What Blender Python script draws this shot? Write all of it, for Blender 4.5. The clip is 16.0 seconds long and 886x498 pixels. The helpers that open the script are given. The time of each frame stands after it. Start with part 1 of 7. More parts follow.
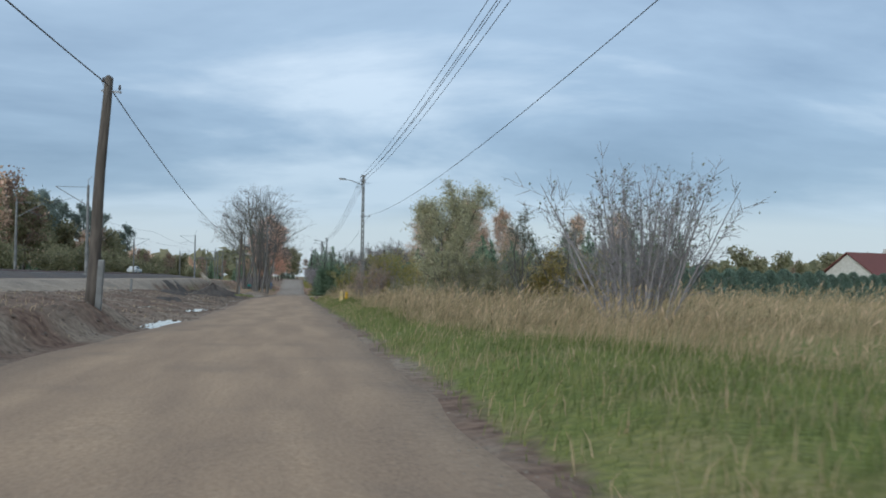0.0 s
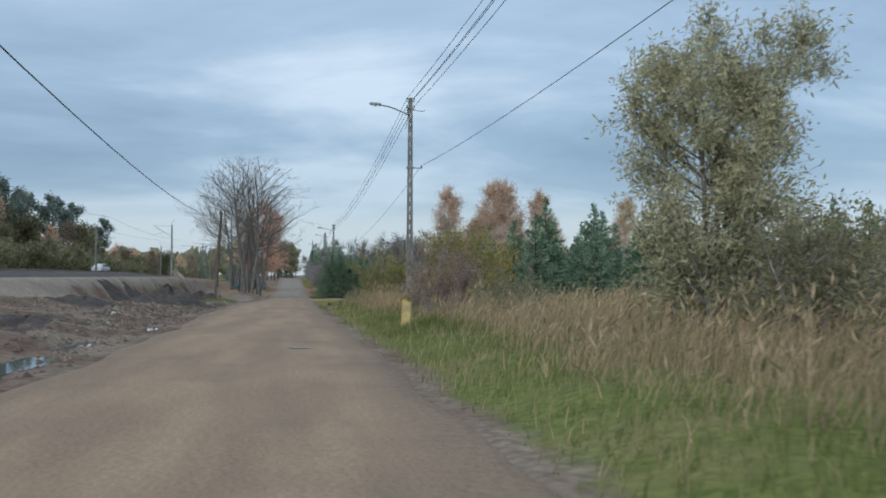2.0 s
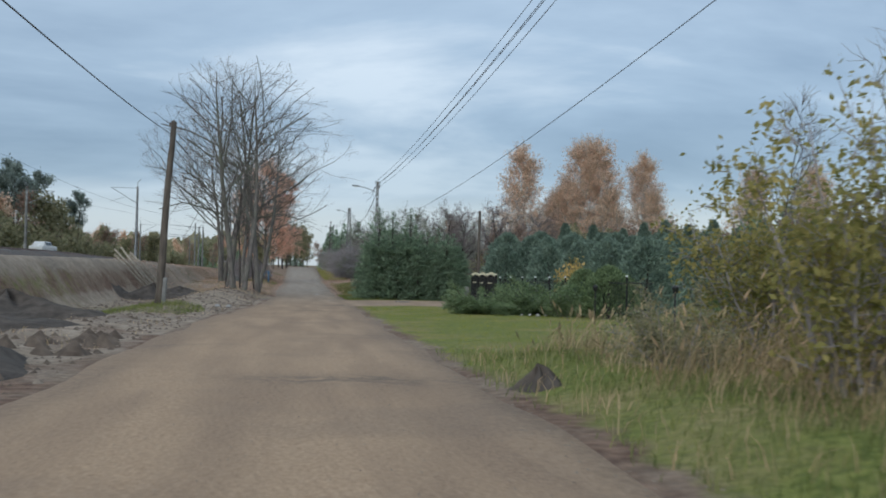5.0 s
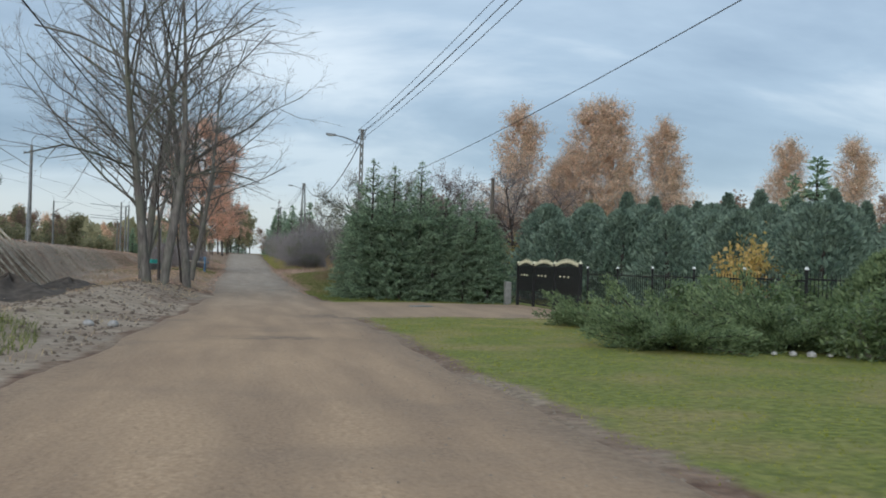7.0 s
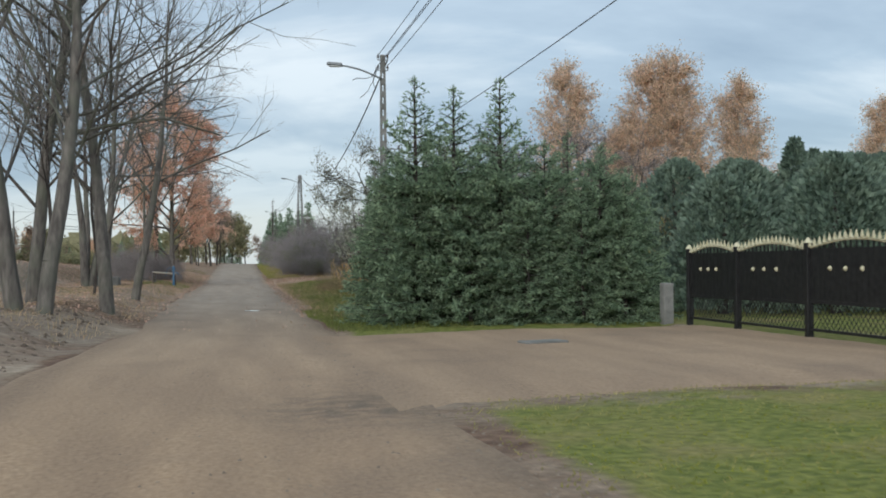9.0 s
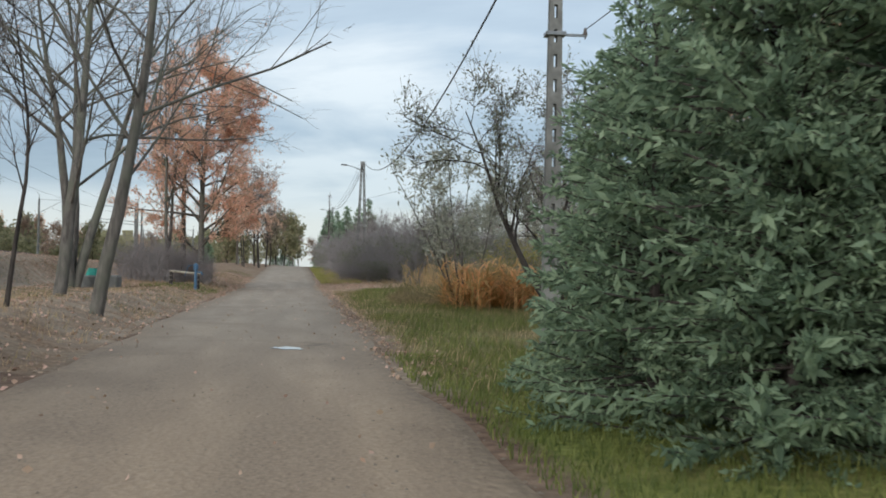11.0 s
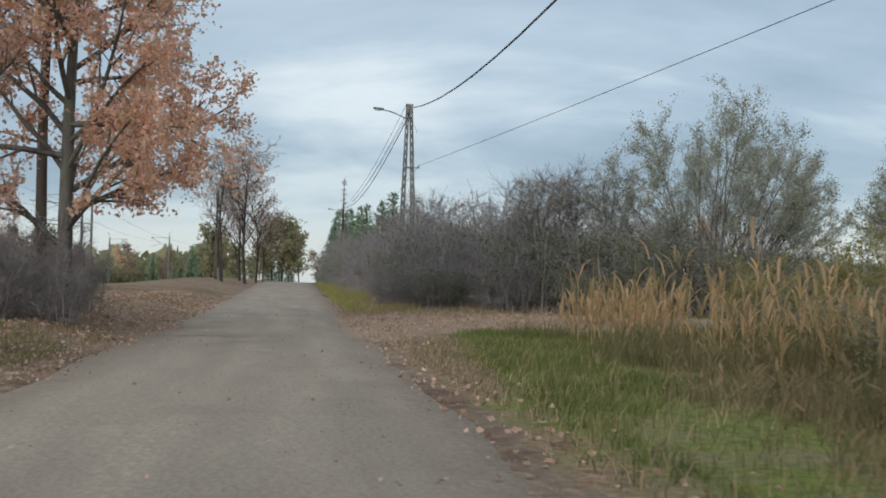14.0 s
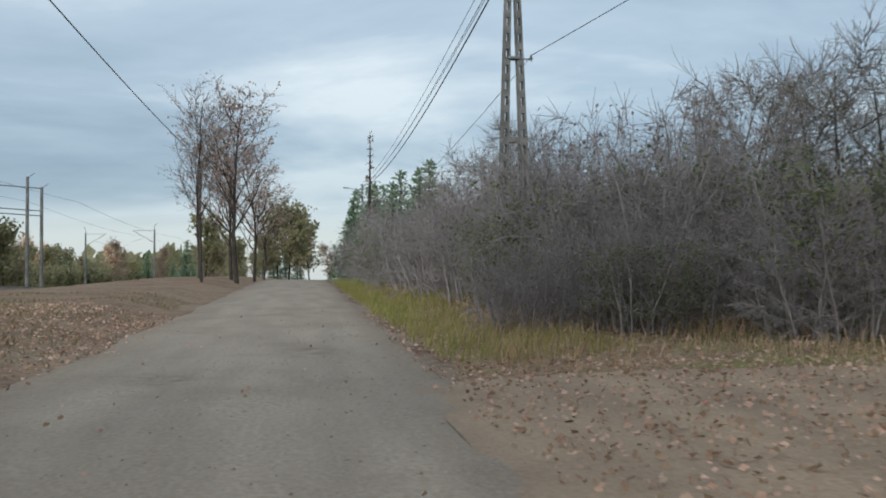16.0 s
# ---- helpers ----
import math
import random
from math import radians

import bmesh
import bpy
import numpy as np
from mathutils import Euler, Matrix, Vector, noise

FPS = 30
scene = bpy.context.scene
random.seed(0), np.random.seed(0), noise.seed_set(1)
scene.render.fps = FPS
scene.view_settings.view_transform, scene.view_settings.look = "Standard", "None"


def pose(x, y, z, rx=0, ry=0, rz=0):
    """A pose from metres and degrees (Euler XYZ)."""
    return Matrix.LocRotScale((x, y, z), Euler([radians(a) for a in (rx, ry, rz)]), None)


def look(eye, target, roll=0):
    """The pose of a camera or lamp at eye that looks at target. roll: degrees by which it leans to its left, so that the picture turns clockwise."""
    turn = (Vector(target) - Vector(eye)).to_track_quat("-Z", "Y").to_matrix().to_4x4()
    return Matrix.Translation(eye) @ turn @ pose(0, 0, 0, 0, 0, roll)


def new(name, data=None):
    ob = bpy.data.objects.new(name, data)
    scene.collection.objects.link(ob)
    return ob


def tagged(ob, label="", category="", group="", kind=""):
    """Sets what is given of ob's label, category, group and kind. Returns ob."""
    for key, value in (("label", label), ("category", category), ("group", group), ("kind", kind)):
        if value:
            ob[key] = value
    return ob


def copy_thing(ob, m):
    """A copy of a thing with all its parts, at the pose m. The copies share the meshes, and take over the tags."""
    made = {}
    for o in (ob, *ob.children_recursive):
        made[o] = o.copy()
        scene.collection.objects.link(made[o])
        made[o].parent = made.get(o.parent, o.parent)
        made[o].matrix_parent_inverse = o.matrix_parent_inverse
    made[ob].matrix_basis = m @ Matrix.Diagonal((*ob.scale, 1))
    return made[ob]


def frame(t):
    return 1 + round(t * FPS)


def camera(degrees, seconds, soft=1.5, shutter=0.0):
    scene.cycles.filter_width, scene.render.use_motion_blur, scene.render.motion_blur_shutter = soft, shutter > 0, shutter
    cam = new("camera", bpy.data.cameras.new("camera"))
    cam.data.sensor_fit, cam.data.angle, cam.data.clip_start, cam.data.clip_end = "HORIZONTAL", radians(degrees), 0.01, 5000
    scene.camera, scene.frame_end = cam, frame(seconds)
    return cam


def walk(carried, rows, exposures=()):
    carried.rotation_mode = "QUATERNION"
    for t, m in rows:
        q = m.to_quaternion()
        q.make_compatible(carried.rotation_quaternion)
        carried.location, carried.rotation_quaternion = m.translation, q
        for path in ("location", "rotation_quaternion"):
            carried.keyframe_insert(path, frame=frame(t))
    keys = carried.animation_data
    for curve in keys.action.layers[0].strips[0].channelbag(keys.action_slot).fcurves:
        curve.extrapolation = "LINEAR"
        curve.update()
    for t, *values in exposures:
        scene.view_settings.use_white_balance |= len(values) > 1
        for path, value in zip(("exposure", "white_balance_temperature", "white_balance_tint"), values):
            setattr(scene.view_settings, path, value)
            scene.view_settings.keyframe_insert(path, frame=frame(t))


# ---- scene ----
# camera and its walk
cam = camera(47.41, 16.0, soft=1.8, shutter=0.12)
PATH = [
    (0.0, pose(0.00, 0.00, 1.311, 91.63, -0.86, -8.47)),
    (0.5, pose(-0.01, 8.12, 1.241, 91.66, -0.30, -8.10)),
    (1.0, pose(0.05, 16.30, 1.186, 91.44, -0.18, -8.21)),
    (1.5, pose(-0.02, 24.35, 1.138, 91.60, -0.50, -8.15)),
    (2.0, pose(-0.07, 32.06, 1.085, 91.49, -0.31, -8.59)),
    (2.5, pose(-0.08, 39.40, 1.018, 91.78, -0.40, -8.67)),
    (3.0, pose(-0.10, 46.82, 0.942, 91.30, 0.07, -8.41)),
    (3.5, pose(-0.16, 54.40, 0.866, 91.04, -0.01, -8.15)),
    (4.0, pose(-0.30, 62.06, 0.792, 91.14, 0.07, -7.55)),
    (4.2, pose(-0.36, 65.08, 0.762, 91.10, -0.52, -7.27)),
    (6.3, pose(-1.39, 92.91, 0.479, 91.11, -1.57, -9.39)),
    (6.5, pose(-1.36, 94.86, 0.443, 92.28, -0.64, -9.48)),
    (7.0, pose(-1.24, 99.77, 0.349, 90.56, -1.78, -11.50)),
    (7.5, pose(-0.91, 104.68, 0.255, 90.87, -0.78, -12.92)),
    (8.0, pose(-0.49, 109.30, 0.177, 90.42, 0.26, -12.59)),
    (8.5, pose(-0.15, 113.98, 0.091, 90.40, 1.04, -12.17)),
    (9.0, pose(0.14, 118.79, 0.009, 90.75, 0.55, -11.45)),
    (9.5, pose(0.38, 123.69, -0.068, 90.30, 0.41, -10.74)),
    (9.7, pose(0.47, 125.62, -0.096, 90.56, 0.44, -10.19)),
    (11.8, pose(0.67, 143.55, -0.238, 91.61, -1.41, -7.93)),
    (12.0, pose(0.67, 146.01, -0.250, 91.73, -1.03, -7.97)),
    (12.5, pose(0.65, 152.27, -0.279, 91.63, -0.51, -8.41)),
    (13.0, pose(0.65, 158.40, -0.293, 91.90, -0.50, -8.42)),
    (13.5, pose(0.63, 164.44, -0.296, 92.14, -0.78, -8.27)),
    (14.0, pose(0.67, 170.53, -0.288, 92.19, -1.05, -8.43)),
    (14.5, pose(0.74, 176.49, -0.271, 92.07, -0.22, -8.26)),
    (15.0, pose(0.74, 182.44, -0.239, 92.17, 0.99, -8.22)),
    (15.5, pose(0.73, 188.48, -0.212, 92.12, 0.67, -8.65)),
    (16.0, pose(0.71, 194.36, -0.202, 91.83, 0.38, -7.88)),
]
EXPOSURES = [(0.0, -0.08, 5600, 4), (4.2, -0.08, 5750, 5), (6.3, 0.02, 5900, 5), (9.7, 0.16, 6250, 5), (11.8, 0.20, 6300, 6), (13.5, 0.05, 6300, 5), (16.0, 0.06, 6200, 4)]
walk(cam, PATH, EXPOSURES)

# ---- world, sun ----
SUN_EL, SUN_AZ = 19.0, 212.0
world = bpy.data.worlds.new("overcast_sky")
scene.world = world
world.use_nodes = True
wn, wl = world.node_tree.nodes, world.node_tree.links
wn.clear()


def wnode(kind, **kw):
    n = wn.new(kind)
    for k, v in kw.items():
        n.inputs[k].default_value = v
    return n


tc = wn.new("ShaderNodeTexCoord")
sep = wn.new("ShaderNodeSeparateXYZ")
wl.new(tc.outputs["Generated"], sep.inputs[0])
# clouds lie on a plane above: x / (z + a), y / (z + a)
zc = wn.new("ShaderNodeMath"); zc.operation = "MAXIMUM"; zc.inputs[1].default_value = 0.0
wl.new(sep.outputs[2], zc.inputs[0])
za = wn.new("ShaderNodeMath"); za.operation = "ADD"; za.inputs[1].default_value = 0.24
wl.new(zc.outputs[0], za.inputs[0])
px = wn.new("ShaderNodeMath"); px.operation = "DIVIDE"
py = wn.new("ShaderNodeMath"); py.operation = "DIVIDE"
wl.new(sep.outputs[0], px.inputs[0]); wl.new(za.outputs[0], px.inputs[1])
wl.new(sep.outputs[1], py.inputs[0]); wl.new(za.outputs[0], py.inputs[1])
comb = wn.new("ShaderNodeCombineXYZ")
wl.new(px.outputs[0], comb.inputs[0]); wl.new(py.outputs[0], comb.inputs[1])
cl = wn.new("ShaderNodeTexNoise")
cl.inputs["Scale"].default_value, cl.inputs["Detail"].default_value = 1.0, 7.0
cl.inputs["Roughness"].default_value, cl.inputs["Distortion"].default_value = 0.56, 0.35
cmap = wn.new("ShaderNodeMapping")
cmap.inputs["Location"].default_value = (3.5, 0.6, 0.0)
cmap.inputs["Scale"].default_value = (0.62, 1.15, 1.0)
wl.new(comb.outputs[0], cmap.inputs[0])
wl.new(cmap.outputs[0], cl.inputs["Vector"])
cr = wn.new("ShaderNodeValToRGB")
e = cr.color_ramp.elements
e[0].position, e[0].color = 0.36, (0.345, 0.41, 0.50, 1)
e[1].position, e[1].color = 0.62, (0.77, 0.79, 0.815, 1)
m_ = cr.color_ramp.elements.new(0.485); m_.color = (0.46, 0.53, 0.615, 1)
wl.new(cl.outputs["Fac"], cr.inputs[0])
# pale gap between the cloud sheet and the horizon
hr = wn.new("ShaderNodeValToRGB")
e = hr.color_ramp.elements
e[0].position, e[0].color = 0.0, (1, 1, 1, 1)
e[1].position, e[1].color = 0.078, (0, 0, 0, 1)
m_ = hr.color_ramp.elements.new(0.052); m_.color = (0.85, 0.85, 0.85, 1)
hz = wn.new("ShaderNodeMath"); hz.operation = "MULTIPLY_ADD"
hz.inputs[1].default_value, hz.inputs[2].default_value = 0.09, -0.045
wl.new(cl.outputs["Fac"], hz.inputs[0])
hza = wn.new("ShaderNodeMath"); hza.operation = "ADD"
wl.new(sep.outputs[2], hza.inputs[0]); wl.new(hz.outputs[0], hza.inputs[1])
wl.new(hza.outputs[0], hr.inputs[0])
mixh = wn.new("ShaderNodeMixRGB")
mixh.inputs[2].default_value = (0.62, 0.64, 0.65, 1)
# heavier cloud low over the horizon, thinner above
lo = wn.new("ShaderNodeValToRGB")
e = lo.color_ramp.elements
e[0].position, e[0].color = 0.10, (0.74, 0.78, 0.83, 1)
e[1].position, e[1].color = 0.26, (1.10, 1.09, 1.08, 1)
wl.new(hza.outputs[0], lo.inputs[0])
mulc = wn.new("ShaderNodeMixRGB"); mulc.blend_type = "MULTIPLY"; mulc.inputs[0].default_value = 1.0
wl.new(cr.outputs[0], mulc.inputs[1]); wl.new(lo.outputs[0], mulc.inputs[2])
wl.new(hr.outputs[0], mixh.inputs[0]); wl.new(mulc.outputs[0], mixh.inputs[1])
sky = wn.new("ShaderNodeTexSky")
sky.sky_type = "NISHITA"
sky.sun_disc = False
sky.sun_elevation, sky.sun_rotation = radians(SUN_EL), radians(SUN_AZ)
bg1, bg2 = wn.new("ShaderNodeBackground"), wn.new("ShaderNodeBackground")
bg1.inputs[1].default_value = 0.02
bg2.inputs[1].default_value = 0.92
wl.new(sky.outputs[0], bg1.inputs[0]); wl.new(mixh.outputs[0], bg2.inputs[0])
addw = wn.new("ShaderNodeAddShader")
wl.new(bg1.outputs[0], addw.inputs[0]); wl.new(bg2.outputs[0], addw.inputs[1])
wout = wn.new("ShaderNodeOutputWorld")
wl.new(addw.outputs[0], wout.inputs[0])

sun_data = bpy.data.lights.new("sun", "SUN")
sun_data.energy, sun_data.angle, sun_data.color = 1.5, radians(25), (1.0, 0.965, 0.92)
sun = new("sun", sun_data)
az = radians(SUN_AZ)
sdir = Vector((math.sin(az) * math.cos(radians(SUN_EL)), math.cos(az) * math.cos(radians(SUN_EL)), math.sin(radians(SUN_EL))))
sun.matrix_world = look(sdir * 50, (0, 0, 0))

# ---- materials ----


def material(name, cols, scale=6.0, rough=0.8, bump=0.3, fine=60.0, big=0.0, big_col=None, vary=0.0, island=False, metal=0.0,
             through_light=0.0, spec=0.3, stretch=(1, 1, 1)):
    """Two scales of noise between colours, wear of a larger scale, fine relief."""
    m = bpy.data.materials.new(name)
    m.use_nodes = True
    n, l = m.node_tree.nodes, m.node_tree.links
    b = n["Principled BSDF"]
    b.inputs["Roughness"].default_value, b.inputs["Metallic"].default_value = rough, metal
    b.inputs["Specular IOR Level"].default_value = spec
    geo = n.new("ShaderNodeNewGeometry")
    tcm = n.new("ShaderNodeTexCoord")
    mp = n.new("ShaderNodeMapping")
    mp.inputs["Scale"].default_value = stretch
    l.new(tcm.outputs["Object"], mp.inputs[0])
    t1 = n.new("ShaderNodeTexNoise")
    t1.inputs["Scale"].default_value, t1.inputs["Detail"].default_value = scale, 6
    l.new(mp.outputs[0], t1.inputs["Vector"])
    ramp = n.new("ShaderNodeValToRGB")
    els = ramp.color_ramp.elements
    els[0].position, els[0].color = 0.32, (*cols[0], 1)
    els[1].position, els[1].color = 0.70, (*cols[-1], 1)
    for i, c in enumerate(cols[1:-1]):
        x = els.new(0.32 + 0.38 * (i + 1) / (len(cols) - 1))
        x.color = (*c, 1)
    l.new(t1.outputs["Fac"], ramp.inputs[0])
    col = ramp.outputs[0]
    if big_col:
        t2 = n.new("ShaderNodeTexNoise")
        t2.inputs["Scale"].default_value, t2.inputs["Detail"].default_value = big, 4
        l.new(tcm.outputs["Object"], t2.inputs["Vector"])
        r2 = n.new("ShaderNodeValToRGB")
        r2.color_ramp.elements[0].position, r2.color_ramp.elements[1].position = 0.45, 0.66
        l.new(t2.outputs["Fac"], r2.inputs[0])
        mx = n.new("ShaderNodeMixRGB")
        mx.inputs[2].default_value = (*big_col, 1)
        l.new(r2.outputs[0], mx.inputs[0]); l.new(col, mx.inputs[1])
        col = mx.outputs[0]
    if vary:
        hsv = n.new("ShaderNodeHueSaturation")
        src = geo.outputs["Random Per Island"] if island else n.new("ShaderNodeObjectInfo").outputs["Random"]
        mr = n.new("ShaderNodeMapRange")
        mr.inputs["To Min"].default_value, mr.inputs["To Max"].default_value = 1 - vary, 1 + vary
        l.new(src, mr.inputs["Value"]); l.new(mr.outputs[0], hsv.inputs["Value"])
        mh = n.new("ShaderNodeMapRange")
        mh.inputs["To Min"].default_value, mh.inputs["To Max"].default_value = 0.5 + 0.05 * vary, 0.5 - 0.05 * vary
        l.new(src, mh.inputs["Value"]); l.new(mh.outputs[0], hsv.inputs["Hue"])
        l.new(col, hsv.inputs["Color"])
        col = hsv.outputs[0]
    l.new(col, b.inputs["Base Color"])
    if bump:
        t3 = n.new("ShaderNodeTexNoise")
        t3.inputs["Scale"].default_value, t3.inputs["Detail"].default_value = fine, 3
        l.new(mp.outputs[0], t3.inputs["Vector"])
        bp = n.new("ShaderNodeBump")
        bp.inputs["Strength"].default_value, bp.inputs["Distance"].default_value = bump, 0.02
        l.new(t3.outputs["Fac"], bp.inputs["Height"]); l.new(bp.outputs[0], b.inputs["Normal"])
    if through_light:
        tr = n.new("ShaderNodeBsdfTranslucent")
        l.new(col, tr.inputs[0])
        ms = n.new("ShaderNodeMixShader")
        ms.inputs[0].default_value = through_light
        out = n["Material Output"]
        l.new(b.outputs[0], ms.inputs[1]); l.new(tr.outputs[0], ms.inputs[2]); l.new(ms.outputs[0], out.inputs[0])
    return m


def leafy(name, c1, c2, vary=0.35):
    return material(name, [c1, c2], scale=1.3, rough=0.6, bump=0, vary=vary, island=True, through_light=0.54)


M_bark = material("grey_brown_bark", [(0.085, 0.075, 0.068), (0.20, 0.18, 0.16)], 9, 0.9, 0.8, 40, 0.7, (0.14, 0.145, 0.11), stretch=(1, 1, 0.25))
M_darkbark = material("dark_bark", [(0.035, 0.03, 0.028), (0.09, 0.075, 0.065)], 9, 0.9, 0.8, 40, stretch=(1, 1, 0.25))
M_birchbark = material("birch_bark", [(0.12, 0.11, 0.10), (0.5, 0.48, 0.45), (0.6, 0.58, 0.55)], 7, 0.8, 0.4, 40, stretch=(1, 1, 3))
M_twig = material("twig_bark", [(0.17, 0.148, 0.134), (0.30, 0.267, 0.242)], 5, 0.9, 0)
M_redtwig = material("reddish_twig", [(0.215, 0.192, 0.19), (0.37, 0.335, 0.33)], 5, 0.9, 0)
M_deepgreen = leafy("thicket_leaf", (0.12, 0.145, 0.07), (0.235, 0.265, 0.13), 0.4)
M_yellowgrass = leafy("yellowed_grass_blade", (0.28, 0.265, 0.08), (0.46, 0.42, 0.16), 0.35)
M_willow = leafy("willow_leaf", (0.44, 0.42, 0.25), (0.62, 0.58, 0.38))
M_yellowgreen = leafy("yellow_green_leaf", (0.25, 0.24, 0.075), (0.43, 0.37, 0.13))
# birch and maple orange paled in the colour itself to stand in for haze
M_orange = leafy("orange_birch_leaf", (0.68, 0.49, 0.34), (0.82, 0.64, 0.48), 0.3)
M_maple = leafy("orange_maple_leaf", (0.78, 0.49, 0.34), (0.86, 0.62, 0.47), 0.3)
M_yellow = leafy("yellow_leaf", (0.52, 0.37, 0.12), (0.66, 0.50, 0.20), 0.25)
M_reddish = leafy("reddish_brown_leaf", (0.28, 0.19, 0.14), (0.42, 0.305, 0.225))
# olive carries a haze lift in its colour, meant for the far trees
M_olive = leafy("olive_leaf", (0.23, 0.22, 0.125), (0.39, 0.36, 0.21))
M_greyleaf = leafy("grey_green_leaf", (0.19, 0.20, 0.145), (0.33, 0.33, 0.245))
M_paleleaf = leafy("pale_grey_leaf", (0.33, 0.335, 0.265), (0.50, 0.50, 0.41), 0.3)
M_dryreed = leafy("brown_reed", (0.42, 0.29, 0.145), (0.62, 0.45, 0.25), 0.4)
# spruce and thuja colours lifted above natural; windscreen haze is put into them
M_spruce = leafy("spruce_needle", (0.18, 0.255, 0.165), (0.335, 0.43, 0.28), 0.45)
M_thuja = leafy("thuja_needle", (0.155, 0.215, 0.165), (0.28, 0.35, 0.265), 0.4)
M_juniper = leafy("juniper_needle", (0.14, 0.19, 0.085), (0.26, 0.33, 0.17), 0.4)
M_gloss = leafy("glossy_shrub_leaf", (0.13, 0.19, 0.08), (0.27, 0.34, 0.17), 0.4)
M_gloss.node_tree.nodes["Principled BSDF"].inputs["Roughness"].default_value = 0.32
M_gloss.node_tree.nodes["Principled BSDF"].inputs["Specular IOR Level"].default_value = 0.6
M_pinkbrown = leafy("faded_oak_leaf", (0.40, 0.27, 0.215), (0.54, 0.39, 0.32))
# pine needles coloured pale and bluish in place of haze over distance
M_pine = leafy("pine_needle", (0.21, 0.25, 0.22), (0.33, 0.375, 0.32))
M_purple = leafy("purple_brown_leaf", (0.24, 0.195, 0.19), (0.385, 0.325, 0.31))
M_grass = leafy("green_grass_blade", (0.12, 0.155, 0.04), (0.26, 0.28, 0.09), 0.4)
M_lawn = leafy("lawn_blade", (0.205, 0.225, 0.012), (0.41, 0.405, 0.035), 0.35)
M_dry = leafy("dry_grass_blade", (0.42, 0.31, 0.17), (0.61, 0.47, 0.285), 0.4)
M_reed = leafy("golden_reed", (0.58, 0.37, 0.16), (0.80, 0.56, 0.29), 0.4)
M_litter = material("fallen_leaf", [(0.36, 0.245, 0.175), (0.56, 0.40, 0.30)], scale=1.3, rough=0.7, bump=0, vary=0.4, island=True, through_light=0.08)
M_weed = leafy("brown_weed", (0.20, 0.155, 0.085), (0.37, 0.29, 0.16), 0.45)
M_roughgrass = leafy("rough_olive_grass", (0.15, 0.145, 0.06), (0.28, 0.245, 0.115), 0.4)
M_golden = leafy("golden_leaf", (0.38, 0.31, 0.11), (0.55, 0.45, 0.2), 0.35)
M_concrete = material("weathered_concrete", [(0.16, 0.158, 0.148), (0.285, 0.28, 0.265)], 5, 0.85, 0.3, 70, 1.2, (0.13, 0.128, 0.118))
M_wood = material("weathered_pole_wood", [(0.06, 0.05, 0.042), (0.15, 0.125, 0.10)], 8, 0.85, 0.5, 50, stretch=(1, 1, 0.15))
M_palewood = material("pale_wood", [(0.30, 0.26, 0.2), (0.5, 0.44, 0.36)], 8, 0.8, 0.4, 50)
M_steel = material("grey_steel", [(0.22, 0.23, 0.24), (0.34, 0.35, 0.36)], 9, 0.45, 0.1, 60, metal=0.6)
M_cable = material("black_cable", [(0.05, 0.05, 0.054), (0.09, 0.09, 0.096)], 9, 0.6, 0)
M_porcelain = material("dark_insulator", [(0.06, 0.045, 0.04), (0.12, 0.1, 0.09)], 9, 0.3, 0)
M_yellowpaint = material("yellow_plastic", [(0.62, 0.36, 0.02), (0.74, 0.46, 0.03)], 5, 0.5, 0.1, 50, 3.0, (0.45, 0.28, 0.06))
M_fadedyellow = material("faded_yellow_plastic", [(0.42, 0.30, 0.10), (0.6, 0.44, 0.16)], 8, 0.7, 0.2, 50, 4.0, (0.28, 0.24, 0.14))
M_blackmark = material("black_print", [(0.03, 0.025, 0.01), (0.06, 0.05, 0.03)], 5, 0.7, 0)
M_blackmetal = material("black_painted_metal", [(0.012, 0.012, 0.013), (0.03, 0.03, 0.03)], 9, 0.4, 0.1, 60)
M_gold = material("pale_gilt_metal", [(0.42, 0.38, 0.24), (0.6, 0.56, 0.4)], 9, 0.4, 0)
M_white = material("white_paint", [(0.6, 0.6, 0.59), (0.75, 0.75, 0.73)], 5, 0.6, 0.1, 40)
M_wall = material("plaster_wall", [(0.5, 0.46, 0.4), (0.62, 0.58, 0.52)], 3, 0.9, 0.2, 40)
M_rooftile = material("red_roof_tile", [(0.12, 0.045, 0.038), (0.20, 0.075, 0.062)], 6, 0.8, 0.4, 30)
M_glass = material("dark_glass", [(0.02, 0.025, 0.03), (0.05, 0.06, 0.07)], 2, 0.08, 0, spec=0.6)
M_rail = material("rusty_rail", [(0.10, 0.06, 0.045), (0.22, 0.15, 0.12)], 9, 0.6, 0.2, 60, metal=0.3)
M_sleeper = material("concrete_sleeper", [(0.2, 0.19, 0.18), (0.32, 0.3, 0.28)], 6, 0.9, 0.3, 50)
M_ballast = material("rail_ballast", [(0.07, 0.06, 0.055), (0.17, 0.15, 0.135)], 14, 0.95, 1.0, 25, 0.3, (0.14, 0.11, 0.09))
M_soil = material("dark_heaped_soil", [(0.055, 0.045, 0.038), (0.12, 0.098, 0.08)], 3, 0.95, 1.0, 18)
M_stone = material("grey_stone", [(0.25, 0.24, 0.23), (0.46, 0.44, 0.42)], 6, 0.9, 0.5, 30)
M_rubber = material("tyre_rubber", [(0.015, 0.015, 0.015), (0.035, 0.035, 0.035)], 8, 0.8, 0)
M_teal = material("teal_plastic_lid", [(0.03, 0.25, 0.2), (0.05, 0.36, 0.29)], 6, 0.5, 0)
M_bluepaint = material("blue_painted_iron", [(0.06, 0.13, 0.22), (0.12, 0.22, 0.34)], 8, 0.5, 0.2, 40)


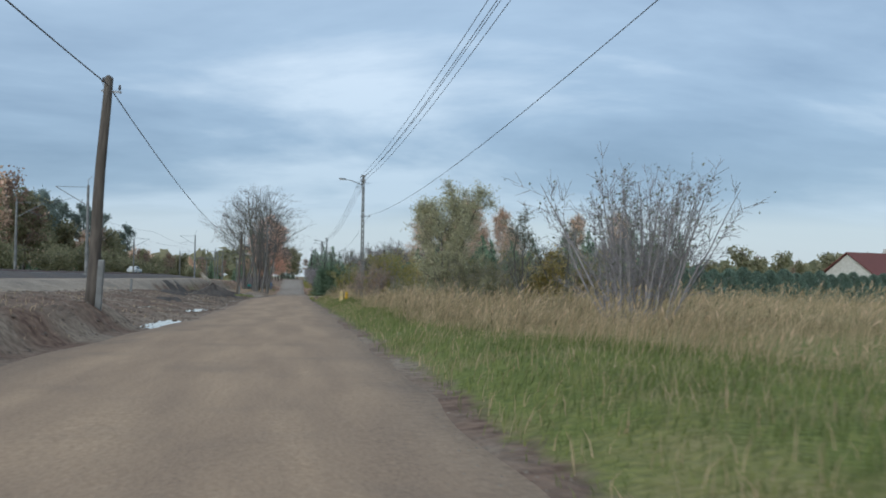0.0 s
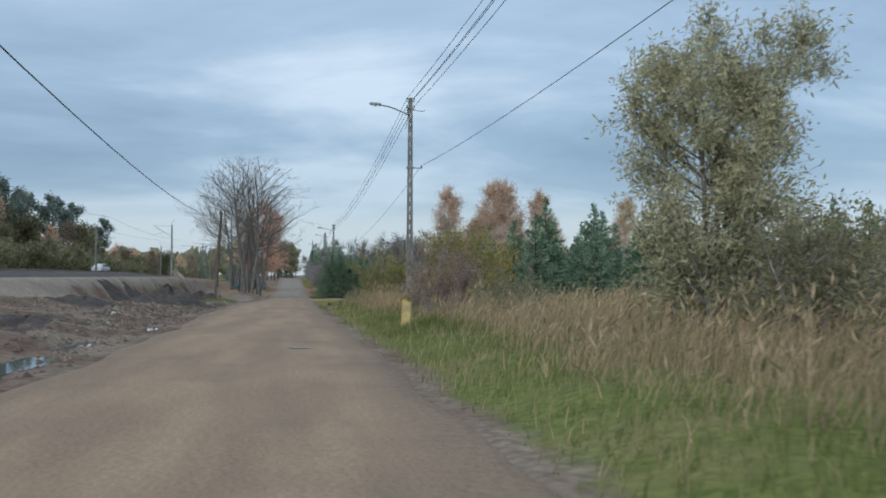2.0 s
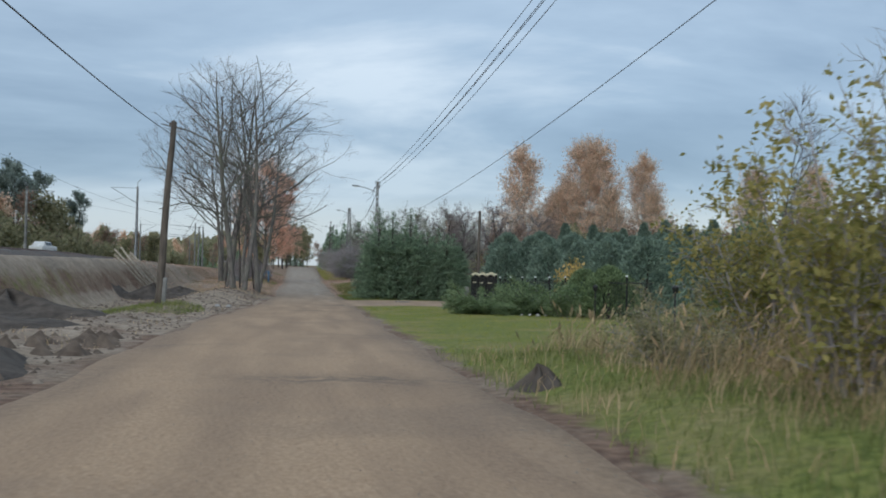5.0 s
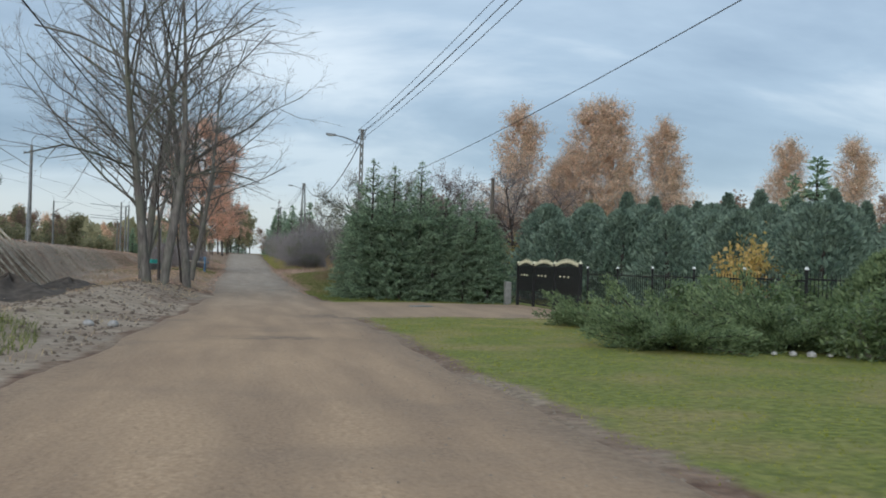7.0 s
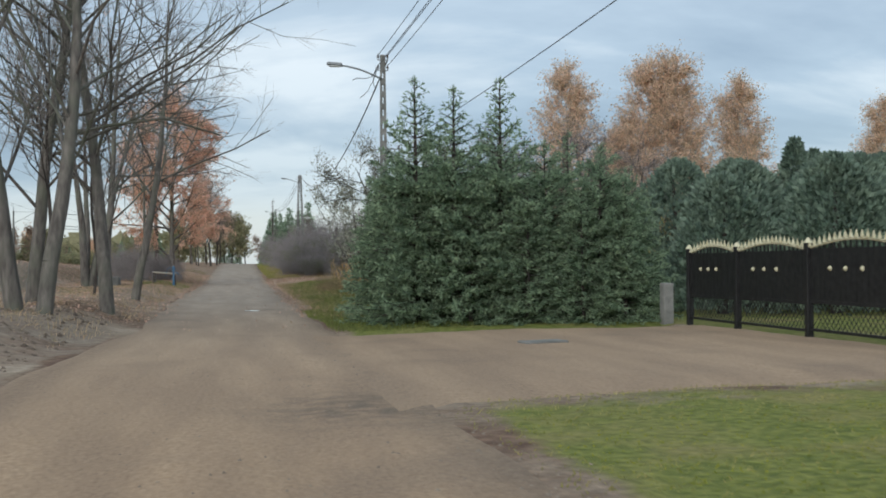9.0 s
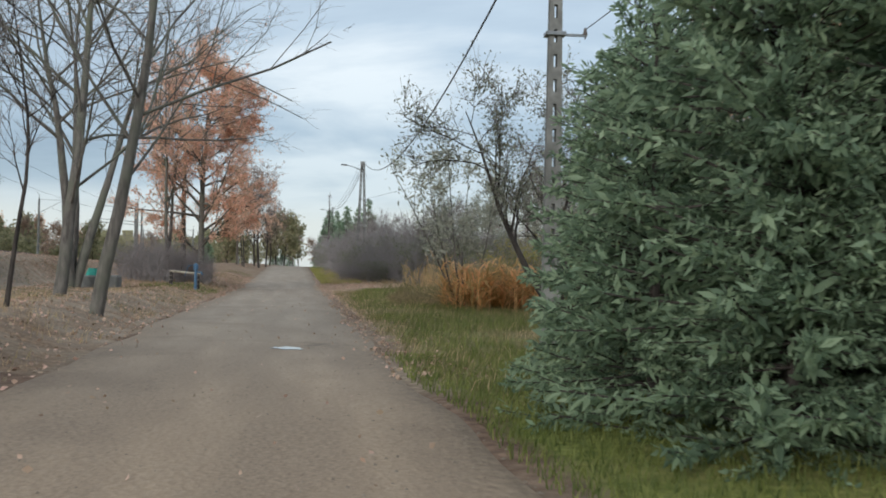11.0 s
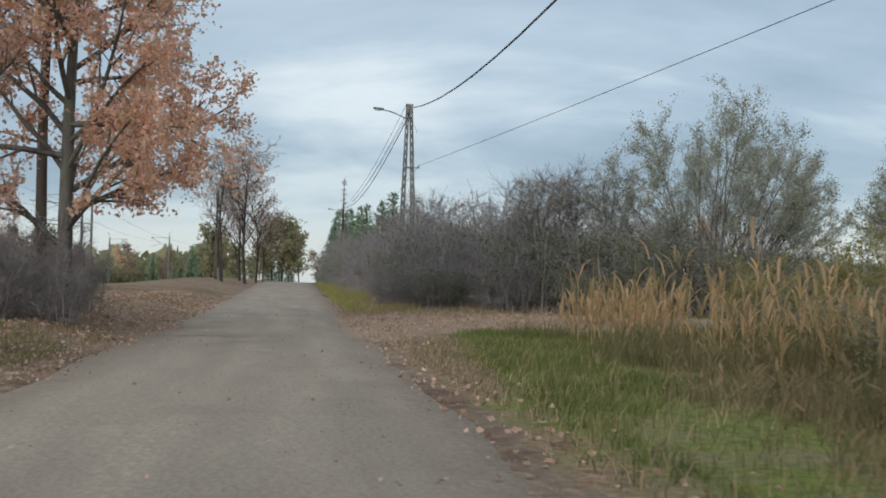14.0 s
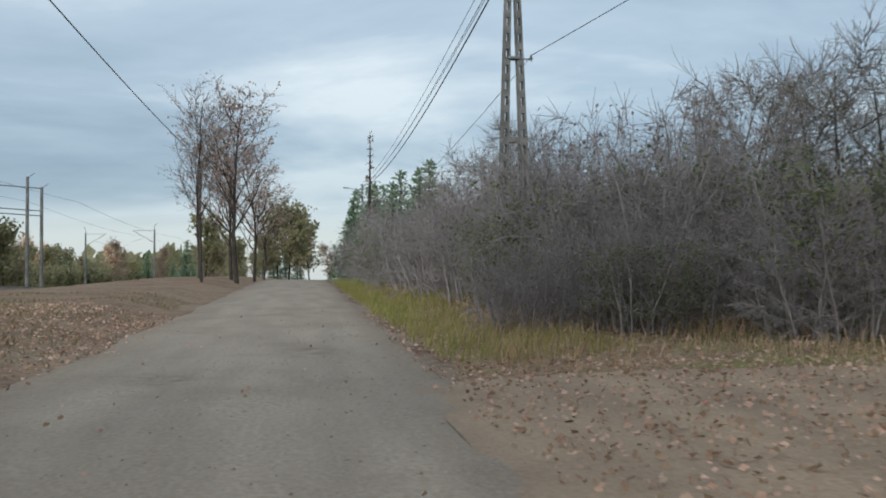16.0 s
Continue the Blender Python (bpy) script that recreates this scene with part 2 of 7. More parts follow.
def water_material():
    m = material("muddy_water", [(0.12, 0.11, 0.10), (0.16, 0.15, 0.14)], 2, 0.04, 0, spec=0.8)
    return m


M_water = water_material()


def ground_material():
    """Soil, with turf, sand and leaf cover where the masks carried by the mesh say so."""
    m = bpy.data.materials.new("open_ground")
    m.use_nodes = True
    n, l = m.node_tree.nodes, m.node_tree.links
    b = n["Principled BSDF"]
    b.inputs["Roughness"].default_value, b.inputs["Specular IOR Level"].default_value = 0.92, 0.2
    geo = n.new("ShaderNodeNewGeometry")
    at = n.new("ShaderNodeAttribute"); at.attribute_name = "cover"
    sp = n.new("ShaderNodeSeparateColor")
    l.new(at.outputs["Color"], sp.inputs[0])

    def noise_ramp(scale, c1, c2, lo=0.35, hi=0.66, detail=6):
        t = n.new("ShaderNodeTexNoise")
        t.inputs["Scale"].default_value, t.inputs["Detail"].default_value = scale, detail
        l.new(geo.outputs["Position"], t.inputs["Vector"])
        r = n.new("ShaderNodeValToRGB")
        r.color_ramp.elements[0].position, r.color_ramp.elements[0].color = lo, (*c1, 1)
        r.color_ramp.elements[1].position, r.color_ramp.elements[1].color = hi, (*c2, 1)
        l.new(t.outputs["Fac"], r.inputs[0])
        return r.outputs[0]

    def mix(f, a, c):
        x = n.new("ShaderNodeMixRGB")
        l.new(f, x.inputs[0]); l.new(a, x.inputs[1]); l.new(c, x.inputs[2])
        return x.outputs[0]

    def edge(mask, scale, soft=0.18):
        """The mask with a ragged edge."""
        t = n.new("ShaderNodeTexNoise")
        t.inputs["Scale"].default_value, t.inputs["Detail"].default_value = scale, 6
        l.new(geo.outputs["Position"], t.inputs["Vector"])
        s = n.new("ShaderNodeMath"); s.operation = "SUBTRACT"
        l.new(t.outputs["Fac"], s.inputs[1]); l.new(mask, s.inputs[0])
        r = n.new("ShaderNodeMapRange")
        r.inputs["From Min"].default_value, r.inputs["From Max"].default_value = -soft, soft
        l.new(s.outputs[0], r.inputs["Value"])
        return r.outputs[0]

    soil = mix(noise_ramp(0.35, (0, 0, 0), (1, 1, 1), 0.42, 0.6), noise_ramp(5.0, (0.11, 0.066, 0.046), (0.25, 0.165, 0.115)),
               noise_ramp(7.0, (0.19, 0.143, 0.10), (0.36, 0.28, 0.205)))
    turf = mix(noise_ramp(0.6, (0, 0, 0), (1, 1, 1), 0.45, 0.7), noise_ramp(9.0, (0.11, 0.135, 0.03), (0.235, 0.245, 0.065)),
               noise_ramp(11.0, (0.20, 0.17, 0.06), (0.34, 0.28, 0.13)))
    sand = mix(noise_ramp(0.25, (0, 0, 0), (1, 1, 1), 0.45, 0.62), noise_ramp(4.0, (0.29, 0.23, 0.17), (0.45, 0.365, 0.28)),
               noise_ramp(6.0, (0.21, 0.17, 0.13), (0.34, 0.28, 0.22)))
    leaf = noise_ramp(12.0, (0.15, 0.10, 0.065), (0.40, 0.265, 0.17))
    col = mix(edge(sp.outputs[0], 1.6), soil, turf)
    col = mix(edge(sp.outputs[1], 0.9), col, sand)
    col = mix(edge(sp.outputs[2], 1.3), col, leaf)
    l.new(col, b.inputs["Base Color"])
    t3 = n.new("ShaderNodeTexNoise")
    t3.inputs["Scale"].default_value, t3.inputs["Detail"].default_value = 9, 8
    l.new(geo.outputs["Position"], t3.inputs["Vector"])
    bp = n.new("ShaderNodeBump")
    bp.inputs["Strength"].default_value, bp.inputs["Distance"].default_value = 0.8, 0.08
    l.new(t3.outputs["Fac"], bp.inputs["Height"]); l.new(bp.outputs[0], b.inputs["Normal"])
    return m


def road_material():
    """Packed sandy gravel with wheel tracks, damp patches and stones; older worn paving further on."""
    m = bpy.data.materials.new("packed_gravel")
    m.use_nodes = True
    n, l = m.node_tree.nodes, m.node_tree.links
    b = n["Principled BSDF"]
    b.inputs["Roughness"].default_value, b.inputs["Specular IOR Level"].default_value = 0.85, 0.25
    geo = n.new("ShaderNodeNewGeometry")
    at = n.new("ShaderNodeAttribute"); at.attribute_name = "cover"
    sp = n.new("ShaderNodeSeparateColor")
    l.new(at.outputs["Color"], sp.inputs[0])
    mp = n.new("ShaderNodeMapping"); mp.inputs["Scale"].default_value = (1.6, 0.22, 1)
    l.new(geo.outputs["Position"], mp.inputs[0])

    def tex(scale, detail, vec):
        t = n.new("ShaderNodeTexNoise")
        t.inputs["Scale"].default_value, t.inputs["Detail"].default_value = scale, detail
        l.new(vec, t.inputs["Vector"])
        return t.outputs["Fac"]

    def ramp(f, c1, c2, lo, hi):
        r = n.new("ShaderNodeValToRGB")
        r.color_ramp.elements[0].position, r.color_ramp.elements[0].color = lo, (*c1, 1)
        r.color_ramp.elements[1].position, r.color_ramp.elements[1].color = hi, (*c2, 1)
        l.new(f, r.inputs[0])
        return r.outputs[0]

    def mix(f, a, c, amount=1.0):
        x = n.new("ShaderNodeMixRGB")
        if amount < 1:
            k = n.new("ShaderNodeMath"); k.operation = "MULTIPLY"; k.inputs[1].default_value = amount
            l.new(f, k.inputs[0]); f = k.outputs[0]
        l.new(f, x.inputs[0]); l.new(a, x.inputs[1]); l.new(c, x.inputs[2])
        return x.outputs[0]

    streak = ramp(tex(0.9, 5, mp.outputs[0]), (0, 0, 0), (1, 1, 1), 0.38, 0.64)
    sandy = mix(streak, ramp(tex(26, 4, geo.outputs["Position"]), (0.245, 0.165, 0.104), (0.385, 0.268, 0.175), 0.3, 0.7),
                ramp(tex(22, 4, geo.outputs["Position"]), (0.33, 0.22, 0.133), (0.49, 0.345, 0.222), 0.3, 0.7))
    grey = mix(streak, ramp(tex(26, 4, geo.outputs["Position"]), (0.235, 0.20, 0.165), (0.365, 0.318, 0.265), 0.3, 0.7),
               ramp(tex(22, 4, geo.outputs["Position"]), (0.285, 0.245, 0.20), (0.43, 0.378, 0.318), 0.3, 0.7))
    col = mix(sp.outputs[0], sandy, grey)
    col = mix(sp.outputs[1], col, ramp(tex(10, 5, geo.outputs["Position"]), (0.13, 0.095, 0.068), (0.28, 0.21, 0.15), 0.35, 0.65), 0.5)
    wet = ramp(tex(0.45, 5, geo.outputs["Position"]), (0, 0, 0), (1, 1, 1), 0.54, 0.68)
    col = mix(wet, col, ramp(tex(20, 3, geo.outputs["Position"]), (0.12, 0.09, 0.07), (0.22, 0.17, 0.13), 0.3, 0.7), 0.3)
    hole = n.new("ShaderNodeMath"); hole.operation = "MULTIPLY"
    l.new(sp.outputs[2], hole.inputs[0])
    l.new(ramp(tex(3.5, 6, geo.outputs["Position"]), (0.1, 0.1, 0.1), (1, 1, 1), 0.36, 0.6), hole.inputs[1])
    col = mix(hole.outputs[0], col, ramp(tex(18, 4, geo.outputs["Position"]), (0.085, 0.068, 0.055), (0.17, 0.135, 0.105), 0.3, 0.7), 0.85)
    l.new(col, b.inputs["Base Color"])
    bp = n.new("ShaderNodeBump")
    bp.inputs["Strength"].default_value, bp.inputs["Distance"].default_value = 0.75, 0.035
    l.new(tex(16, 8, geo.outputs["Position"]), bp.inputs["Height"]); l.new(bp.outputs[0], b.inputs["Normal"])
    return m


# ---- shape of the land ----
GY = np.array([-60, 0, 20, 40, 60, 80, 100, 120, 140, 160, 180, 200, 220, 240, 260, 280, 300, 340, 400, 500.0])
GZ = np.array([0.3, 0, -.12, -.27, -.48, -.70, -.94, -1.30, -1.53, -1.60, -1.56, -1.44, -1.14, -.75, -.37, -.05, 0.05, -.3, -1.0, -1.5])
_fy = np.arange(-60, 501, 1.0)
_fz = np.convolve(np.pad(np.interp(_fy, GY, GZ), 10, mode="edge"), np.ones(21) / 21, "valid")


def road_z(y):
    return np.interp(y, _fy, _fz)


def bend(y):
    """The road turns away to the right beyond the crest."""
    return 0.012 * np.maximum(np.asarray(y, float) - 292, 0) ** 1.6


def edge_r(y):
    return bend(y) + np.interp(y, [0, 60, 100, 118, 135, 150, 200, 300], [1.6, 1.5, 1.5, 1.8, 2.2, 2.05, 2.4, 2.5]) + 0.10 * np.sin(y * 0.9) * np.sin(y * 0.37 + 1)


def edge_l(y):
    return bend(y) + np.interp(y, [0, 20, 35, 60, 80, 110, 125, 145, 160, 200, 300], [-4.1, -4.2, -3.3, -3.3, -3.7, -3.6, -2.9, -2.2, -2.6, -2.5, -2.8]) + 0.13 * np.sin(y * 0.7 + 2) * np.sin(y * 0.23)


def sstep(a, b, x):
    t = np.clip((x - a) / (b - a), 0, 1)
    return t * t * (3 - 2 * t)


def lumps(x, y, k=1.0):
    """Cheap unevenness of the ground."""
    return (np.sin(x * 1.7 * k + 1.3 * np.sin(y * 0.9 * k)) * np.sin(y * 1.3 * k + 1.1 * np.sin(x * 0.7 * k)) * 0.5
            + 0.3 * np.sin(x * 3.9 * k + y * 2.3 * k + 2 * np.sin(y * 1.1 * k)) + 0.2 * np.sin(y * 5.3 * k - x * 4.1 * k + 1.7 * np.sin(x * 2 * k)))


def track_y(x):
    """Near edge of the side track, flaring out to the road."""
    return 196.8 - 6.0 * np.exp(-np.maximum(np.asarray(x, float) - 1.9, 0) / 1.5)


def solid_land(x, y):
    x, y = np.asarray(x, float), np.asarray(y, float)
    g = road_z(y)
    el, er = edge_l(y), edge_r(y)
    far = sstep(122, 140, y)
    z = g + np.where(y < 170, 0.36 + 0.14 * far, 0.35) * sstep(0.1, 1, (el - x) / (4.4 - 2.0 * far))
    near_r = np.where(y < 92, 0.30, 0.06) + 0.3 * sstep(205, 225, y)
    z = z + near_r * np.where(y < 92, sstep(0.15, 1.7, x - er), sstep(0.5, 3.0, x - er))
    rail = np.interp(y, [0, 60, 100, 150, 170, 205, 240, 277, 400], [1.0, 0.9, 0.8, 0.72, 0.45, 0.05, -0.5, -1.1, -1.6])
    back = np.interp(y, [0, 150, 200, 240, 285, 400], [1.0, 1.0, 1.2, 0.3, -0.9, -1.4])
    k = sstep(-25.5, -29.0, x)
    rail = rail * (1 - k) + back * k
    # low bank along the first stretch, carrying the wooden pole
    z = z + 0.68 * sstep(0.3, 1.25, el - x) * (1 - sstep(27.2, 31, y)) * (1 - 0.7 * sstep(-6.5, -10, x))
    # the cut between road and track is dug out on the middle stretch
    z = z + 0.45 * sstep(-7.2, -10.4, x) * (1 - sstep(70, 92, y))
    z = z - 0.55 * sstep(-5.5, -8.5, x) * sstep(84, 100, y) * (1 - sstep(150, 175, y))
    t = sstep(-10.3, -12.7, x)
    z = z * (1 - t) + rail * t
    z = z + (lumps(x, y) * 0.035 + lumps(x, y, 2.3) * 0.015) * sstep(0.0, 1.5, np.maximum(el - x, x - er)) * np.where((x > 0) & (y > 92) & (y < 142), 0.35, 1)
    mud = sstep(0.3, 1.5, el - x) * (1 - sstep(-10, -13, x)) * (1 - sstep(150, 170, y))
    z = z + mud * (lumps(x * 1.3, y * 1.1, 1.6) * 0.06)
    inside = sstep(0.0, 0.45, np.minimum(x - el, er - x)) * (y < 420)
    apron = sstep(128.6, 129.6, y) * (1 - sstep(140.4, 141.2, y)) * (x > 0) * (1 - sstep(9.6, 10.2, x))
    apron = np.maximum(apron, sstep(-0.5, 1.0, y - track_y(x)) * (1 - sstep(205, 208, y)) * (x > 0) * (1 - sstep(28, 30, x)))
    z = z - 0.26 * np.exp(-((y - 61.8) / 2.6) ** 2) * sstep(2.2, 2.9, x) * (1 - sstep(5.0, 7.0, x))
    return z - 0.12 * np.maximum(inside, apron * 0.9)


# hollows that hold rain water: x, y, half width, half length
HOLLOWS = [(-6.3, 33.0, 0.6, 2.6), (-6.5, 44.0, 0.6, 2.2), (-5.9, 63.5, 0.5, 1.5), (-6.6, 69.0, 0.6, 2.0), (-6.2, 82.0, 0.5, 2.2),
           (-4.0, 32.5, 0.7, 3.6), (-4.4, 48.0, 0.55, 3.2), (-4.7, 54.5, 0.45, 2.0), (-4.9, 66.5, 0.45, 0.9), (-4.15, 67.2, 0.4, 0.8), (-4.1, 62.5, 0.3, 1.4), (-6.4, 57.5, 0.5, 1.6)]
LEVELS = [float(solid_land(h[0], h[1])) - 0.05 for h in HOLLOWS]


def land(x, y):
    x, y = np.asarray(x, float), np.asarray(y, float)
    z = solid_land(x, y)
    for (hx, hy, hw, hl), lv in zip(HOLLOWS, LEVELS):
        d = np.sqrt(((x - hx) / hw) ** 2 + ((y - hy) / hl) ** 2) + 0.12 * np.sin(x * 6 + y * 2.3)
        k = 1 - sstep(0.75, 1.5, d)
        z = z * (1 - k) + (lv - 0.05 * (1 - np.minimum(d, 1))) * k
    return z


def surf(x, y):
    """The walked surface: the road where it lies, the land elsewhere."""
    x, y = np.asarray(x, float), np.asarray(y, float)
    u = (x - edge_l(y)) / (edge_r(y) - edge_l(y))
    z = road_z(y) + 0.035 * (1 - (2 * u - 1) ** 2) - 0.03 * (np.exp(-((x - 0.65) / 0.3) ** 2) + np.exp(-((x + 0.85) / 0.3) ** 2)) * (0.6 + 0.4 * np.sin(y * 0.31))
    return np.where((u > 0.01) & (u < 0.99), z, land(x, y))


def mesh_np(name, verts, quads=None, tris=None, smooth=False):
    """A mesh from arrays that the code worked out."""
    me = bpy.data.meshes.new(name)
    verts = np.asarray(verts, np.float32)
    q = np.zeros((0, 4), np.int32) if quads is None else np.asarray(quads, np.int32)
    t = np.zeros((0, 3), np.int32) if tris is None else np.asarray(tris, np.int32)
    me.vertices.add(len(verts))
    me.vertices.foreach_set("co", verts.ravel())
    loops = np.concatenate([q.ravel(), t.ravel()])
    me.loops.add(len(loops))
    me.loops.foreach_set("vertex_index", loops)
    me.polygons.add(len(q) + len(t))
    starts = np.concatenate([np.arange(len(q)) * 4, len(q) * 4 + np.arange(len(t)) * 3]).astype(np.int32)
    me.polygons.foreach_set("loop_start", starts)
    if smooth:
        me.polygons.foreach_set("use_smooth", np.ones(len(q) + len(t), bool))
    me.update(calc_edges=True)
    return me


def grid_mesh(name, X, Y, Z, smooth=True):
    r, c = X.shape
    i = np.arange(r * c).reshape(r, c)
    q = np.stack([i[:-1, :-1], i[:-1, 1:], i[1:, 1:], i[1:, :-1]], -1).reshape(-1, 4)
    return mesh_np(name, np.stack([X, Y, Z], -1).reshape(-1, 3), q, smooth=smooth)


def cover(me, rgb):
    a = me.color_attributes.new("cover", "FLOAT_COLOR", "POINT")
    a.data.foreach_set("color", np.concatenate([rgb, np.ones((len(rgb), 1))], 1).astype(np.float32).ravel())


# ground sheet
xs = np.concatenate([-np.geomspace(1500, 34, 26), np.arange(-32, -14, 1.0), np.arange(-14, 13, 0.3), np.arange(13, 34, 0.9), np.geomspace(35, 1500, 26)])
ys = np.concatenate([[-400, -200, -100, -60, -40], np.arange(-30, 0, 2.0), np.arange(0, 300, 0.55), np.arange(301, 350, 2.0), np.geomspace(352, 2500, 26)])
GX, GYY = np.meshgrid(xs, ys)
GZZ = land(GX, GYY)
ground_me = grid_mesh("ground", GX, GYY, GZZ)
gx, gy = GX.ravel(), GYY.ravel()
el_, er_ = edge_l(gy), edge_r(gy)
turf = 0.9 * sstep(0.0, 0.7, gx - er_) + 0.62 * sstep(-18, -30, gx)
turf = np.where(gx < el_, np.maximum(turf, 0.40 * sstep(110, 118, gy) * (1 - sstep(124, 136, gy)) * (gx < -4.5)), turf)
rough_ = sstep(143, 150, gy) * (gx > 0) * (1 - sstep(26, 46, gx))
thin_ = turf * (0.66 + 0.2 * sstep(176, 182, gy) - 0.3 * sstep(5, 9, gx))
thin_ = np.where(gx > 4, thin_ + (0.45 - thin_) * sstep(203, 209, gy), thin_)
turf = turf * (1 - rough_) + thin_ * rough_
apron_ = sstep(126.5, 130.5, gy) * (1 - sstep(140, 141, gy)) * (gx > 0) * (gx < 10.3)
turf = turf * (1 - apron_)
sand = 0.95 * sstep(-9.6, -11.0, gx + 1.5 * sstep(80, 90, gy) * (1 - sstep(165, 180, gy))) * (1 - sstep(-15.4, -16.2, gx)) * (1 - sstep(215, 240, gy)) + (0.22 + 0.36 * sstep(84, 98, gy) * (1 - sstep(142, 150, gy))) * (gx < el_ - 0.1) * (gx > -11)
sand = np.maximum(sand, apron_ * 0.7)
sand = np.maximum(sand, 0.6 * (gx < el_ - 0.1) * (gx > -14) * sstep(146, 156, gy) * (1 - sstep(178, 192, gy)))
litter = np.where(gx < 0, (0.35 + 0.65 * sstep(176, 192, gy)) * sstep(150, 172, gy) * sstep(0.0, 0.8, el_ - gx) * (1 - sstep(-13, -18, gx)) * 0.52,
                  np.maximum(sstep(0.0, 2.0, gy - track_y(gx) + 1.0), 0.85 * (gy > 148) * (1 - sstep(2.6, 4.2, gx))) * (1 - sstep(5.0, 9.0, gx)) * (1 - sstep(214, 226, gy)) * sstep(0, 0.5, gx - er_) * 0.66)
litter = np.maximum(litter, 0.8 * (gx > 0) * sstep(178, 184, gy) * (1 - sstep(196, 199, gy)) * sstep(0, 0.4, gx - er_) * (1 - sstep(-0.3, 0.3, gx - 3.1 - 0.107 * (gy - 180))))
litter = np.maximum(litter, np.where(gx < el_, sstep(140, 150, gy) * 0.45 * (gx > -9), 0))
cover(ground_me, np.stack([turf, sand, litter], 1))
ground_me.materials.append(ground_material())
ground = tagged(new("ground", ground_me), "uneven muddy, sandy and grassy open ground beside the road", "ground", kind="structure")

# road: crowned strip, feathered under the verges
ry = np.concatenate([np.arange(-40, 0, 2.0), np.arange(0, 300, 0.4), np.arange(301, 420, 3.0)])
ru = np.concatenate([[-0.06, -0.03], np.linspace(0, 1, 19), [1.03, 1.06]])
RY, RU = np.meshgrid(ry, ru, indexing="ij")
w_l, w_r = edge_l(ry)[:, None], edge_r(ry)[:, None]
RX = w_l + (w_r - w_l) * RU
out_ = np.maximum(0, np.maximum(-RU, RU - 1)) * 5.5
RZ = road_z(RY) + 0.035 * (1 - (2 * RU - 1) ** 2) - out_ * 0.55
RZ = RZ - 0.03 * (np.exp(-((RX - 0.65) / 0.3) ** 2) + np.exp(-((RX + 0.85) / 0.3) ** 2)) * (0.6 + 0.4 * np.sin(RY * 0.31)) + 0.008 * lumps(RX * 2, RY * 1.2, 1.5)
road_me = grid_mesh("road", RX, RY, RZ)
ryf, ruf = RY.ravel(), RU.ravel()
# worn, darker holes and seams: x, y, half width, half length
WORN = [(-0.1, 89.8, 1.5, 0.5), (1.15, 153.9, 0.5, 0.6), (0.8, 210.2, 0.35, 1.0), (-0.9, 206.5, 0.45, 0.6), (-1.3, 193.5, 1.1, 0.5), (-0.4, 119.0, 1.4, 0.6), (1.2, 128.5, 0.9, 1.2)]
rxf = RX.ravel()
worn = sum(np.exp(-((rxf - w[0]) / w[2]) ** 2 - ((ryf - w[1]) / w[3]) ** 2) for w in WORN)
cover(road_me, np.stack([0.78 * sstep(118, 170, ryf), sstep(0.2, 0.0, np.minimum(ruf, 1 - ruf)), np.clip(worn, 0, 1)], 1))
M_road = road_material()
road_me.materials.append(M_road)
road = tagged(new("road", road_me), "sandy packed-gravel road with wheel tracks and damp patches", "road", kind="structure")


# ---- helpers for things ----
def part(name, me, mat, parent, label=""):
    """One mesh object under a thing or a part."""
    if isinstance(me, bmesh.types.BMesh):
        data = bpy.data.meshes.new(name)
        me.to_mesh(data)
        me.free()
        me = data
    if mat and not me.materials:
        me.materials.append(mat)
    ob = new(name, me)
    ob.parent = parent
    if label:
        ob["label"] = label
    return ob


def thing(name, label, category, group="", kind="", m=None):
    ob = tagged(new(name), label, category, group, kind)
    if m is not None:
        ob.matrix_basis = m
    return ob


def box_bm(sx, sy, sz, at=(0, 0, 0), bevel=0.0, bm=None, rot=None):
    own = bm or bmesh.new()
    m = Matrix.Translation(at) @ (rot or Matrix()) @ Matrix.Diagonal((sx, sy, sz, 1))
    r = bmesh.ops.create_cube(own, size=1.0, matrix=m)
    if bevel:
        es = list({e for v in r["verts"] for e in v.link_edges})
        bmesh.ops.bevel(own, geom=es, offset=bevel, segments=1, affect="EDGES")
    return own


def cyl_bm(r1, r2, h, at=(0, 0, 0), n=10, bm=None, rot=None):
    own = bm or bmesh.new()
    m = Matrix.Translation(at) @ (rot or Matrix()) @ Matrix.Translation((0, 0, h / 2))
    bmesh.ops.create_cone(own, cap_ends=True, segments=n, radius1=r1, radius2=r2, depth=h, matrix=m)
    return own


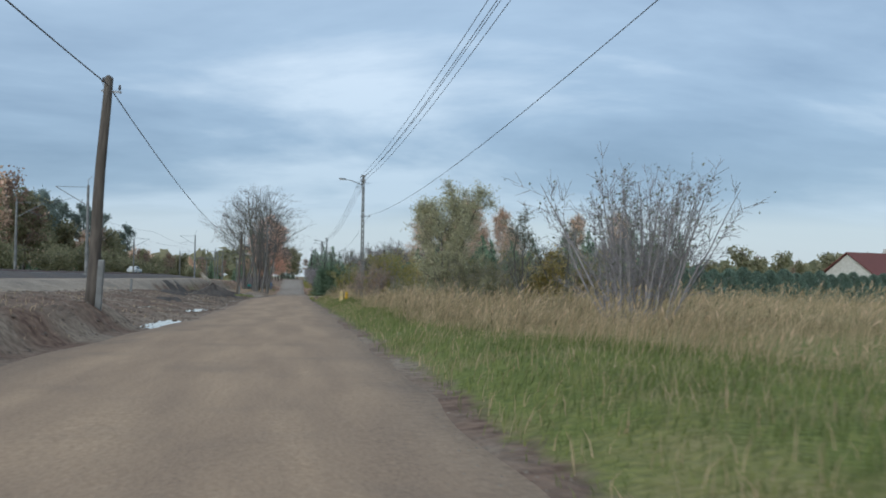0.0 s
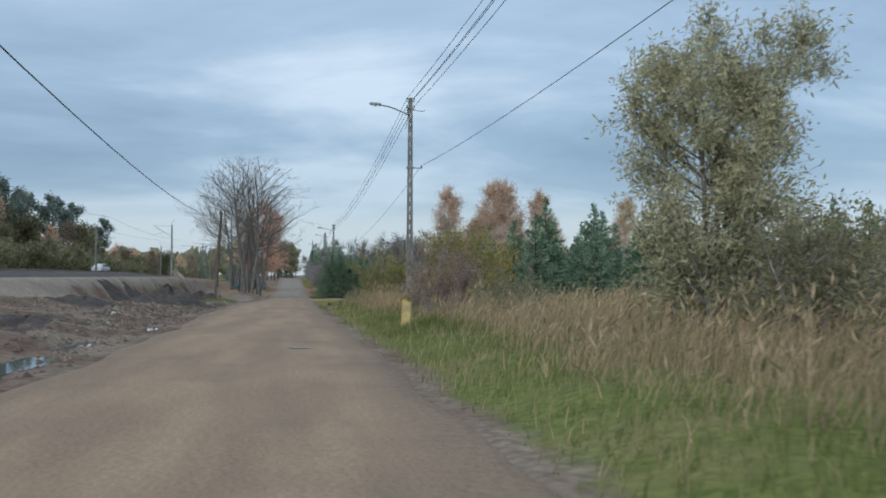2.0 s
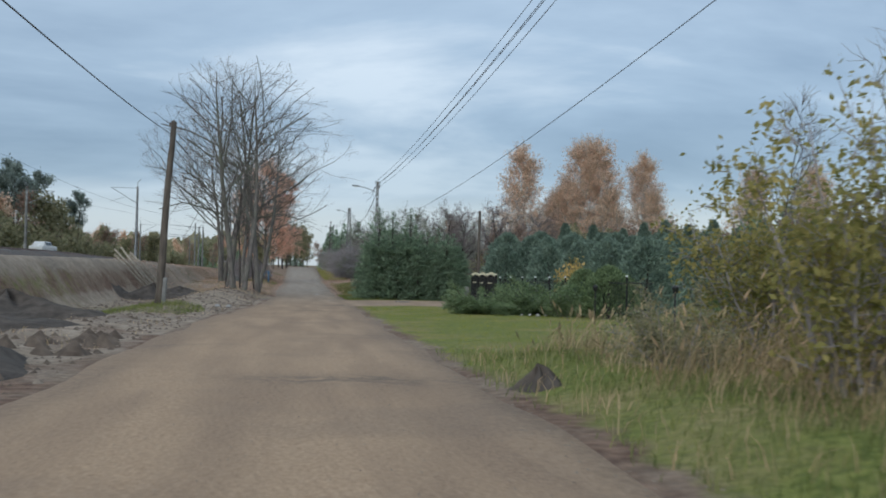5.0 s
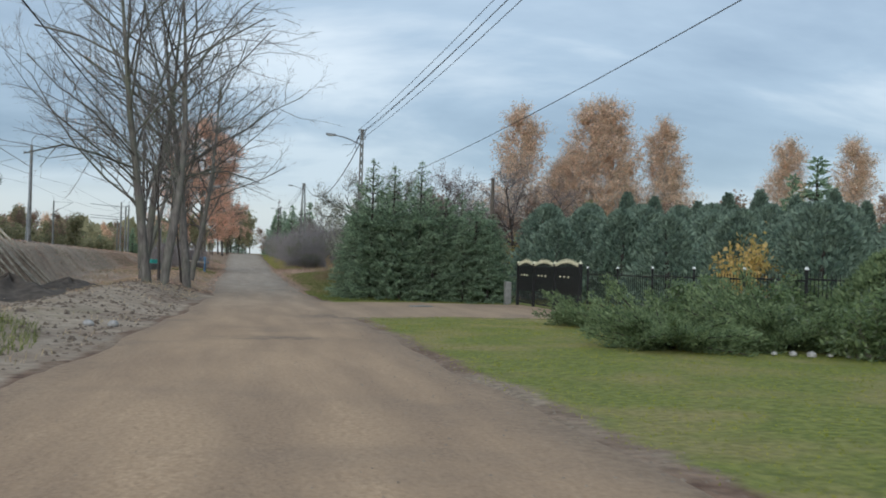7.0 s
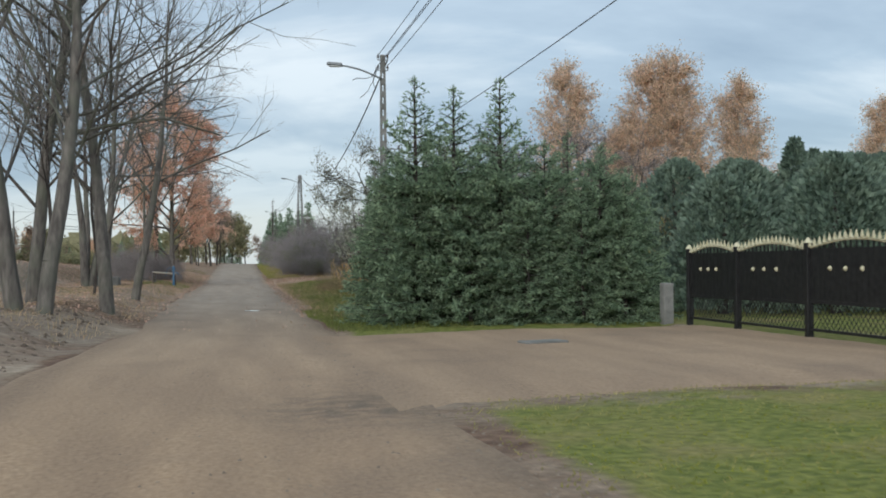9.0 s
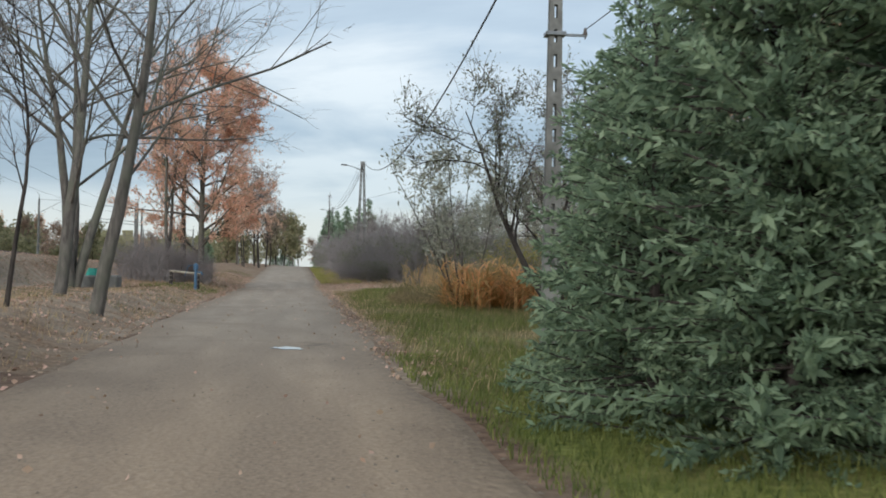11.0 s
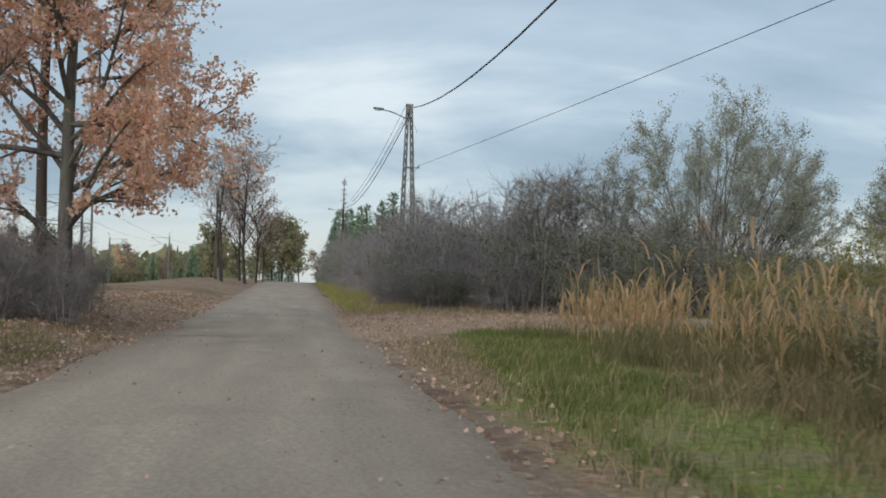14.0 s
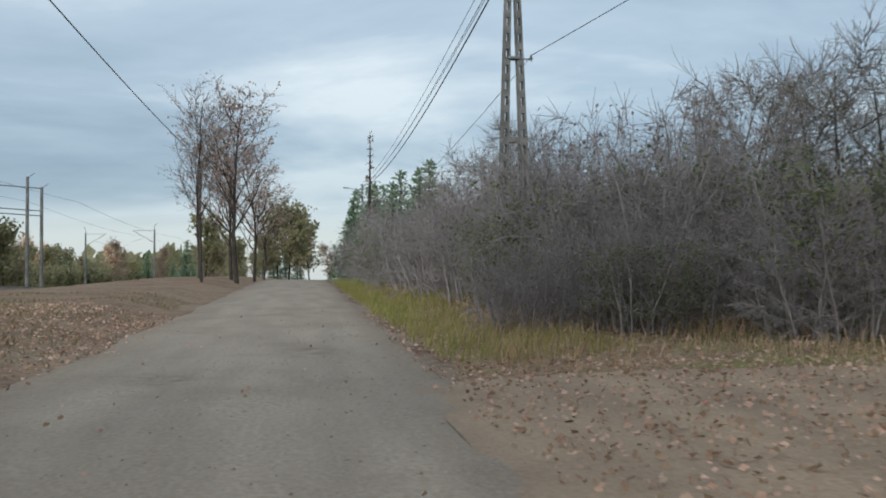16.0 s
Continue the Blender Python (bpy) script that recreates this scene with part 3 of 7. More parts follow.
def tubes(segs, sides):
    """Open prisms round segments given as rows (x0 y0 z0 x1 y1 z1 r0 r1)."""
    s = np.asarray(segs, float)
    if len(s) == 0:
        return np.zeros((0, 3)), np.zeros((0, 4), int)
    a, b, r0, r1 = s[:, :3], s[:, 3:6], s[:, 6], s[:, 7]
    d = b - a
    d = d / np.maximum(np.linalg.norm(d, axis=1), 1e-6)[:, None]
    ref = np.where(np.abs(d[:, 2:3]) > 0.9, [[1.0, 0, 0]], [[0, 0, 1.0]])
    u = np.cross(d, ref)
    u /= np.linalg.norm(u, axis=1)[:, None]
    v = np.cross(d, u)
    ang = np.arange(sides) * 2 * np.pi / sides
    ring = u[:, None, :] * np.cos(ang)[None, :, None] + v[:, None, :] * np.sin(ang)[None, :, None]
    va = a[:, None, :] + ring * r0[:, None, None]
    vb = b[:, None, :] + ring * r1[:, None, None]
    verts = np.concatenate([va, vb], 1).reshape(-1, 3)
    base = np.arange(len(s))[:, None] * 2 * sides
    k = np.arange(sides)
    k2 = (k + 1) % sides
    q = np.stack([base + k, base + k2, base + sides + k2, base + sides + k], -1).reshape(-1, 4)
    return verts, q


def poly_tube(name, pts, radii, sides, bm=None):
    """One closed tube along a line of points."""
    V, Q = [], []
    pts = [Vector(p) for p in pts]
    for i, p in enumerate(pts):
        d = (pts[min(i + 1, len(pts) - 1)] - pts[max(i - 1, 0)]).normalized()
        u = d.cross(Vector((1, 0, 0)) if abs(d.z) > 0.9 else Vector((0, 0, 1))).normalized()
        v = d.cross(u)
        V += [tuple(p + (u * math.cos(6.28319 * k / sides) + v * math.sin(6.28319 * k / sides)) * radii[i]) for k in range(sides)]
        if i:
            Q += [((i - 1) * sides + k, (i - 1) * sides + (k + 1) % sides, i * sides + (k + 1) % sides, i * sides + k) for k in range(sides)]
    n = len(V)
    V += [tuple(pts[0]), tuple(pts[-1])]
    T = [(n, (k + 1) % sides, k) for k in range(sides)] + [(n + 1, n - 2 - sides + 2 + k, n - sides + (k + 1) % sides) for k in range(sides)]
    return mesh_np(name, V, Q, T, smooth=True)


def tube_mesh(name, groups):
    """groups: (segments, sides) pairs joined into one mesh."""
    V, Q, n = [], [], 0
    for segs, sides in groups:
        v, q = tubes(segs, sides)
        V.append(v); Q.append(q + n); n += len(v)
    return mesh_np(name, np.concatenate(V), np.concatenate(Q), smooth=True)


def leaf_mesh(name, pts, size, rng, aspect=0.55, droop=0.0, dirs=None, vary=0.4):
    """Small pointed leaves, each a folded pair of triangles with a face of its own direction."""
    p = np.asarray(pts, float)
    n = len(p)
    d = rng.normal(size=(n, 3)) if dirs is None else np.asarray(dirs, float) + rng.normal(size=(n, 3)) * 0.35
    d[:, 2] -= droop
    d /= np.linalg.norm(d, axis=1)[:, None]
    w = np.cross(d, rng.normal(size=(n, 3)))
    w /= np.linalg.norm(w, axis=1)[:, None]
    nn = np.cross(d, w)
    L = (size * (1 + vary * rng.uniform(-1, 1, n)))[:, None]
    W = L * aspect * 0.5
    mid = p + d * L * 0.45
    v = np.stack([p, mid + w * W + nn * W * 0.35, p + d * L, mid - w * W + nn * W * 0.35], 1).reshape(-1, 3)
    i = np.arange(n) * 4
    t = np.concatenate([np.stack([i, i + 1, i + 2], 1), np.stack([i, i + 2, i + 3], 1)])
    return mesh_np(name, v, tris=t)


def grow(rnd, p, d, length, radius, segs, up, wig, out, r_end=0.3):
    """One bending shoot; its pieces go to out, its points come back."""
    pts, step, d = [(p.copy(), d.copy(), radius)], length / segs, d.normalized()
    for i in range(segs):
        d = (d + Vector((rnd.gauss(0, wig), rnd.gauss(0, wig), rnd.gauss(0, wig) + up))).normalized()
        q = p + d * step
        r1 = radius * (1 - (1 - r_end) * (i + 1) / segs)
        r0 = radius * (1 - (1 - r_end) * i / segs)
        out.append((*p, *q, r0, r1))
        p = q
        pts.append((p.copy(), d.copy(), r1))
    return pts


def along(pts, u):
    k = min(int(u * (len(pts) - 1)), len(pts) - 2)
    f = u * (len(pts) - 1) - k
    a, b = pts[k], pts[k + 1]
    return a[0].lerp(b[0], f), b[1], a[2] * (1 - f) + b[2] * f


def side_dir(rnd, d, angle):
    a = d.orthogonal().normalized()
    a.rotate(Matrix.Rotation(rnd.uniform(0, 2 * math.pi), 3, d))
    return (d * math.cos(angle) + a * math.sin(angle)).normalized()


def tree_parts(seed, height, radius, clear=0.3, mains=16, reach=0.33, subs=9, twigs=7, angle=50, up=0.10, lean=(0, 0), stems=1,
               spread_stems=0.3, twig_len=0.5, twig_r=0.006, top=1.0, wig=0.10, shape="round", bends=(5, 3, 2), limb=0.42, fan=None, bole=0.0):
    """Shoots of a broad-leaved tree: thick, mid and fine pieces, and the points on the twigs."""
    rnd = random.Random(seed)
    thick, mid, fine, tips = [], [], [], []
    if bole:
        grow(rnd, Vector((0, 0, -0.25)), Vector((lean[0], lean[1], 1)), bole + 0.4, radius * 1.45, 3, 0.02, 0.03, thick, 0.75)
    for s in range(stems):
        a = rnd.uniform(0, 6.28) + s * 6.28 / max(stems, 1) if fan is None else fan + s * 6.28 / stems
        k = 0 if stems == 1 else spread_stems * rnd.uniform(0.5, 1.2)
        d = Vector((math.cos(a) * k + lean[0], math.sin(a) * k + lean[1], 1))
        h = height * (1 if stems == 1 else rnd.uniform(0.8, 1.0)) * top
        base = Vector((math.cos(a) * k * 0.5 * (bole == 0), math.sin(a) * k * 0.5 * (bole == 0), bole - 0.25))
        trunk = grow(rnd, base, d, h, radius * (1 if stems == 1 else rnd.uniform(0.7, 1)), 10, 0.035 if stems > 1 else 0.02, 0.05, thick, 0.12)
        nm = mains if stems == 1 else max(3, mains // stems + 2)
        for i in range(nm):
            u = clear + (0.97 - clear) * (i + rnd.random()) / nm
            p, dd, r = along(trunk, u)
            v = (u - clear) / (1 - clear)
            if shape == "round":
                f = 0.45 + 0.55 * math.sin(math.pi * min(1, 0.25 + 0.75 * v))
            elif shape == "cone":
                f = 1.05 - 0.85 * v
            else:
                f = 0.75 - 0.35 * v
            L = height * reach * f * rnd.uniform(0.75, 1.2)
            b = grow(rnd, p, side_dir(rnd, dd, radians(angle * rnd.uniform(0.7, 1.2))), L, min(r * 0.6, radius * limb), bends[0], up, wig, mid, 0.2)
            for j in range(subs):
                w = 0.2 + 0.8 * (j + rnd.random()) / subs
                p2, d2, r2 = along(b, w)
                c = grow(rnd, p2, side_dir(rnd, d2, radians(rnd.uniform(25, 60))), L * rnd.uniform(0.25, 0.5) * (1.15 - 0.5 * w), max(r2 * 0.5, twig_r * 1.4), bends[1], up * 0.8, wig * 1.2, mid, 0.35)
                for _ in range(twigs):
                    p3, d3, r3 = along(c, rnd.uniform(0.15, 1.0))
                    t = grow(rnd, p3, side_dir(rnd, d3, radians(rnd.uniform(20, 55))), twig_len * rnd.uniform(0.5, 1.3), twig_r, bends[2], up * 0.5, 0.18, fine, 0.45)
                    tips.extend(q[0] for q in t)
    return thick, mid, fine, tips


def broadleaf(name, label, category, seed, bark, leaf_mat, n_leaves, leaf_size, group="", twig_mat=None, leaf_aspect=0.6, droop=0.3, sides=4, round_to=0.0, **kw):
    rng = np.random.default_rng(seed)
    thick, mid, fine, tips = tree_parts(seed, **kw)
    if round_to:
        h = kw["height"]
        inside = lambda q: ((q[:, 3] / (round_to * h)) ** 2 + (q[:, 4] / (round_to * h)) ** 2 + ((q[:, 5] - 0.54 * h) / (0.54 * h)) ** 2) < 1
        mid, fine = (np.array(q)[inside(np.array(q))] for q in (mid, fine))
    t = thing(name, label, category, group)
    part("trunk", tube_mesh("trunk", [(thick, 8 if sides > 3 else 6), (mid, sides)]), bark, t)
    tagged(part("brushwood", tube_mesh("brushwood", [(fine, 3)]), twig_mat or M_twig, t, "fine bare twigs"), kind="stuff")
    if n_leaves:
        tp = np.array([tuple(q) for q in tips])
        pick = tp[rng.integers(0, len(tp), n_leaves)] + rng.normal(size=(n_leaves, 3)) * leaf_size * 0.8
        part("crown", leaf_mesh("crown", pick, leaf_size, rng, leaf_aspect, droop), leaf_mat, t)
    return t


def conifer(name, label, category, seed, height, width, mat, whorls=26, per=7, density=1.0, leader=0.12, group="", needle=0.13, base=0.02, power=0.85, spike=0.75):
    """Trunk, drooping whorls and short needle sprays on them."""
    rnd, rng = random.Random(seed), np.random.default_rng(seed)
    thick, mid, pts, dirs = [], [], [], []
    tr = grow(rnd, Vector((0, 0, -0.2)), Vector((0, 0, 1)), height, 0.02 * height, 10, 0.05, 0.008, thick, 0.08)
    for i in range(whorls):
        u = base + (1 - base) * (i + rnd.random() * 0.6) / whorls
        f = (1 - u) ** power
        for j in range(per if u < 1 - 1.6 * leader else 4):
            p, d, r = along(tr, min(u, 0.995))
            a = rnd.uniform(0, 6.28)
            L = max(width * f * rnd.uniform(0.7, 1.12), 0.12)
            if u > 1 - leader:
                L = max(0.10, L * spike)
            dd = Vector((math.cos(a), math.sin(a), -0.05 + 0.7 * u * u))
            b = grow(rnd, p, dd, L, 0.012 + 0.01 * f, 4, 0.03, 0.07, mid, 0.3)
            n = max(3, int(L * 30 * density * (0.45 if u > 1 - leader else 1)))
            for _ in range(n):
                w = rnd.random() ** 0.75
                q, d2, _r = along(b, 0.12 + 0.88 * w)
                side = side_dir(rnd, d2, radians(rnd.uniform(15, 65)))
                pts.append(tuple(q + Vector((rnd.gauss(0, .04), rnd.gauss(0, .04), rnd.gauss(0, .03)))))
                dirs.append(tuple(side + Vector((0, 0, -0.2))))
    for _ in range(int(34 * density)):
        q, d2, _r = along(tr, rnd.uniform(1 - leader, 1.0))
        pts.append(tuple(q)); dirs.append(tuple(side_dir(rnd, Vector((0, 0, 1)), radians(rnd.uniform(10, 70)))))
    t = thing(name, label, category, group)
    part("trunk", tube_mesh("trunk", [(thick, 6), (mid, 3)]), M_darkbark, t)
    part("crown", leaf_mesh("crown", pts, needle * 1.5, rng, 0.34, 0.0, dirs), mat, t)
    return t


def column_shrub(name, label, category, seed, height, width, mat, n=7000, size=0.16, group="", shape="column"):
    """Dense evergreen: scale sprays over and inside a solid outline, on a short stem."""
    rng = np.random.default_rng(seed)
    rnd = random.Random(seed)
    u = rng.random(n) ** 0.9
    prof = np.where(u < 0.12, 0.75 + 2 * u, np.clip((1 - u) / 0.88, 0, 1) ** (0.55 if shape == "column" else 0.8))
    a = rng.uniform(0, 2 * np.pi, n)
    rr = width * 0.5 * prof * np.sqrt(rng.uniform(0.45, 1.0, n)) * (1 + 0.17 * np.sin(a * 3 + u * 9 + seed) + 0.14 * np.sin(a * 7 - u * 23) + 0.10 * np.sin(a * 13 + u * 41))
    pts = np.stack([rr * np.cos(a), rr * np.sin(a), u * height * 0.97 + 0.05], 1)
    dirs = np.stack([np.cos(a) * 0.7, np.sin(a) * 0.7, np.full(n, 0.75)], 1)
    t = thing(name, label, category, group)
    st = grow(rnd, Vector((0, 0, -0.15)), Vector((0, 0, 1)), height * 0.9, 0.05 + width * 0.03, 6, 0.05, 0.02, [], 0.15)
    part("trunk", poly_tube("trunk", [q[0] for q in st], [q[2] for q in st], 6), M_darkbark, t)
    part("crown", leaf_mesh("crown", pts, size, rng, 0.5, 0.0, dirs), mat, t)
    return t


def shrub(name, label, category, seed, height, width, bark, leaf_mat, n_leaves, leaf_size, stems=9, group="", twigs=5, subs=6, open_form=False, aspect=0.6, up=0.03, low=0.18,
          jitter=1.0, base=0.16, wide=(25, 65), leaf_top=1.1):
    """Many stems from the ground, arching out, with side shoots, twigs and leaves."""
    rnd, rng = random.Random(seed), np.random.default_rng(seed)
    thick, mid, fine, tips = [], [], [], []
    for s in range(stems):
        a = rnd.uniform(0, 6.28)
        k = math.sqrt(rnd.random())
        tilt = (rnd.uniform(0.1, 0.95) if open_form else k * 0.9) * width / height * (0.55 - base * 0.6)
        d = Vector((math.cos(a) * tilt, math.sin(a) * tilt, 1))
        L = height * (rnd.uniform(0.72, 1.05) if open_form else rnd.uniform(0.55, 1.0) * (1.05 - 0.3 * k))
        r0 = width * base * k
        st = grow(rnd, Vector((math.cos(a) * r0, math.sin(a) * r0, -0.1)), d, L, 0.010 + 0.007 * height, 7, up, 0.05 if open_form else 0.10, thick, 0.18)
        for j in range(subs):
            w = low + (0.98 - low) * (j + rnd.random()) / subs
            p, dd, r = along(st, w)
            ang = rnd.uniform(20, 50) if open_form else rnd.uniform(*wide)
            b = grow(rnd, p, side_dir(rnd, dd, radians(ang)), height * rnd.uniform(0.16, 0.36) * (1.15 - 0.5 * w), max(r * 0.45, 0.006), 3, 0.07 if open_form else 0.02, 0.12, mid, 0.4)
            for _ in range(twigs):
                p3, d3, _r = along(b, rnd.uniform(0.1, 1.0))
                t3 = grow(rnd, p3, side_dir(rnd, d3, radians(rnd.uniform(15, 60))), height * rnd.uniform(0.05, 0.13), 0.0045 + 0.0008 * height, 2 if open_form else 1, 0.05, 0.14, fine, 0.5)
                tips.extend(q[0] for q in t3)
    t = thing(name, label, category, group)
    tagged(part("stem_clump", tube_mesh("stem_clump", [(thick, 5), (mid, 3)]), bark, t), kind="stuff")
    tagged(part("brushwood", tube_mesh("brushwood", [(fine, 3)]), M_twig if bark is not M_redtwig else M_redtwig, t), kind="stuff")
    if n_leaves:
        tp = np.array([tuple(q) for q in tips])
        tp = tp[tp[:, 2] < leaf_top * height]
        pick = tp[rng.integers(0, len(tp), n_leaves)] + rng.normal(size=(n_leaves, 3)) * leaf_size * jitter
        pick[:, 2] = np.maximum(pick[:, 2], 0.03)
        part("crown", leaf_mesh("crown", pick, leaf_size, rng, aspect, 0.2), leaf_mat, t)
    return t


def put(ob, x, y, turn=0.0, scale=1.0, sink=0.0, sz=None):
    """Stand a thing on the land."""
    ob.matrix_basis = pose(x, y, float(land(x, y)) - sink, 0, 0, turn) @ Matrix.Diagonal((scale, scale, sz or scale, 1))
    return ob


def again(ob, x, y, turn=0.0, scale=1.0, sink=0.0, sz=None, label=""):
    s = ob.scale.copy()
    m = pose(x, y, float(land(x, y)) - sink, 0, 0, turn) @ Matrix.Diagonal((scale / s[0], scale / s[1], (sz or scale) / s[2], 1))
    c = copy_thing(ob, m)
    if label:
        c["label"] = label
    return c


def blades(name, label, category, xy, height, width, mat, seed, lean=0.35, heads=0.0, wind=(0.3, 0.05), uneven=0.0):
    """A stand of grass: every blade bends over in two pieces; some carry a seed head."""
    rng = np.random.default_rng(seed)
    n = len(xy)
    x, y = xy[:, 0], xy[:, 1]
    z = land(x, y) - 0.03
    h = height * rng.uniform(0.55, 1.15, n) * (1 + uneven * (np.sin(x * 0.8 + 1.5 * np.sin(y * 0.45)) * np.sin(y * 0.7 + np.sin(x * 0.6)) + 0.4 * np.sin(x * 2.3 + y * 1.9)))
    a = rng.uniform(0, 2 * np.pi, n)
    k = lean * rng.uniform(0.2, 1.2, n)
    dx, dy = np.cos(a) * k + wind[0] * lean, np.sin(a) * k + wind[1] * lean
    b = rng.uniform(0, 2 * np.pi, n)
    wx, wy = np.cos(b) * width * 0.5, np.sin(b) * width * 0.5
    base = np.stack([x, y, z], 1)
    m1 = base + np.stack([dx * h * 0.28, dy * h * 0.28, h * 0.55], 1)
    tip = base + np.stack([dx * h, dy * h, h * np.sqrt(np.maximum(0.3, 1 - 0.45 * (dx ** 2 + dy ** 2)))], 1)
    W = np.stack([wx, wy, np.zeros(n)], 1)
    v = np.stack([base - W, base + W, m1 + W * 0.8, m1 - W * 0.8, tip], 1).reshape(-1, 3)
    i = np.arange(n) * 5
    q = np.stack([i, i + 1, i + 2, i + 3], 1)
    t = np.stack([i + 3, i + 2, i + 4], 1)
    if heads:
        s = rng.random(n) < heads
        tp, hh = tip[s], h[s]
        dd = tip[s] - m1[s]
        dd /= np.linalg.norm(dd, axis=1)[:, None]
        w2 = np.stack([np.cos(b[s]), np.sin(b[s]), np.zeros(s.sum())], 1) * width * 1.7
        hv = np.stack([tp - dd * 0.03, tp + dd * 0.06 + w2, tp + dd * 0.17, tp + dd * 0.06 - w2], 1).reshape(-1, 3)
        j = len(v) + np.arange(s.sum()) * 4
        v = np.concatenate([v, hv])
        q = np.concatenate([q, np.stack([j, j + 1, j + 2, j + 3], 1)])
    me = mesh_np(name, v, q, t)
    me.materials.append(mat)
    return tagged(new(name, me), label, category, kind="stuff")


def scatter(seed, n, x0, x1, y0, y1, keep=None):
    rng = np.random.default_rng(seed)
    p = np.stack([rng.uniform(x0, x1, n), rng.uniform(y0, y1, n)], 1)
    return p if keep is None else p[keep(p[:, 0], p[:, 1], rng)]


# ---- power poles and cables ----
def insulator(at, parent):
    bm = cyl_bm(0.012, 0.012, 0.16, at, 6)
    cyl_bm(0.045, 0.03, 0.07, (at[0], at[1], at[2] + 0.07), 8, bm)
    cyl_bm(0.03, 0.02, 0.05, (at[0], at[1], at[2] + 0.14), 8, bm)
    part("insulator", bm, M_porcelain, parent, "dark porcelain insulator")


def lattice_shaft(h, w0=0.31, w1=0.17, d0=0.20, d1=0.13, slot=0.13):
    """Tapered reinforced-concrete post, one body with a row of through slots."""
    zs, hole = [-0.4, 0.8], [False]
    while zs[-1] < h - 0.75:
        zs += [zs[-1] + 0.20, zs[-1] + 0.42]
        hole += [False, True]
    zs.append(h)
    hole.append(False)
    bm = bmesh.new()
    V = {}
    for i, z in enumerate(zs):
        u = max(0, z) / h
        w, d = w0 + (w1 - w0) * u, d0 + (d1 - d0) * u
        for j, x in enumerate((-w / 2, -w * slot, w * slot, w / 2)):
            for k in (-1, 1):
                V[i, j, k] = bm.verts.new((x, k * d / 2, z))
    solid = lambda i, j: 0 <= i < len(hole) and 0 <= j < 3 and not (j == 1 and hole[i])
    for i in range(len(hole)):
        for j in range(3):
            if not solid(i, j):
                continue
            bm.faces.new((V[i, j, -1], V[i, j + 1, -1], V[i + 1, j + 1, -1], V[i + 1, j, -1]))
            bm.faces.new((V[i, j, 1], V[i + 1, j, 1], V[i + 1, j + 1, 1], V[i, j + 1, 1]))
            if not solid(i, j - 1):
                bm.faces.new((V[i, j, 1], V[i, j, -1], V[i + 1, j, -1], V[i + 1, j, 1]))
            if not solid(i, j + 1):
                bm.faces.new((V[i, j + 1, -1], V[i, j + 1, 1], V[i + 1, j + 1, 1], V[i + 1, j + 1, -1]))
            if not solid(i - 1, j):
                bm.faces.new((V[i, j, 1], V[i, j + 1, 1], V[i, j + 1, -1], V[i, j, -1]))
            if not solid(i + 1, j):
                bm.faces.new((V[i + 1, j, -1], V[i + 1, j + 1, -1], V[i + 1, j + 1, 1], V[i + 1, j, 1]))
    return bm


def utility_pole(label, h, x, y, lamp=True, double=False, group="concrete street poles", lean=0.0, turn=0.0):
    t = thing("street_lamp" if lamp else "utility_pole", label, "street lamp" if lamp else "utility pole", group)
    z = float(land(x, y))
    t.matrix_basis = pose(x, y, z, 0, lean, turn)
    if double:
        for s in (-1, 1):
            bm = lattice_shaft(h, 0.25, 0.15, slot=0.21)
            bmesh.ops.transform(bm, matrix=pose(s * 0.40, 0, 0, 0, -s * 1.9, 0), verts=bm.verts)
            part("shaft", bm, M_concrete, t, "slotted concrete leg")
        part("tie_beam", box_bm(0.5, 0.16, 0.16, (0, 0, h * 0.45), 0.01), M_concrete, t)
    else:
        part("shaft", lattice_shaft(h), M_concrete, t, "slotted tapering concrete shaft")
    part("cap", box_bm(0.2, 0.16, 0.08, (0, 0, h + 0.03), 0.02), M_concrete, t)
    for k, (dx, dz) in enumerate(((-0.16, -0.1), (0.16, -0.1), (-0.16, -0.45), (0.16, -0.45))):
        insulator((dx, -0.02, h + dz), t)
        part("bracket", box_bm(0.2, 0.03, 0.03, (dx * 0.55, -0.02, h + dz)), M_steel, t)
    part("clamp", box_bm(0.34, 0.26, 0.07, (0, 0, h - 3.1), 0.01), M_steel, t)
    part("clamp_arm", box_bm(0.5, 0.04, 0.04, (0.3, 0, h - 3.1)), M_steel, t)
    insulator((0.52, 0, h - 3.16), t)
    if lamp:
        n = 8
        pts = [Vector((-0.05 - 1.35 * (i / n), -0.1, h - 0.75 + 0.42 * math.sin(i / n * 1.45))) for i in range(n + 1)]
        part("lamp_arm", poly_tube("lamp_arm", pts, [0.03] * (n + 1), 8), M_steel, t, "curved grey steel arm")
        bm = box_bm(0.52, 0.2, 0.11, (-1.62, -0.1, h - 0.30), 0.03)
        for v in bm.verts:
            if v.co.x < -1.7:
                v.co.z += 0.025; v.co.y = -0.1 + (v.co.y + 0.1) * 0.7
        head = part("lamp_head", bm, M_steel, t, "grey luminaire housing")
        part("lamp_lens", box_bm(0.34, 0.15, 0.03, (-1.62, -0.1, h - 0.362), 0.01), M_white, head)
    loops = []
    rnd = random.Random(int(x * 10 + y))
    for k in range(3):
        p = Vector((rnd.uniform(-0.22, -0.1), -0.12, h - 0.35))
        grow(rnd, p, Vector((rnd.uniform(-0.5, 0.2), -0.2, -1)), rnd.uniform(0.8, 1.6), 0.012, 7, 0, 0.22, loops, 0.9)
    part("loose_cable", tube_mesh("loose_cable", [(loops, 4)]), M_cable, t, "loose black cable hanging in loops")
    return t


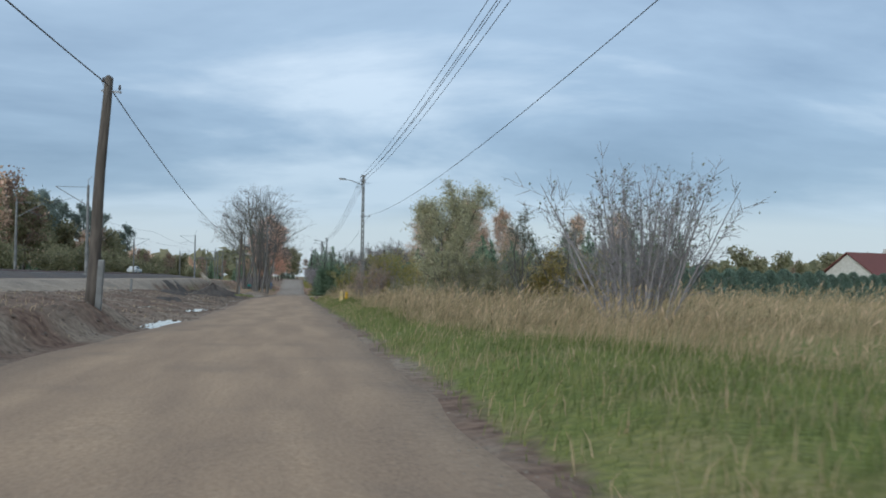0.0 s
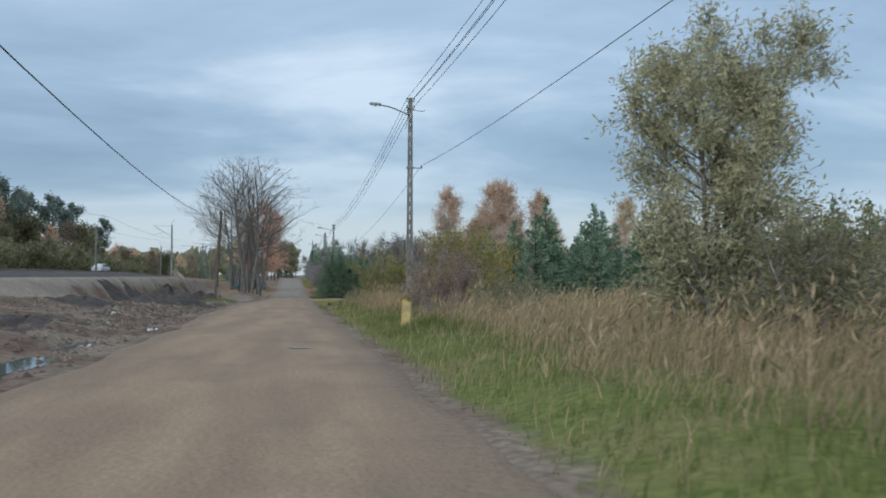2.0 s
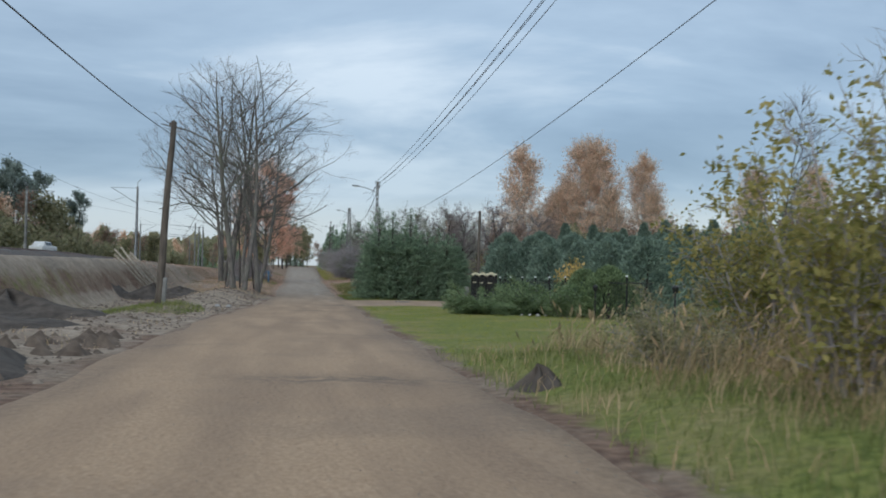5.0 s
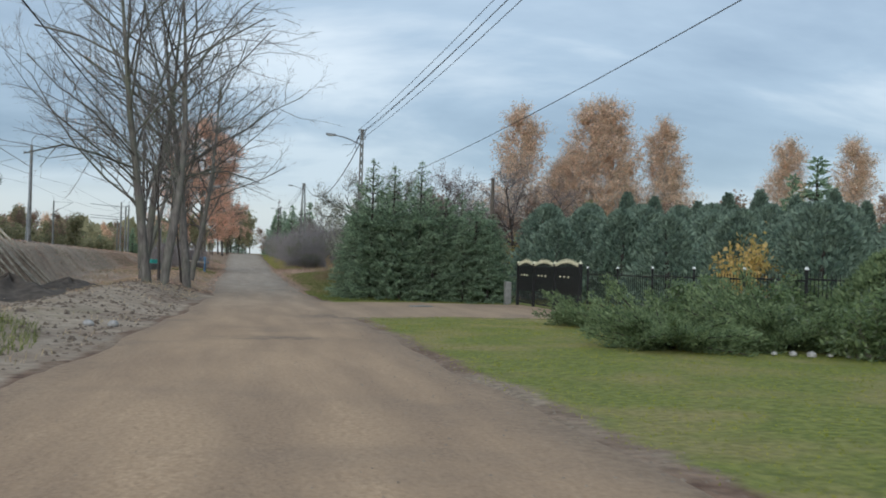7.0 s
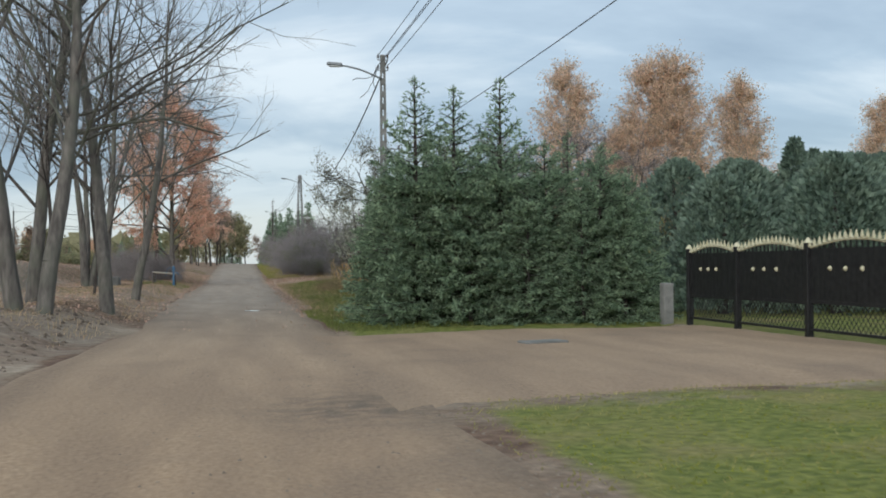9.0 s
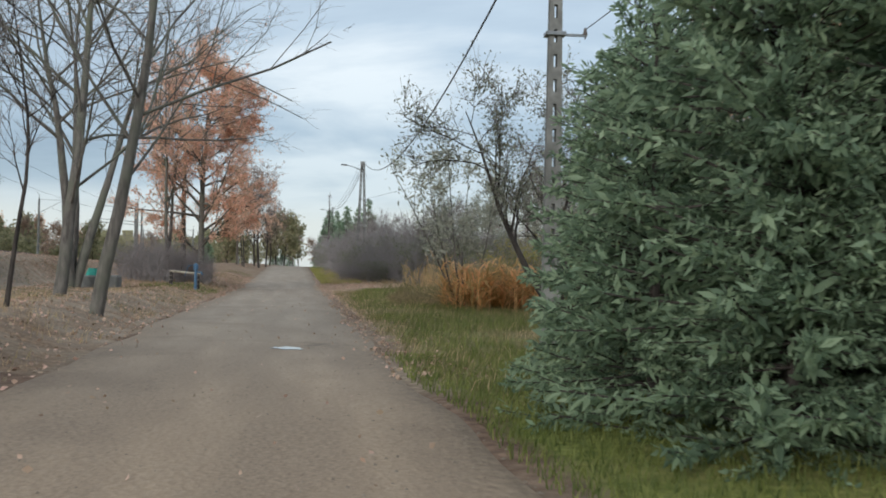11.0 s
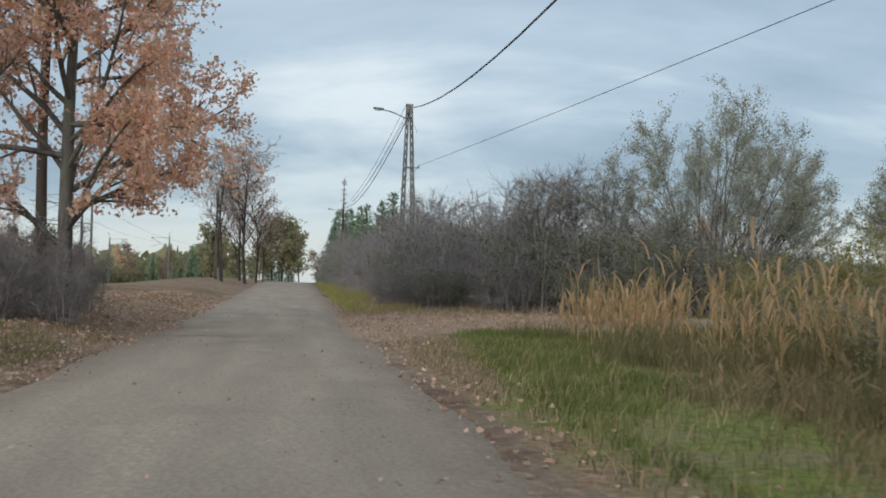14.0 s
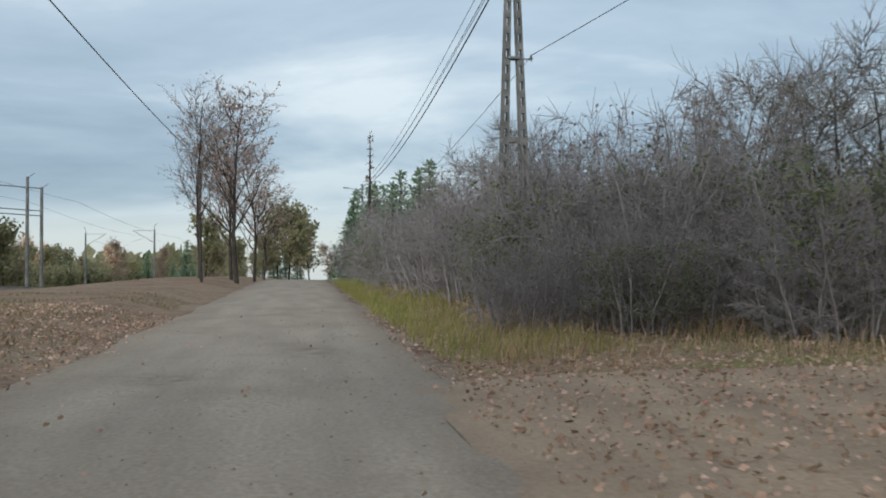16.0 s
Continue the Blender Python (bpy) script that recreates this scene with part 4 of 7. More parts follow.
RP = [(4.8, -2.0, 8.9), (5.22, 77.2, 9.4), (4.94, 152.4, 8.45), (6.18, 220.2, 9.55), (6.4, 292.0, 8.8)]
utility_pole("slotted concrete pole with lamp arm in tall grass", RP[0][2], *RP[0][:2])
utility_pole("tall slotted concrete pole with lamp arm in a thicket", RP[1][2], *RP[1][:2], turn=4)
utility_pole("slotted concrete lamp pole rising behind a spruce hedge", RP[2][2], *RP[2][:2], turn=-3)
utility_pole("twin-legged concrete lamp pole among dark bushes", RP[3][2], *RP[3][:2], double=True, turn=10)
utility_pole("slotted concrete pole far along the road", RP[4][2], *RP[4][:2])


def wooden_pole(x, y, h, label, lean=0.0):
    t = thing("wooden_pole", label, "utility pole", "wooden poles")
    t.matrix_basis = pose(x, y, float(land(x, y)), 0, lean, 0)
    part("shaft", poly_tube("shaft", [(0.02 * math.sin(i), 0, -0.4 + (h + 0.4) * i / 8) for i in range(9)], [0.165 - 0.007 * i for i in range(9)], 12), M_wood, t, "weathered round timber shaft")
    part("cap", cyl_bm(0.10, 0.03, 0.06, (0.01, 0, h), 12), M_wood, t)
    part("bracket", box_bm(0.5, 0.05, 0.05, (0.1, 0, h - 0.35)), M_steel, t)
    insulator((0.3, 0, h - 0.35), t)
    insulator((-0.12, 0, h - 0.2), t)
    part("stub", box_bm(0.16, 0.14, 1.5, (0.2, -0.05, 0.35), 0.02), M_concrete, t, "short concrete footing stub")
    return t


LP = [(-5.6, -45.0, 5.7), (-5.05, 26.6, 5.75), (-6.25, 118.0, 7.3)]
wooden_pole(*LP[1], "leaning dark wooden pole beside the muddy verge", lean=3.0)
wooden_pole(*LP[2], "dark wooden pole standing in muddy grass near bare trees", lean=3.2)


def cable(a, b, sag, r, group, label):
    n = 18
    a, b = Vector(a), Vector(b)
    pts = [a.lerp(b, i / n) - Vector((0, 0, 4 * sag * (i / n) * (1 - i / n))) for i in range(n + 1)]
    V, Q, sd = [], [], 5
    for i, p in enumerate(pts):
        V += [(p.x + r * math.cos(6.2832 * k / sd), p.y, p.z + r * math.sin(6.2832 * k / sd)) for k in range(sd)]
        if i:
            Q += [((i - 1) * sd + k, (i - 1) * sd + (k + 1) % sd, i * sd + (k + 1) % sd, i * sd + k) for k in range(sd)]
    me = mesh_np("overhead_cable", V, Q, smooth=True)
    me.materials.append(M_cable)
    return tagged(new("overhead_cable", me), label, "cable", group)


def top(p, dx=0.0, dz=0.0):
    return (p[0] + dx, p[1], float(land(p[0], p[1])) + p[2] + dz)


for i in range(4):
    if i < 2:
        for dx, dz in ((-0.16, 0.05), (0.16, 0.05), (-0.16, -0.3), (0.16, -0.3)):
            cable(top(RP[i], dx, dz), top(RP[i + 1], dx, dz), 0.9, 0.011, "bare overhead wires", "thin bare overhead wire between concrete poles")
    else:
        cable(top(RP[i], 0.16, -0.1), top(RP[i + 1], 0.16, -0.1), 2.3 if i == 2 else 1.2, 0.026, "thick overhead cables", "thick black bundled overhead cable between poles")
        if i == 3:
            for dx, dz in ((-0.16, 0.05), (0.16, 0.05), (-0.1, -0.3)):
                cable(top(RP[i], dx, dz), top(RP[i + 1], dx, dz), 0.9, 0.011, "bare overhead wires", "thin bare overhead wire between concrete poles")
    if i != 2:
        cable(top(RP[i], 0.52, -3.0), top(RP[i + 1], 0.52, -3.0), 0.9, 0.009, "low overhead wires", "single low overhead wire clamped to the poles")
for i in range(2):
    cable(top(LP[i], 0.3, -0.2), top(LP[i + 1], 0.3, -0.2 - 0.3 * i), 0.7 + 0.6 * i, 0.016, "telephone cables", "black telephone cable between wooden poles")
LP3, LP4 = (-6.0, 198.5, 8.6), (-6.6, 268.0, 8.4)
cable(top(LP3, 0.3, -0.2), top(LP4, 0.3, -0.2), 0.4, 0.022, "telephone cables", "black telephone cable strung past the oaks")
cable(top(LP[2], 0.3, -0.5), top(LP3, 0.3, -0.2), 0.9, 0.022, "telephone cables", "black telephone cable strung past the bare trees")

cable((14.8, 162.0, 5.6), top(RP[3], 0.52, -3.0), 0.15, 0.010, "low overhead wires", "single low overhead wire clamped to the poles")

# ---- railway ----
RAILX = (-19.2, -23.4)
ry2 = np.concatenate([np.arange(-60, 300, 3.0), np.arange(300, 800, 25.0)])
bx = np.array([-26.5, -25.4, -17.3, -16.2])
BX, BY = np.meshgrid(bx, ry2)
BZ = land(BX, BY) + np.array([-0.05, 0.38, 0.38, -0.05])[None, :] + 0.015 * np.sin(BX * 9 + BY * 5)
bed_me = grid_mesh("railway_bed", BX, BY, BZ, smooth=False)
bed_me.materials.append(M_ballast)
tagged(new("railway_bed", bed_me), "dark stone ballast bed carrying two railway tracks", "railway", kind="structure")


def rail_line(cx):
    t = thing("railway_track", "rusty double-rail track on concrete sleepers", "railway track", "railway tracks")
    for s in (-0.75, 0.75):
        pts = [Vector((cx + s, y, float(land(cx + s, y)) + 0.50)) for y in np.arange(-60, 700, 10.0)]
        V, Q = [], []
        for k, p in enumerate(pts):
            V += [(p.x - 0.035, p.y, p.z - 0.1), (p.x - 0.035, p.y, p.z + 0.07), (p.x + 0.035, p.y, p.z + 0.07), (p.x + 0.035, p.y, p.z - 0.1)]
            if k:
                j = 4 * k
                Q += [(j - 4 + a, j - 4 + a + 1, j + a + 1, j + a) for a in range(3)]
        part("rail", mesh_np("rail", V, Q), M_rail, t)
    V, Q = [], []
    for k, y in enumerate(np.arange(-40, 330, 0.65)):
        z = float(land(cx, y)) + 0.32
        j = len(V)
        V += [(cx + sx * 1.25, y + sy * 0.12, z + sz * 0.09) for sz in (0, 1) for sy in (-1, 1) for sx in (-1, 1)]
        Q += [(j + 4, j + 5, j + 7, j + 6), (j, j + 1, j + 5, j + 4), (j + 1, j + 3, j + 7, j + 5), (j + 3, j + 2, j + 6, j + 7), (j + 2, j, j + 4, j + 6)]
    sl = part("sleepers", mesh_np("sleepers", V, Q), M_sleeper, t, "grey concrete sleepers")
    tagged(sl, kind="stuff")


for cx in RAILX:
    rail_line(cx)


def rail_mast(x, y, h, arm, label, guys=False):
    t = thing("catenary_mast", label, "railway mast", "railway masts")
    t.matrix_basis = pose(x, y, float(land(x, y)), 0, 0, 0)
    part("post", poly_tube("post", [(0, 0, -0.3 + i * (h + 0.3) / 5) for i in range(6)], [0.17 - 0.014 * i for i in range(6)], 10), M_concrete, t, "pale round concrete post")
    part("footing", box_bm(0.6, 0.6, 0.5, (0, 0, 0.1), 0.04), M_concrete, t)
    if arm:
        s = arm
        part("cantilever", tube_mesh("cantilever", [([(0, 0, h * 0.78, s * 2.6, 0, h * 0.98, 0.035, 0.035), (0, 0, h * 0.98, s * 2.6, 0, h * 0.98, 0.025, 0.025), (s * 1.2, 0, h * 0.86, s * 2.7, 0, h * 0.80, 0.02, 0.02)], 6)]), M_steel, t, "grey steel cantilever arm")
        part("top_hook", tube_mesh("top_hook", [([(0, 0, h, 0, 0, h + 0.45, 0.03, 0.03), (0, 0, h + 0.45, -s * 0.3, 0, h + 0.75, 0.03, 0.03)], 6)]), M_steel, t)
        insulator((s * 0.5, 0, h * 0.80), t)
    if guys:
        for k in (1.6, 2.3):
            part("guy_wire", tube_mesh("guy_wire", [([(0, 0, h * 0.85, 0.2, -k, 0, 0.03, 0.03)], 5)]), M_steel, t, "pale guy strut")
    return t


for x, y, h, arm, guys in ((-16.9, 86.9, 7.7, -1, False), (-17.2, 183.0, 7.9, -1, True), (-17.3, 256.0, 7.6, -1, False), (-27.2, 105.0, 7.4, 1, False),
                           (-27.2, 180.0, 6.7, 1, False), (-27.2, 252.0, 7.3, 1, False), (-17.4, 322.0, 7.7, -1, False), (-27.2, 330.0, 7.6, 1, False), (-27.2, 35.0, 7.4, 1, False), (-17.0, 10.0, 7.4, -1, False)):
    rail_mast(x, y, h, arm, "pale concrete railway mast with guy struts" if guys else "pale concrete railway mast with a steel arm beside the tracks", guys)
for cx in RAILX:
    for k in range(-1, 6):
        cable((cx, k * 72.0, 7.1), (cx, k * 72.0 + 72, 7.1), 0.55, 0.012, "contact wires", "thin contact wire above the railway track")
g1 = thing("signal_gantry", "pair of pale concrete posts with crossbars beside the tracks", "railway gantry")
g1.matrix_basis = pose(-20.7, 277.0, float(land(-20.7, 277.0)), 0, 0, 10)
for s in (0, 1):
    part("post", cyl_bm(0.16, 0.12, 9.5 - s * 0.6, (s * 0.9, s * 2.2, -0.2), 10), M_concrete, g1)
    part("top_hook", tube_mesh("top_hook", [([(s * 0.9, s * 2.2, 9.2 - s * .6, s * 0.9 + 0.5, s * 2.2, 9.6 - s * .6, 0.04, 0.04)], 6)]), M_steel, g1)
for zz in (8.5, 6.7, 6.3):
    part("crossbar", tube_mesh("crossbar", [([(-5.0, 0, zz + 0.3, 0.9, 1.1, zz, 0.05, 0.05)], 6)]), M_steel, g1)

# ---- plants beside the first stretch ----
put(shrub("bare_bush", "large nearly leafless bush with upswept branches in dry grass", "bush", 11, 4.2, 6.6, M_redtwig, M_greyleaf, 1700, 0.085, stems=40, subs=10, twigs=5, open_form=True), 9.4, 26.6)
willow = put(broadleaf("willow_tree", "slender willow with wind-blown grey-green leaves", "tree", 21, M_bark, M_willow, 30000, 0.12, leaf_aspect=0.3, height=6.1, radius=0.11, clear=0.06, mains=40, reach=0.32, subs=8, twigs=5, angle=52, up=0.07, stems=3, spread_stems=0.16, twig_len=0.5), 7.5, 49.2)
put(shrub("golden_bush", "low bush with golden-yellow leaves in dry grass", "bush", 25, 2.6, 1.9, M_redtwig, M_golden, 4200, 0.12, stems=11, low=0.08), 12.3, 48.2, 0, 1.15)
put(shrub("willow_bush", "dense olive-green willow bush in tall grass", "bush", 22, 3.0, 4.2, M_redtwig, M_olive, 9000, 0.10, stems=16, aspect=0.35), 8.6, 47.6)
for k, (x, y, h) in enumerate(((10.8, 46.5, 4.7), (12.8, 47.5, 4.2), (14.5, 45.0, 3.2))):
    put(broadleaf("young_tree", "thin young tree with sparse grey leaves", "tree", 30 + k, M_bark, M_greyleaf, 2600, 0.09, leaf_aspect=0.4, height=h, radius=0.06, clear=0.15, mains=16, reach=0.25, subs=6, twigs=4, angle=35, up=0.15, stems=3, spread_stems=0.2, twig_len=0.4), x, y)
olive = put(shrub("wild_bush", "tangled olive-brown bush in tall grass", "bush", 40, 2.6, 4.4, M_redtwig, M_olive, 3500, 0.108, stems=12, low=0.06), 11.0, 50.0)
reddish = put(shrub("wild_bush", "tangled reddish-brown bush with thinning leaves", "bush", 41, 3.1, 4.6, M_redtwig, M_reddish, 4300, 0.09, stems=16, subs=8, twigs=5, low=0.04), 4.9, 66.4, 0, 0.95, sz=0.9)
put(shrub("bramble", "tall arching bush with yellow-green leaves", "bush", 42, 4.6, 4.4, M_redtwig, M_yellowgreen, 9500, 0.10, stems=15, up=0.0), 6.9, 73.8, 0, 0.95)
yellowish = put(shrub("wild_bush", "yellow-green leafy bush beside the verge", "bush", 43, 3.4, 3.6, M_redtwig, M_yellowgreen, 6500, 0.085, stems=16, low=0.04), 4.7, 86.0, 0, 1.0)
again(yellowish, 5.6, 89.6, 200, 0.85)
again(olive, 3.9, 88.6, 10, 0.45, label="low olive-brown bush beside a yellow-green one")
again(olive, 16.0, 55.0, 40, 1.1)
again(reddish, 13.0, 60.0, 80, 0.85, label="tangled reddish-brown bush in dry grass")
again(olive, 5.0, 71.0, 70, 0.45, label="low olive-brown bush beside a reddish one")
again(yellowish, 9.0, 92.0, 60, 0.9)
again(reddish, 8.3, 82.0, 160, 0.62)
again(olive, 19.0, 62.0, 200, 1.2)
again(olive, 7.5, 64.5, 20, 0.7)
again(yellowish, 13.5, 100.0, 150, 1.1)
put(broadleaf("bare_sapling", "leafless young tree with upright twigs", "tree", 45, M_bark, None, 0, 0.1, height=5.3, radius=0.07, clear=0.12, mains=13, reach=0.26, subs=5, twigs=3, angle=34, up=0.12), 8.6, 92.0)
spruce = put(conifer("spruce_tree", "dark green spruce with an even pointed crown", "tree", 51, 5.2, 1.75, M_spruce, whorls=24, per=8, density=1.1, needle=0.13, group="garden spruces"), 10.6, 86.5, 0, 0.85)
yb = put(shrub("leafy_bush", "tall bush with large yellow-brown leaves", "bush", 46, 3.9, 3.8, M_redtwig, M_golden, 3200, 0.15, stems=10, low=0.1), 9.4, 80.6)
again(yb, 6.0, 73.0, 300, 0.55, label="tall bush with golden autumn leaves near the pole")
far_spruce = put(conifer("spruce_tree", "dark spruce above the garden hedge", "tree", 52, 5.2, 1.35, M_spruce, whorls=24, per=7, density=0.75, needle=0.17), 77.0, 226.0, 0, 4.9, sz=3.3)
for k, (x, y, s) in enumerate(((11.2, 78.0, 0.85), (12.6, 81.5, 1.0), (14.5, 79.0, 0.8), (15.8, 83.5, 1.05), (18.0, 82.0, 0.9), (20.5, 85.0, 1.1), (23.0, 83.0, 0.95), (26.0, 87.0, 1.15), (12.5, 88.5, 1.0), (29.5, 88.0, 1.1), (33.0, 90.0, 1.2), (17.0, 90.0, 1.0), (13.6, 84.5, 0.9), (17.0, 85.8, 0.95), (19.3, 87.0, 0.9), (21.8, 82.2, 0.8), (24.4, 86.0, 0.95), (27.8, 84.0, 0.9), (31.2, 86.5, 1.0), (36.0, 91.0, 1.2), (9.4, 90.5, 0.8))):
    again(spruce, x, y, 37 * k, s, sz=s * (1 + 0.08 * math.sin(k * 2.1)))

# ---- left row of bare trees ----
bare1 = put(broadleaf("bare_tree", "tall leafless tree with fine upswept twigs", "tree", 61, M_bark, None, 0, 0.1, group="roadside bare trees", round_to=0.46, height=14.3, radius=0.22, clear=0.2, mains=19, reach=0.74, limb=0.24, subs=14, twigs=11, angle=56, up=0.03, lean=(-0.05, 0.0), twig_len=0.62, twig_r=0.0055, wig=0.17), -4.9, 143.6)
bare2 = put(broadleaf("bare_tree", "tall leafless tree with fine upswept twigs", "tree", 62, M_bark, None, 0, 0.1, group="roadside bare trees", round_to=0.46, height=14.4, radius=0.20, clear=0.24, mains=18, reach=0.74, limb=0.24, subs=14, twigs=11, angle=55, up=0.03, lean=(0.04, 0.0), twig_len=0.62, twig_r=0.0055, wig=0.17), -4.25, 143.2)
again(bare1, -5.6, 149.0, 130, 0.97)
again(bare2, -3.55, 149.2, 70, 1.12, sz=1.0, label="tall leafless tree with thick double trunk by the road")
again(bare2, -3.9, 160.3, 310, 0.9)
thin = put(broadleaf("bare_tree", "thin leafless sapling trunk among taller trees", "tree", 63, M_darkbark, None, 0, 0.1, group="roadside bare trees", height=8.5, radius=0.07, clear=0.35, mains=12, reach=0.25, subs=6, twigs=6, angle=40, up=0.14, twig_len=0.6, twig_r=0.008), -4.7, 147.0)
again(thin, -3.9, 151.2, 90, 0.9)
again(thin, -6.0, 152.0, 190, 1.05)
again(thin, -5.0, 157.0, 250, 0.8)
put(broadleaf("bare_tree", "leaning grey tree of three trunks with long bare boughs", "tree", 64, M_bark, M_maple, 900, 0.10, group="roadside bare trees", height=13.5, radius=0.27, clear=0.46, mains=24, reach=0.55, subs=10, twigs=7, angle=56, up=0.05, lean=(0.09, 0.02), stems=3, spread_stems=0.2, fan=0.1, limb=0.3, wig=0.15, twig_len=0.8, twig_r=0.008), -8.3, 178.8)
again(bare1, -5.6, 164.3, 215, 0.9, label="leafless tree with fine twigs above the verge")

# ---- orange trees on the left ----
maple = put(broadleaf("maple_tree", "autumn maple with dense orange leaves", "tree", 71, M_bark, M_maple, 66000, 0.092, leaf_aspect=0.85, height=13.2, radius=0.2, clear=0.13, mains=40, reach=0.335, subs=10, twigs=6, angle=70, up=0.015, twig_len=0.6), -4.6, 195.0)
put(broadleaf("birch_tree", "slim pale-trunked tree with sparse orange leaves", "tree", 72, M_bark, M_maple, 4500, 0.13, leaf_aspect=0.8, height=12.5, radius=0.15, clear=0.3, mains=20, reach=0.22, subs=8, twigs=6, angle=45, up=0.1, stems=2, spread_stems=0.08, lean=(0.03, 0), twig_len=0.6), -6.4, 193.5)
oak = put(broadleaf("oak_tree", "tall slim oak with thin brownish leaves", "tree", 73, M_darkbark, M_pinkbrown, 2300, 0.15, leaf_aspect=0.7, group="trees on the crest", height=11.4, radius=0.13, clear=0.24, mains=22, reach=0.42, subs=8, twigs=5, angle=38, up=0.1, twig_len=0.7, twig_r=0.010), -3.6, 262.0, 0, 1.25, sz=1.02)
for k, (x, y, s) in enumerate(((-4.4, 268.5, 0.88), (-3.1, 275.0, 0.85), (-3.0, 292.0, 0.68))):
    again(oak, x, y, 60 * k + 30, s * 1.2, sz=s)
again(thin, -4.9, 252.0, 10, 1.22, label="thin leafless tree beside brown-leaved oaks")
again(thin, -5.3, 256.0, 130, 1.15, label="thin leafless tree beside brown-leaved oaks")

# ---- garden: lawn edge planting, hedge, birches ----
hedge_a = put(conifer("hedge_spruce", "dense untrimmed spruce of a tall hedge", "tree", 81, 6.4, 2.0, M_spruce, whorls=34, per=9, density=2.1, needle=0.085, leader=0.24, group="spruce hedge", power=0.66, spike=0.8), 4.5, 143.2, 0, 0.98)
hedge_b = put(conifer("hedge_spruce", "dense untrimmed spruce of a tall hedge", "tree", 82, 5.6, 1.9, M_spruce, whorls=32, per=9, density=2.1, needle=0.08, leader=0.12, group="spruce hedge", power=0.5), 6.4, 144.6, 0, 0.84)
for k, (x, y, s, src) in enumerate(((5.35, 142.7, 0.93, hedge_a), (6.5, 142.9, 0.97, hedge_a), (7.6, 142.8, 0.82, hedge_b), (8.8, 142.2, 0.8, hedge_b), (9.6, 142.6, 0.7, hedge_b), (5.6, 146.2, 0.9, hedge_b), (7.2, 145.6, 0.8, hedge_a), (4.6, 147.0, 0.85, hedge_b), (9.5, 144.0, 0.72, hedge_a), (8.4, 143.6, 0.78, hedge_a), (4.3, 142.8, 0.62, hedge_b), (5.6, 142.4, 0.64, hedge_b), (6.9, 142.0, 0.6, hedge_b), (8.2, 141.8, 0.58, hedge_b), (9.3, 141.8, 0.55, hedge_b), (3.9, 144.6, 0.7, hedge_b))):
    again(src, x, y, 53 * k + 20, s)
thuja = put(column_shrub("thuja", "dark green columnar thuja in a garden row", "conifer", 91, 6.2, 2.0, M_thuja, 4500, 0.22, group="garden thujas"), 27.0, 151.0)
for k, (x, y, s) in enumerate(((29.6, 148.0, 1.0), (32.5, 146.0, 1.02), (35.4, 144.0, 1.0), (38.5, 142.0, 0.98), (24.5, 153.5, 0.9), (22.5, 155.0, 0.95), (28.3, 149.6, 0.95), (31.0, 147.2, 0.9), (34.0, 145.2, 0.96), (37.0, 143.2, 0.92), (40.0, 140.8, 1.0), (25.8, 152.4, 0.98), (19.0, 150.5, 0.92))):
    again(thuja, x, y, 47 * k, s)
gh = put(column_shrub("garden_conifer", "broad dark evergreen behind the gate", "conifer", 92, 4.8, 4.6, M_thuja, 7000, 0.22, group="garden evergreens", shape="column"), 14.5, 150.0)
for k, (x, y, s) in enumerate(((17.5, 152.0, 1.05), (20.5, 152.5, 1.0), (13.2, 144.5, 0.8), (23.5, 148.0, 1.0), (16.0, 143.5, 0.9), (19.5, 141.5, 0.9), (22.5, 139.0, 0.9), (25.5, 136.5, 0.85), (17.0, 136.5, 0.8), (20.0, 133.0, 0.8), (28.0, 133.0, 0.9), (15.8, 148.0, 0.95), (19.0, 148.5, 1.02), (21.8, 150.0, 1.05), (24.8, 146.0, 1.05), (27.0, 143.0, 1.05), (29.5, 140.5, 1.05), (18.0, 145.5, 0.95), (21.0, 144.5, 1.0), (24.0, 141.5, 1.0), (31.5, 137.5, 1.05))):
    again(gh, x, y, 61 * k, s)
again(thin, 10.2, 98.0, 40, 0.62, label="thin leafless sapling behind a yellow bush")
birch = put(broadleaf("birch_tree", "tall birch with drooping orange autumn leaves", "tree", 101, M_birchbark, M_orange, 27000, 0.135, leaf_aspect=0.7, droop=1.2, group="garden birches", height=16.4, radius=0.18, clear=0.12, mains=64, reach=0.32, subs=7, twigs=5, angle=44, up=-0.01, twig_len=1.1, twig_r=0.009, shape="cone"), 25.2, 191.7)
for k, (x, y, s) in enumerate(((33.0, 194.0, 1.06), (36.3, 194.0, 1.08), (41.8, 197.0, 0.98), (29.0, 196.5, 0.7), (56.0, 200.0, 0.95), (67.0, 201.0, 1.0), (46.0, 203.0, 0.75), (38.6, 200.0, 0.75), (31.0, 199.0, 0.8))):
    again(birch, x, y, 71 * k, s)
again(far_spruce, 52.0, 190.0, 0, 2.2)

# ---- tree line beyond the railway ----
pine = put(broadleaf("pine_tree", "tall pine with bare trunk and dark clumped crown", "tree", 111, M_darkbark, M_pine, 4200, 0.48, leaf_aspect=0.5, group="pines beyond the railway", height=19.0, radius=0.24, clear=0.55, mains=14, reach=0.2, subs=5, twigs=3, angle=62, up=0.05, twig_len=0.6, twig_r=0.015), -56.0, 278.0)
for k, (x, y, s) in enumerate(((-60, 270, 1.0), (-53, 290, 0.95), (-64, 284, 1.05), (-50, 262, 0.85), (-68, 262, 1.0), (-48, 300, 0.8))):
    again(pine, x, y, 70 * k, s)
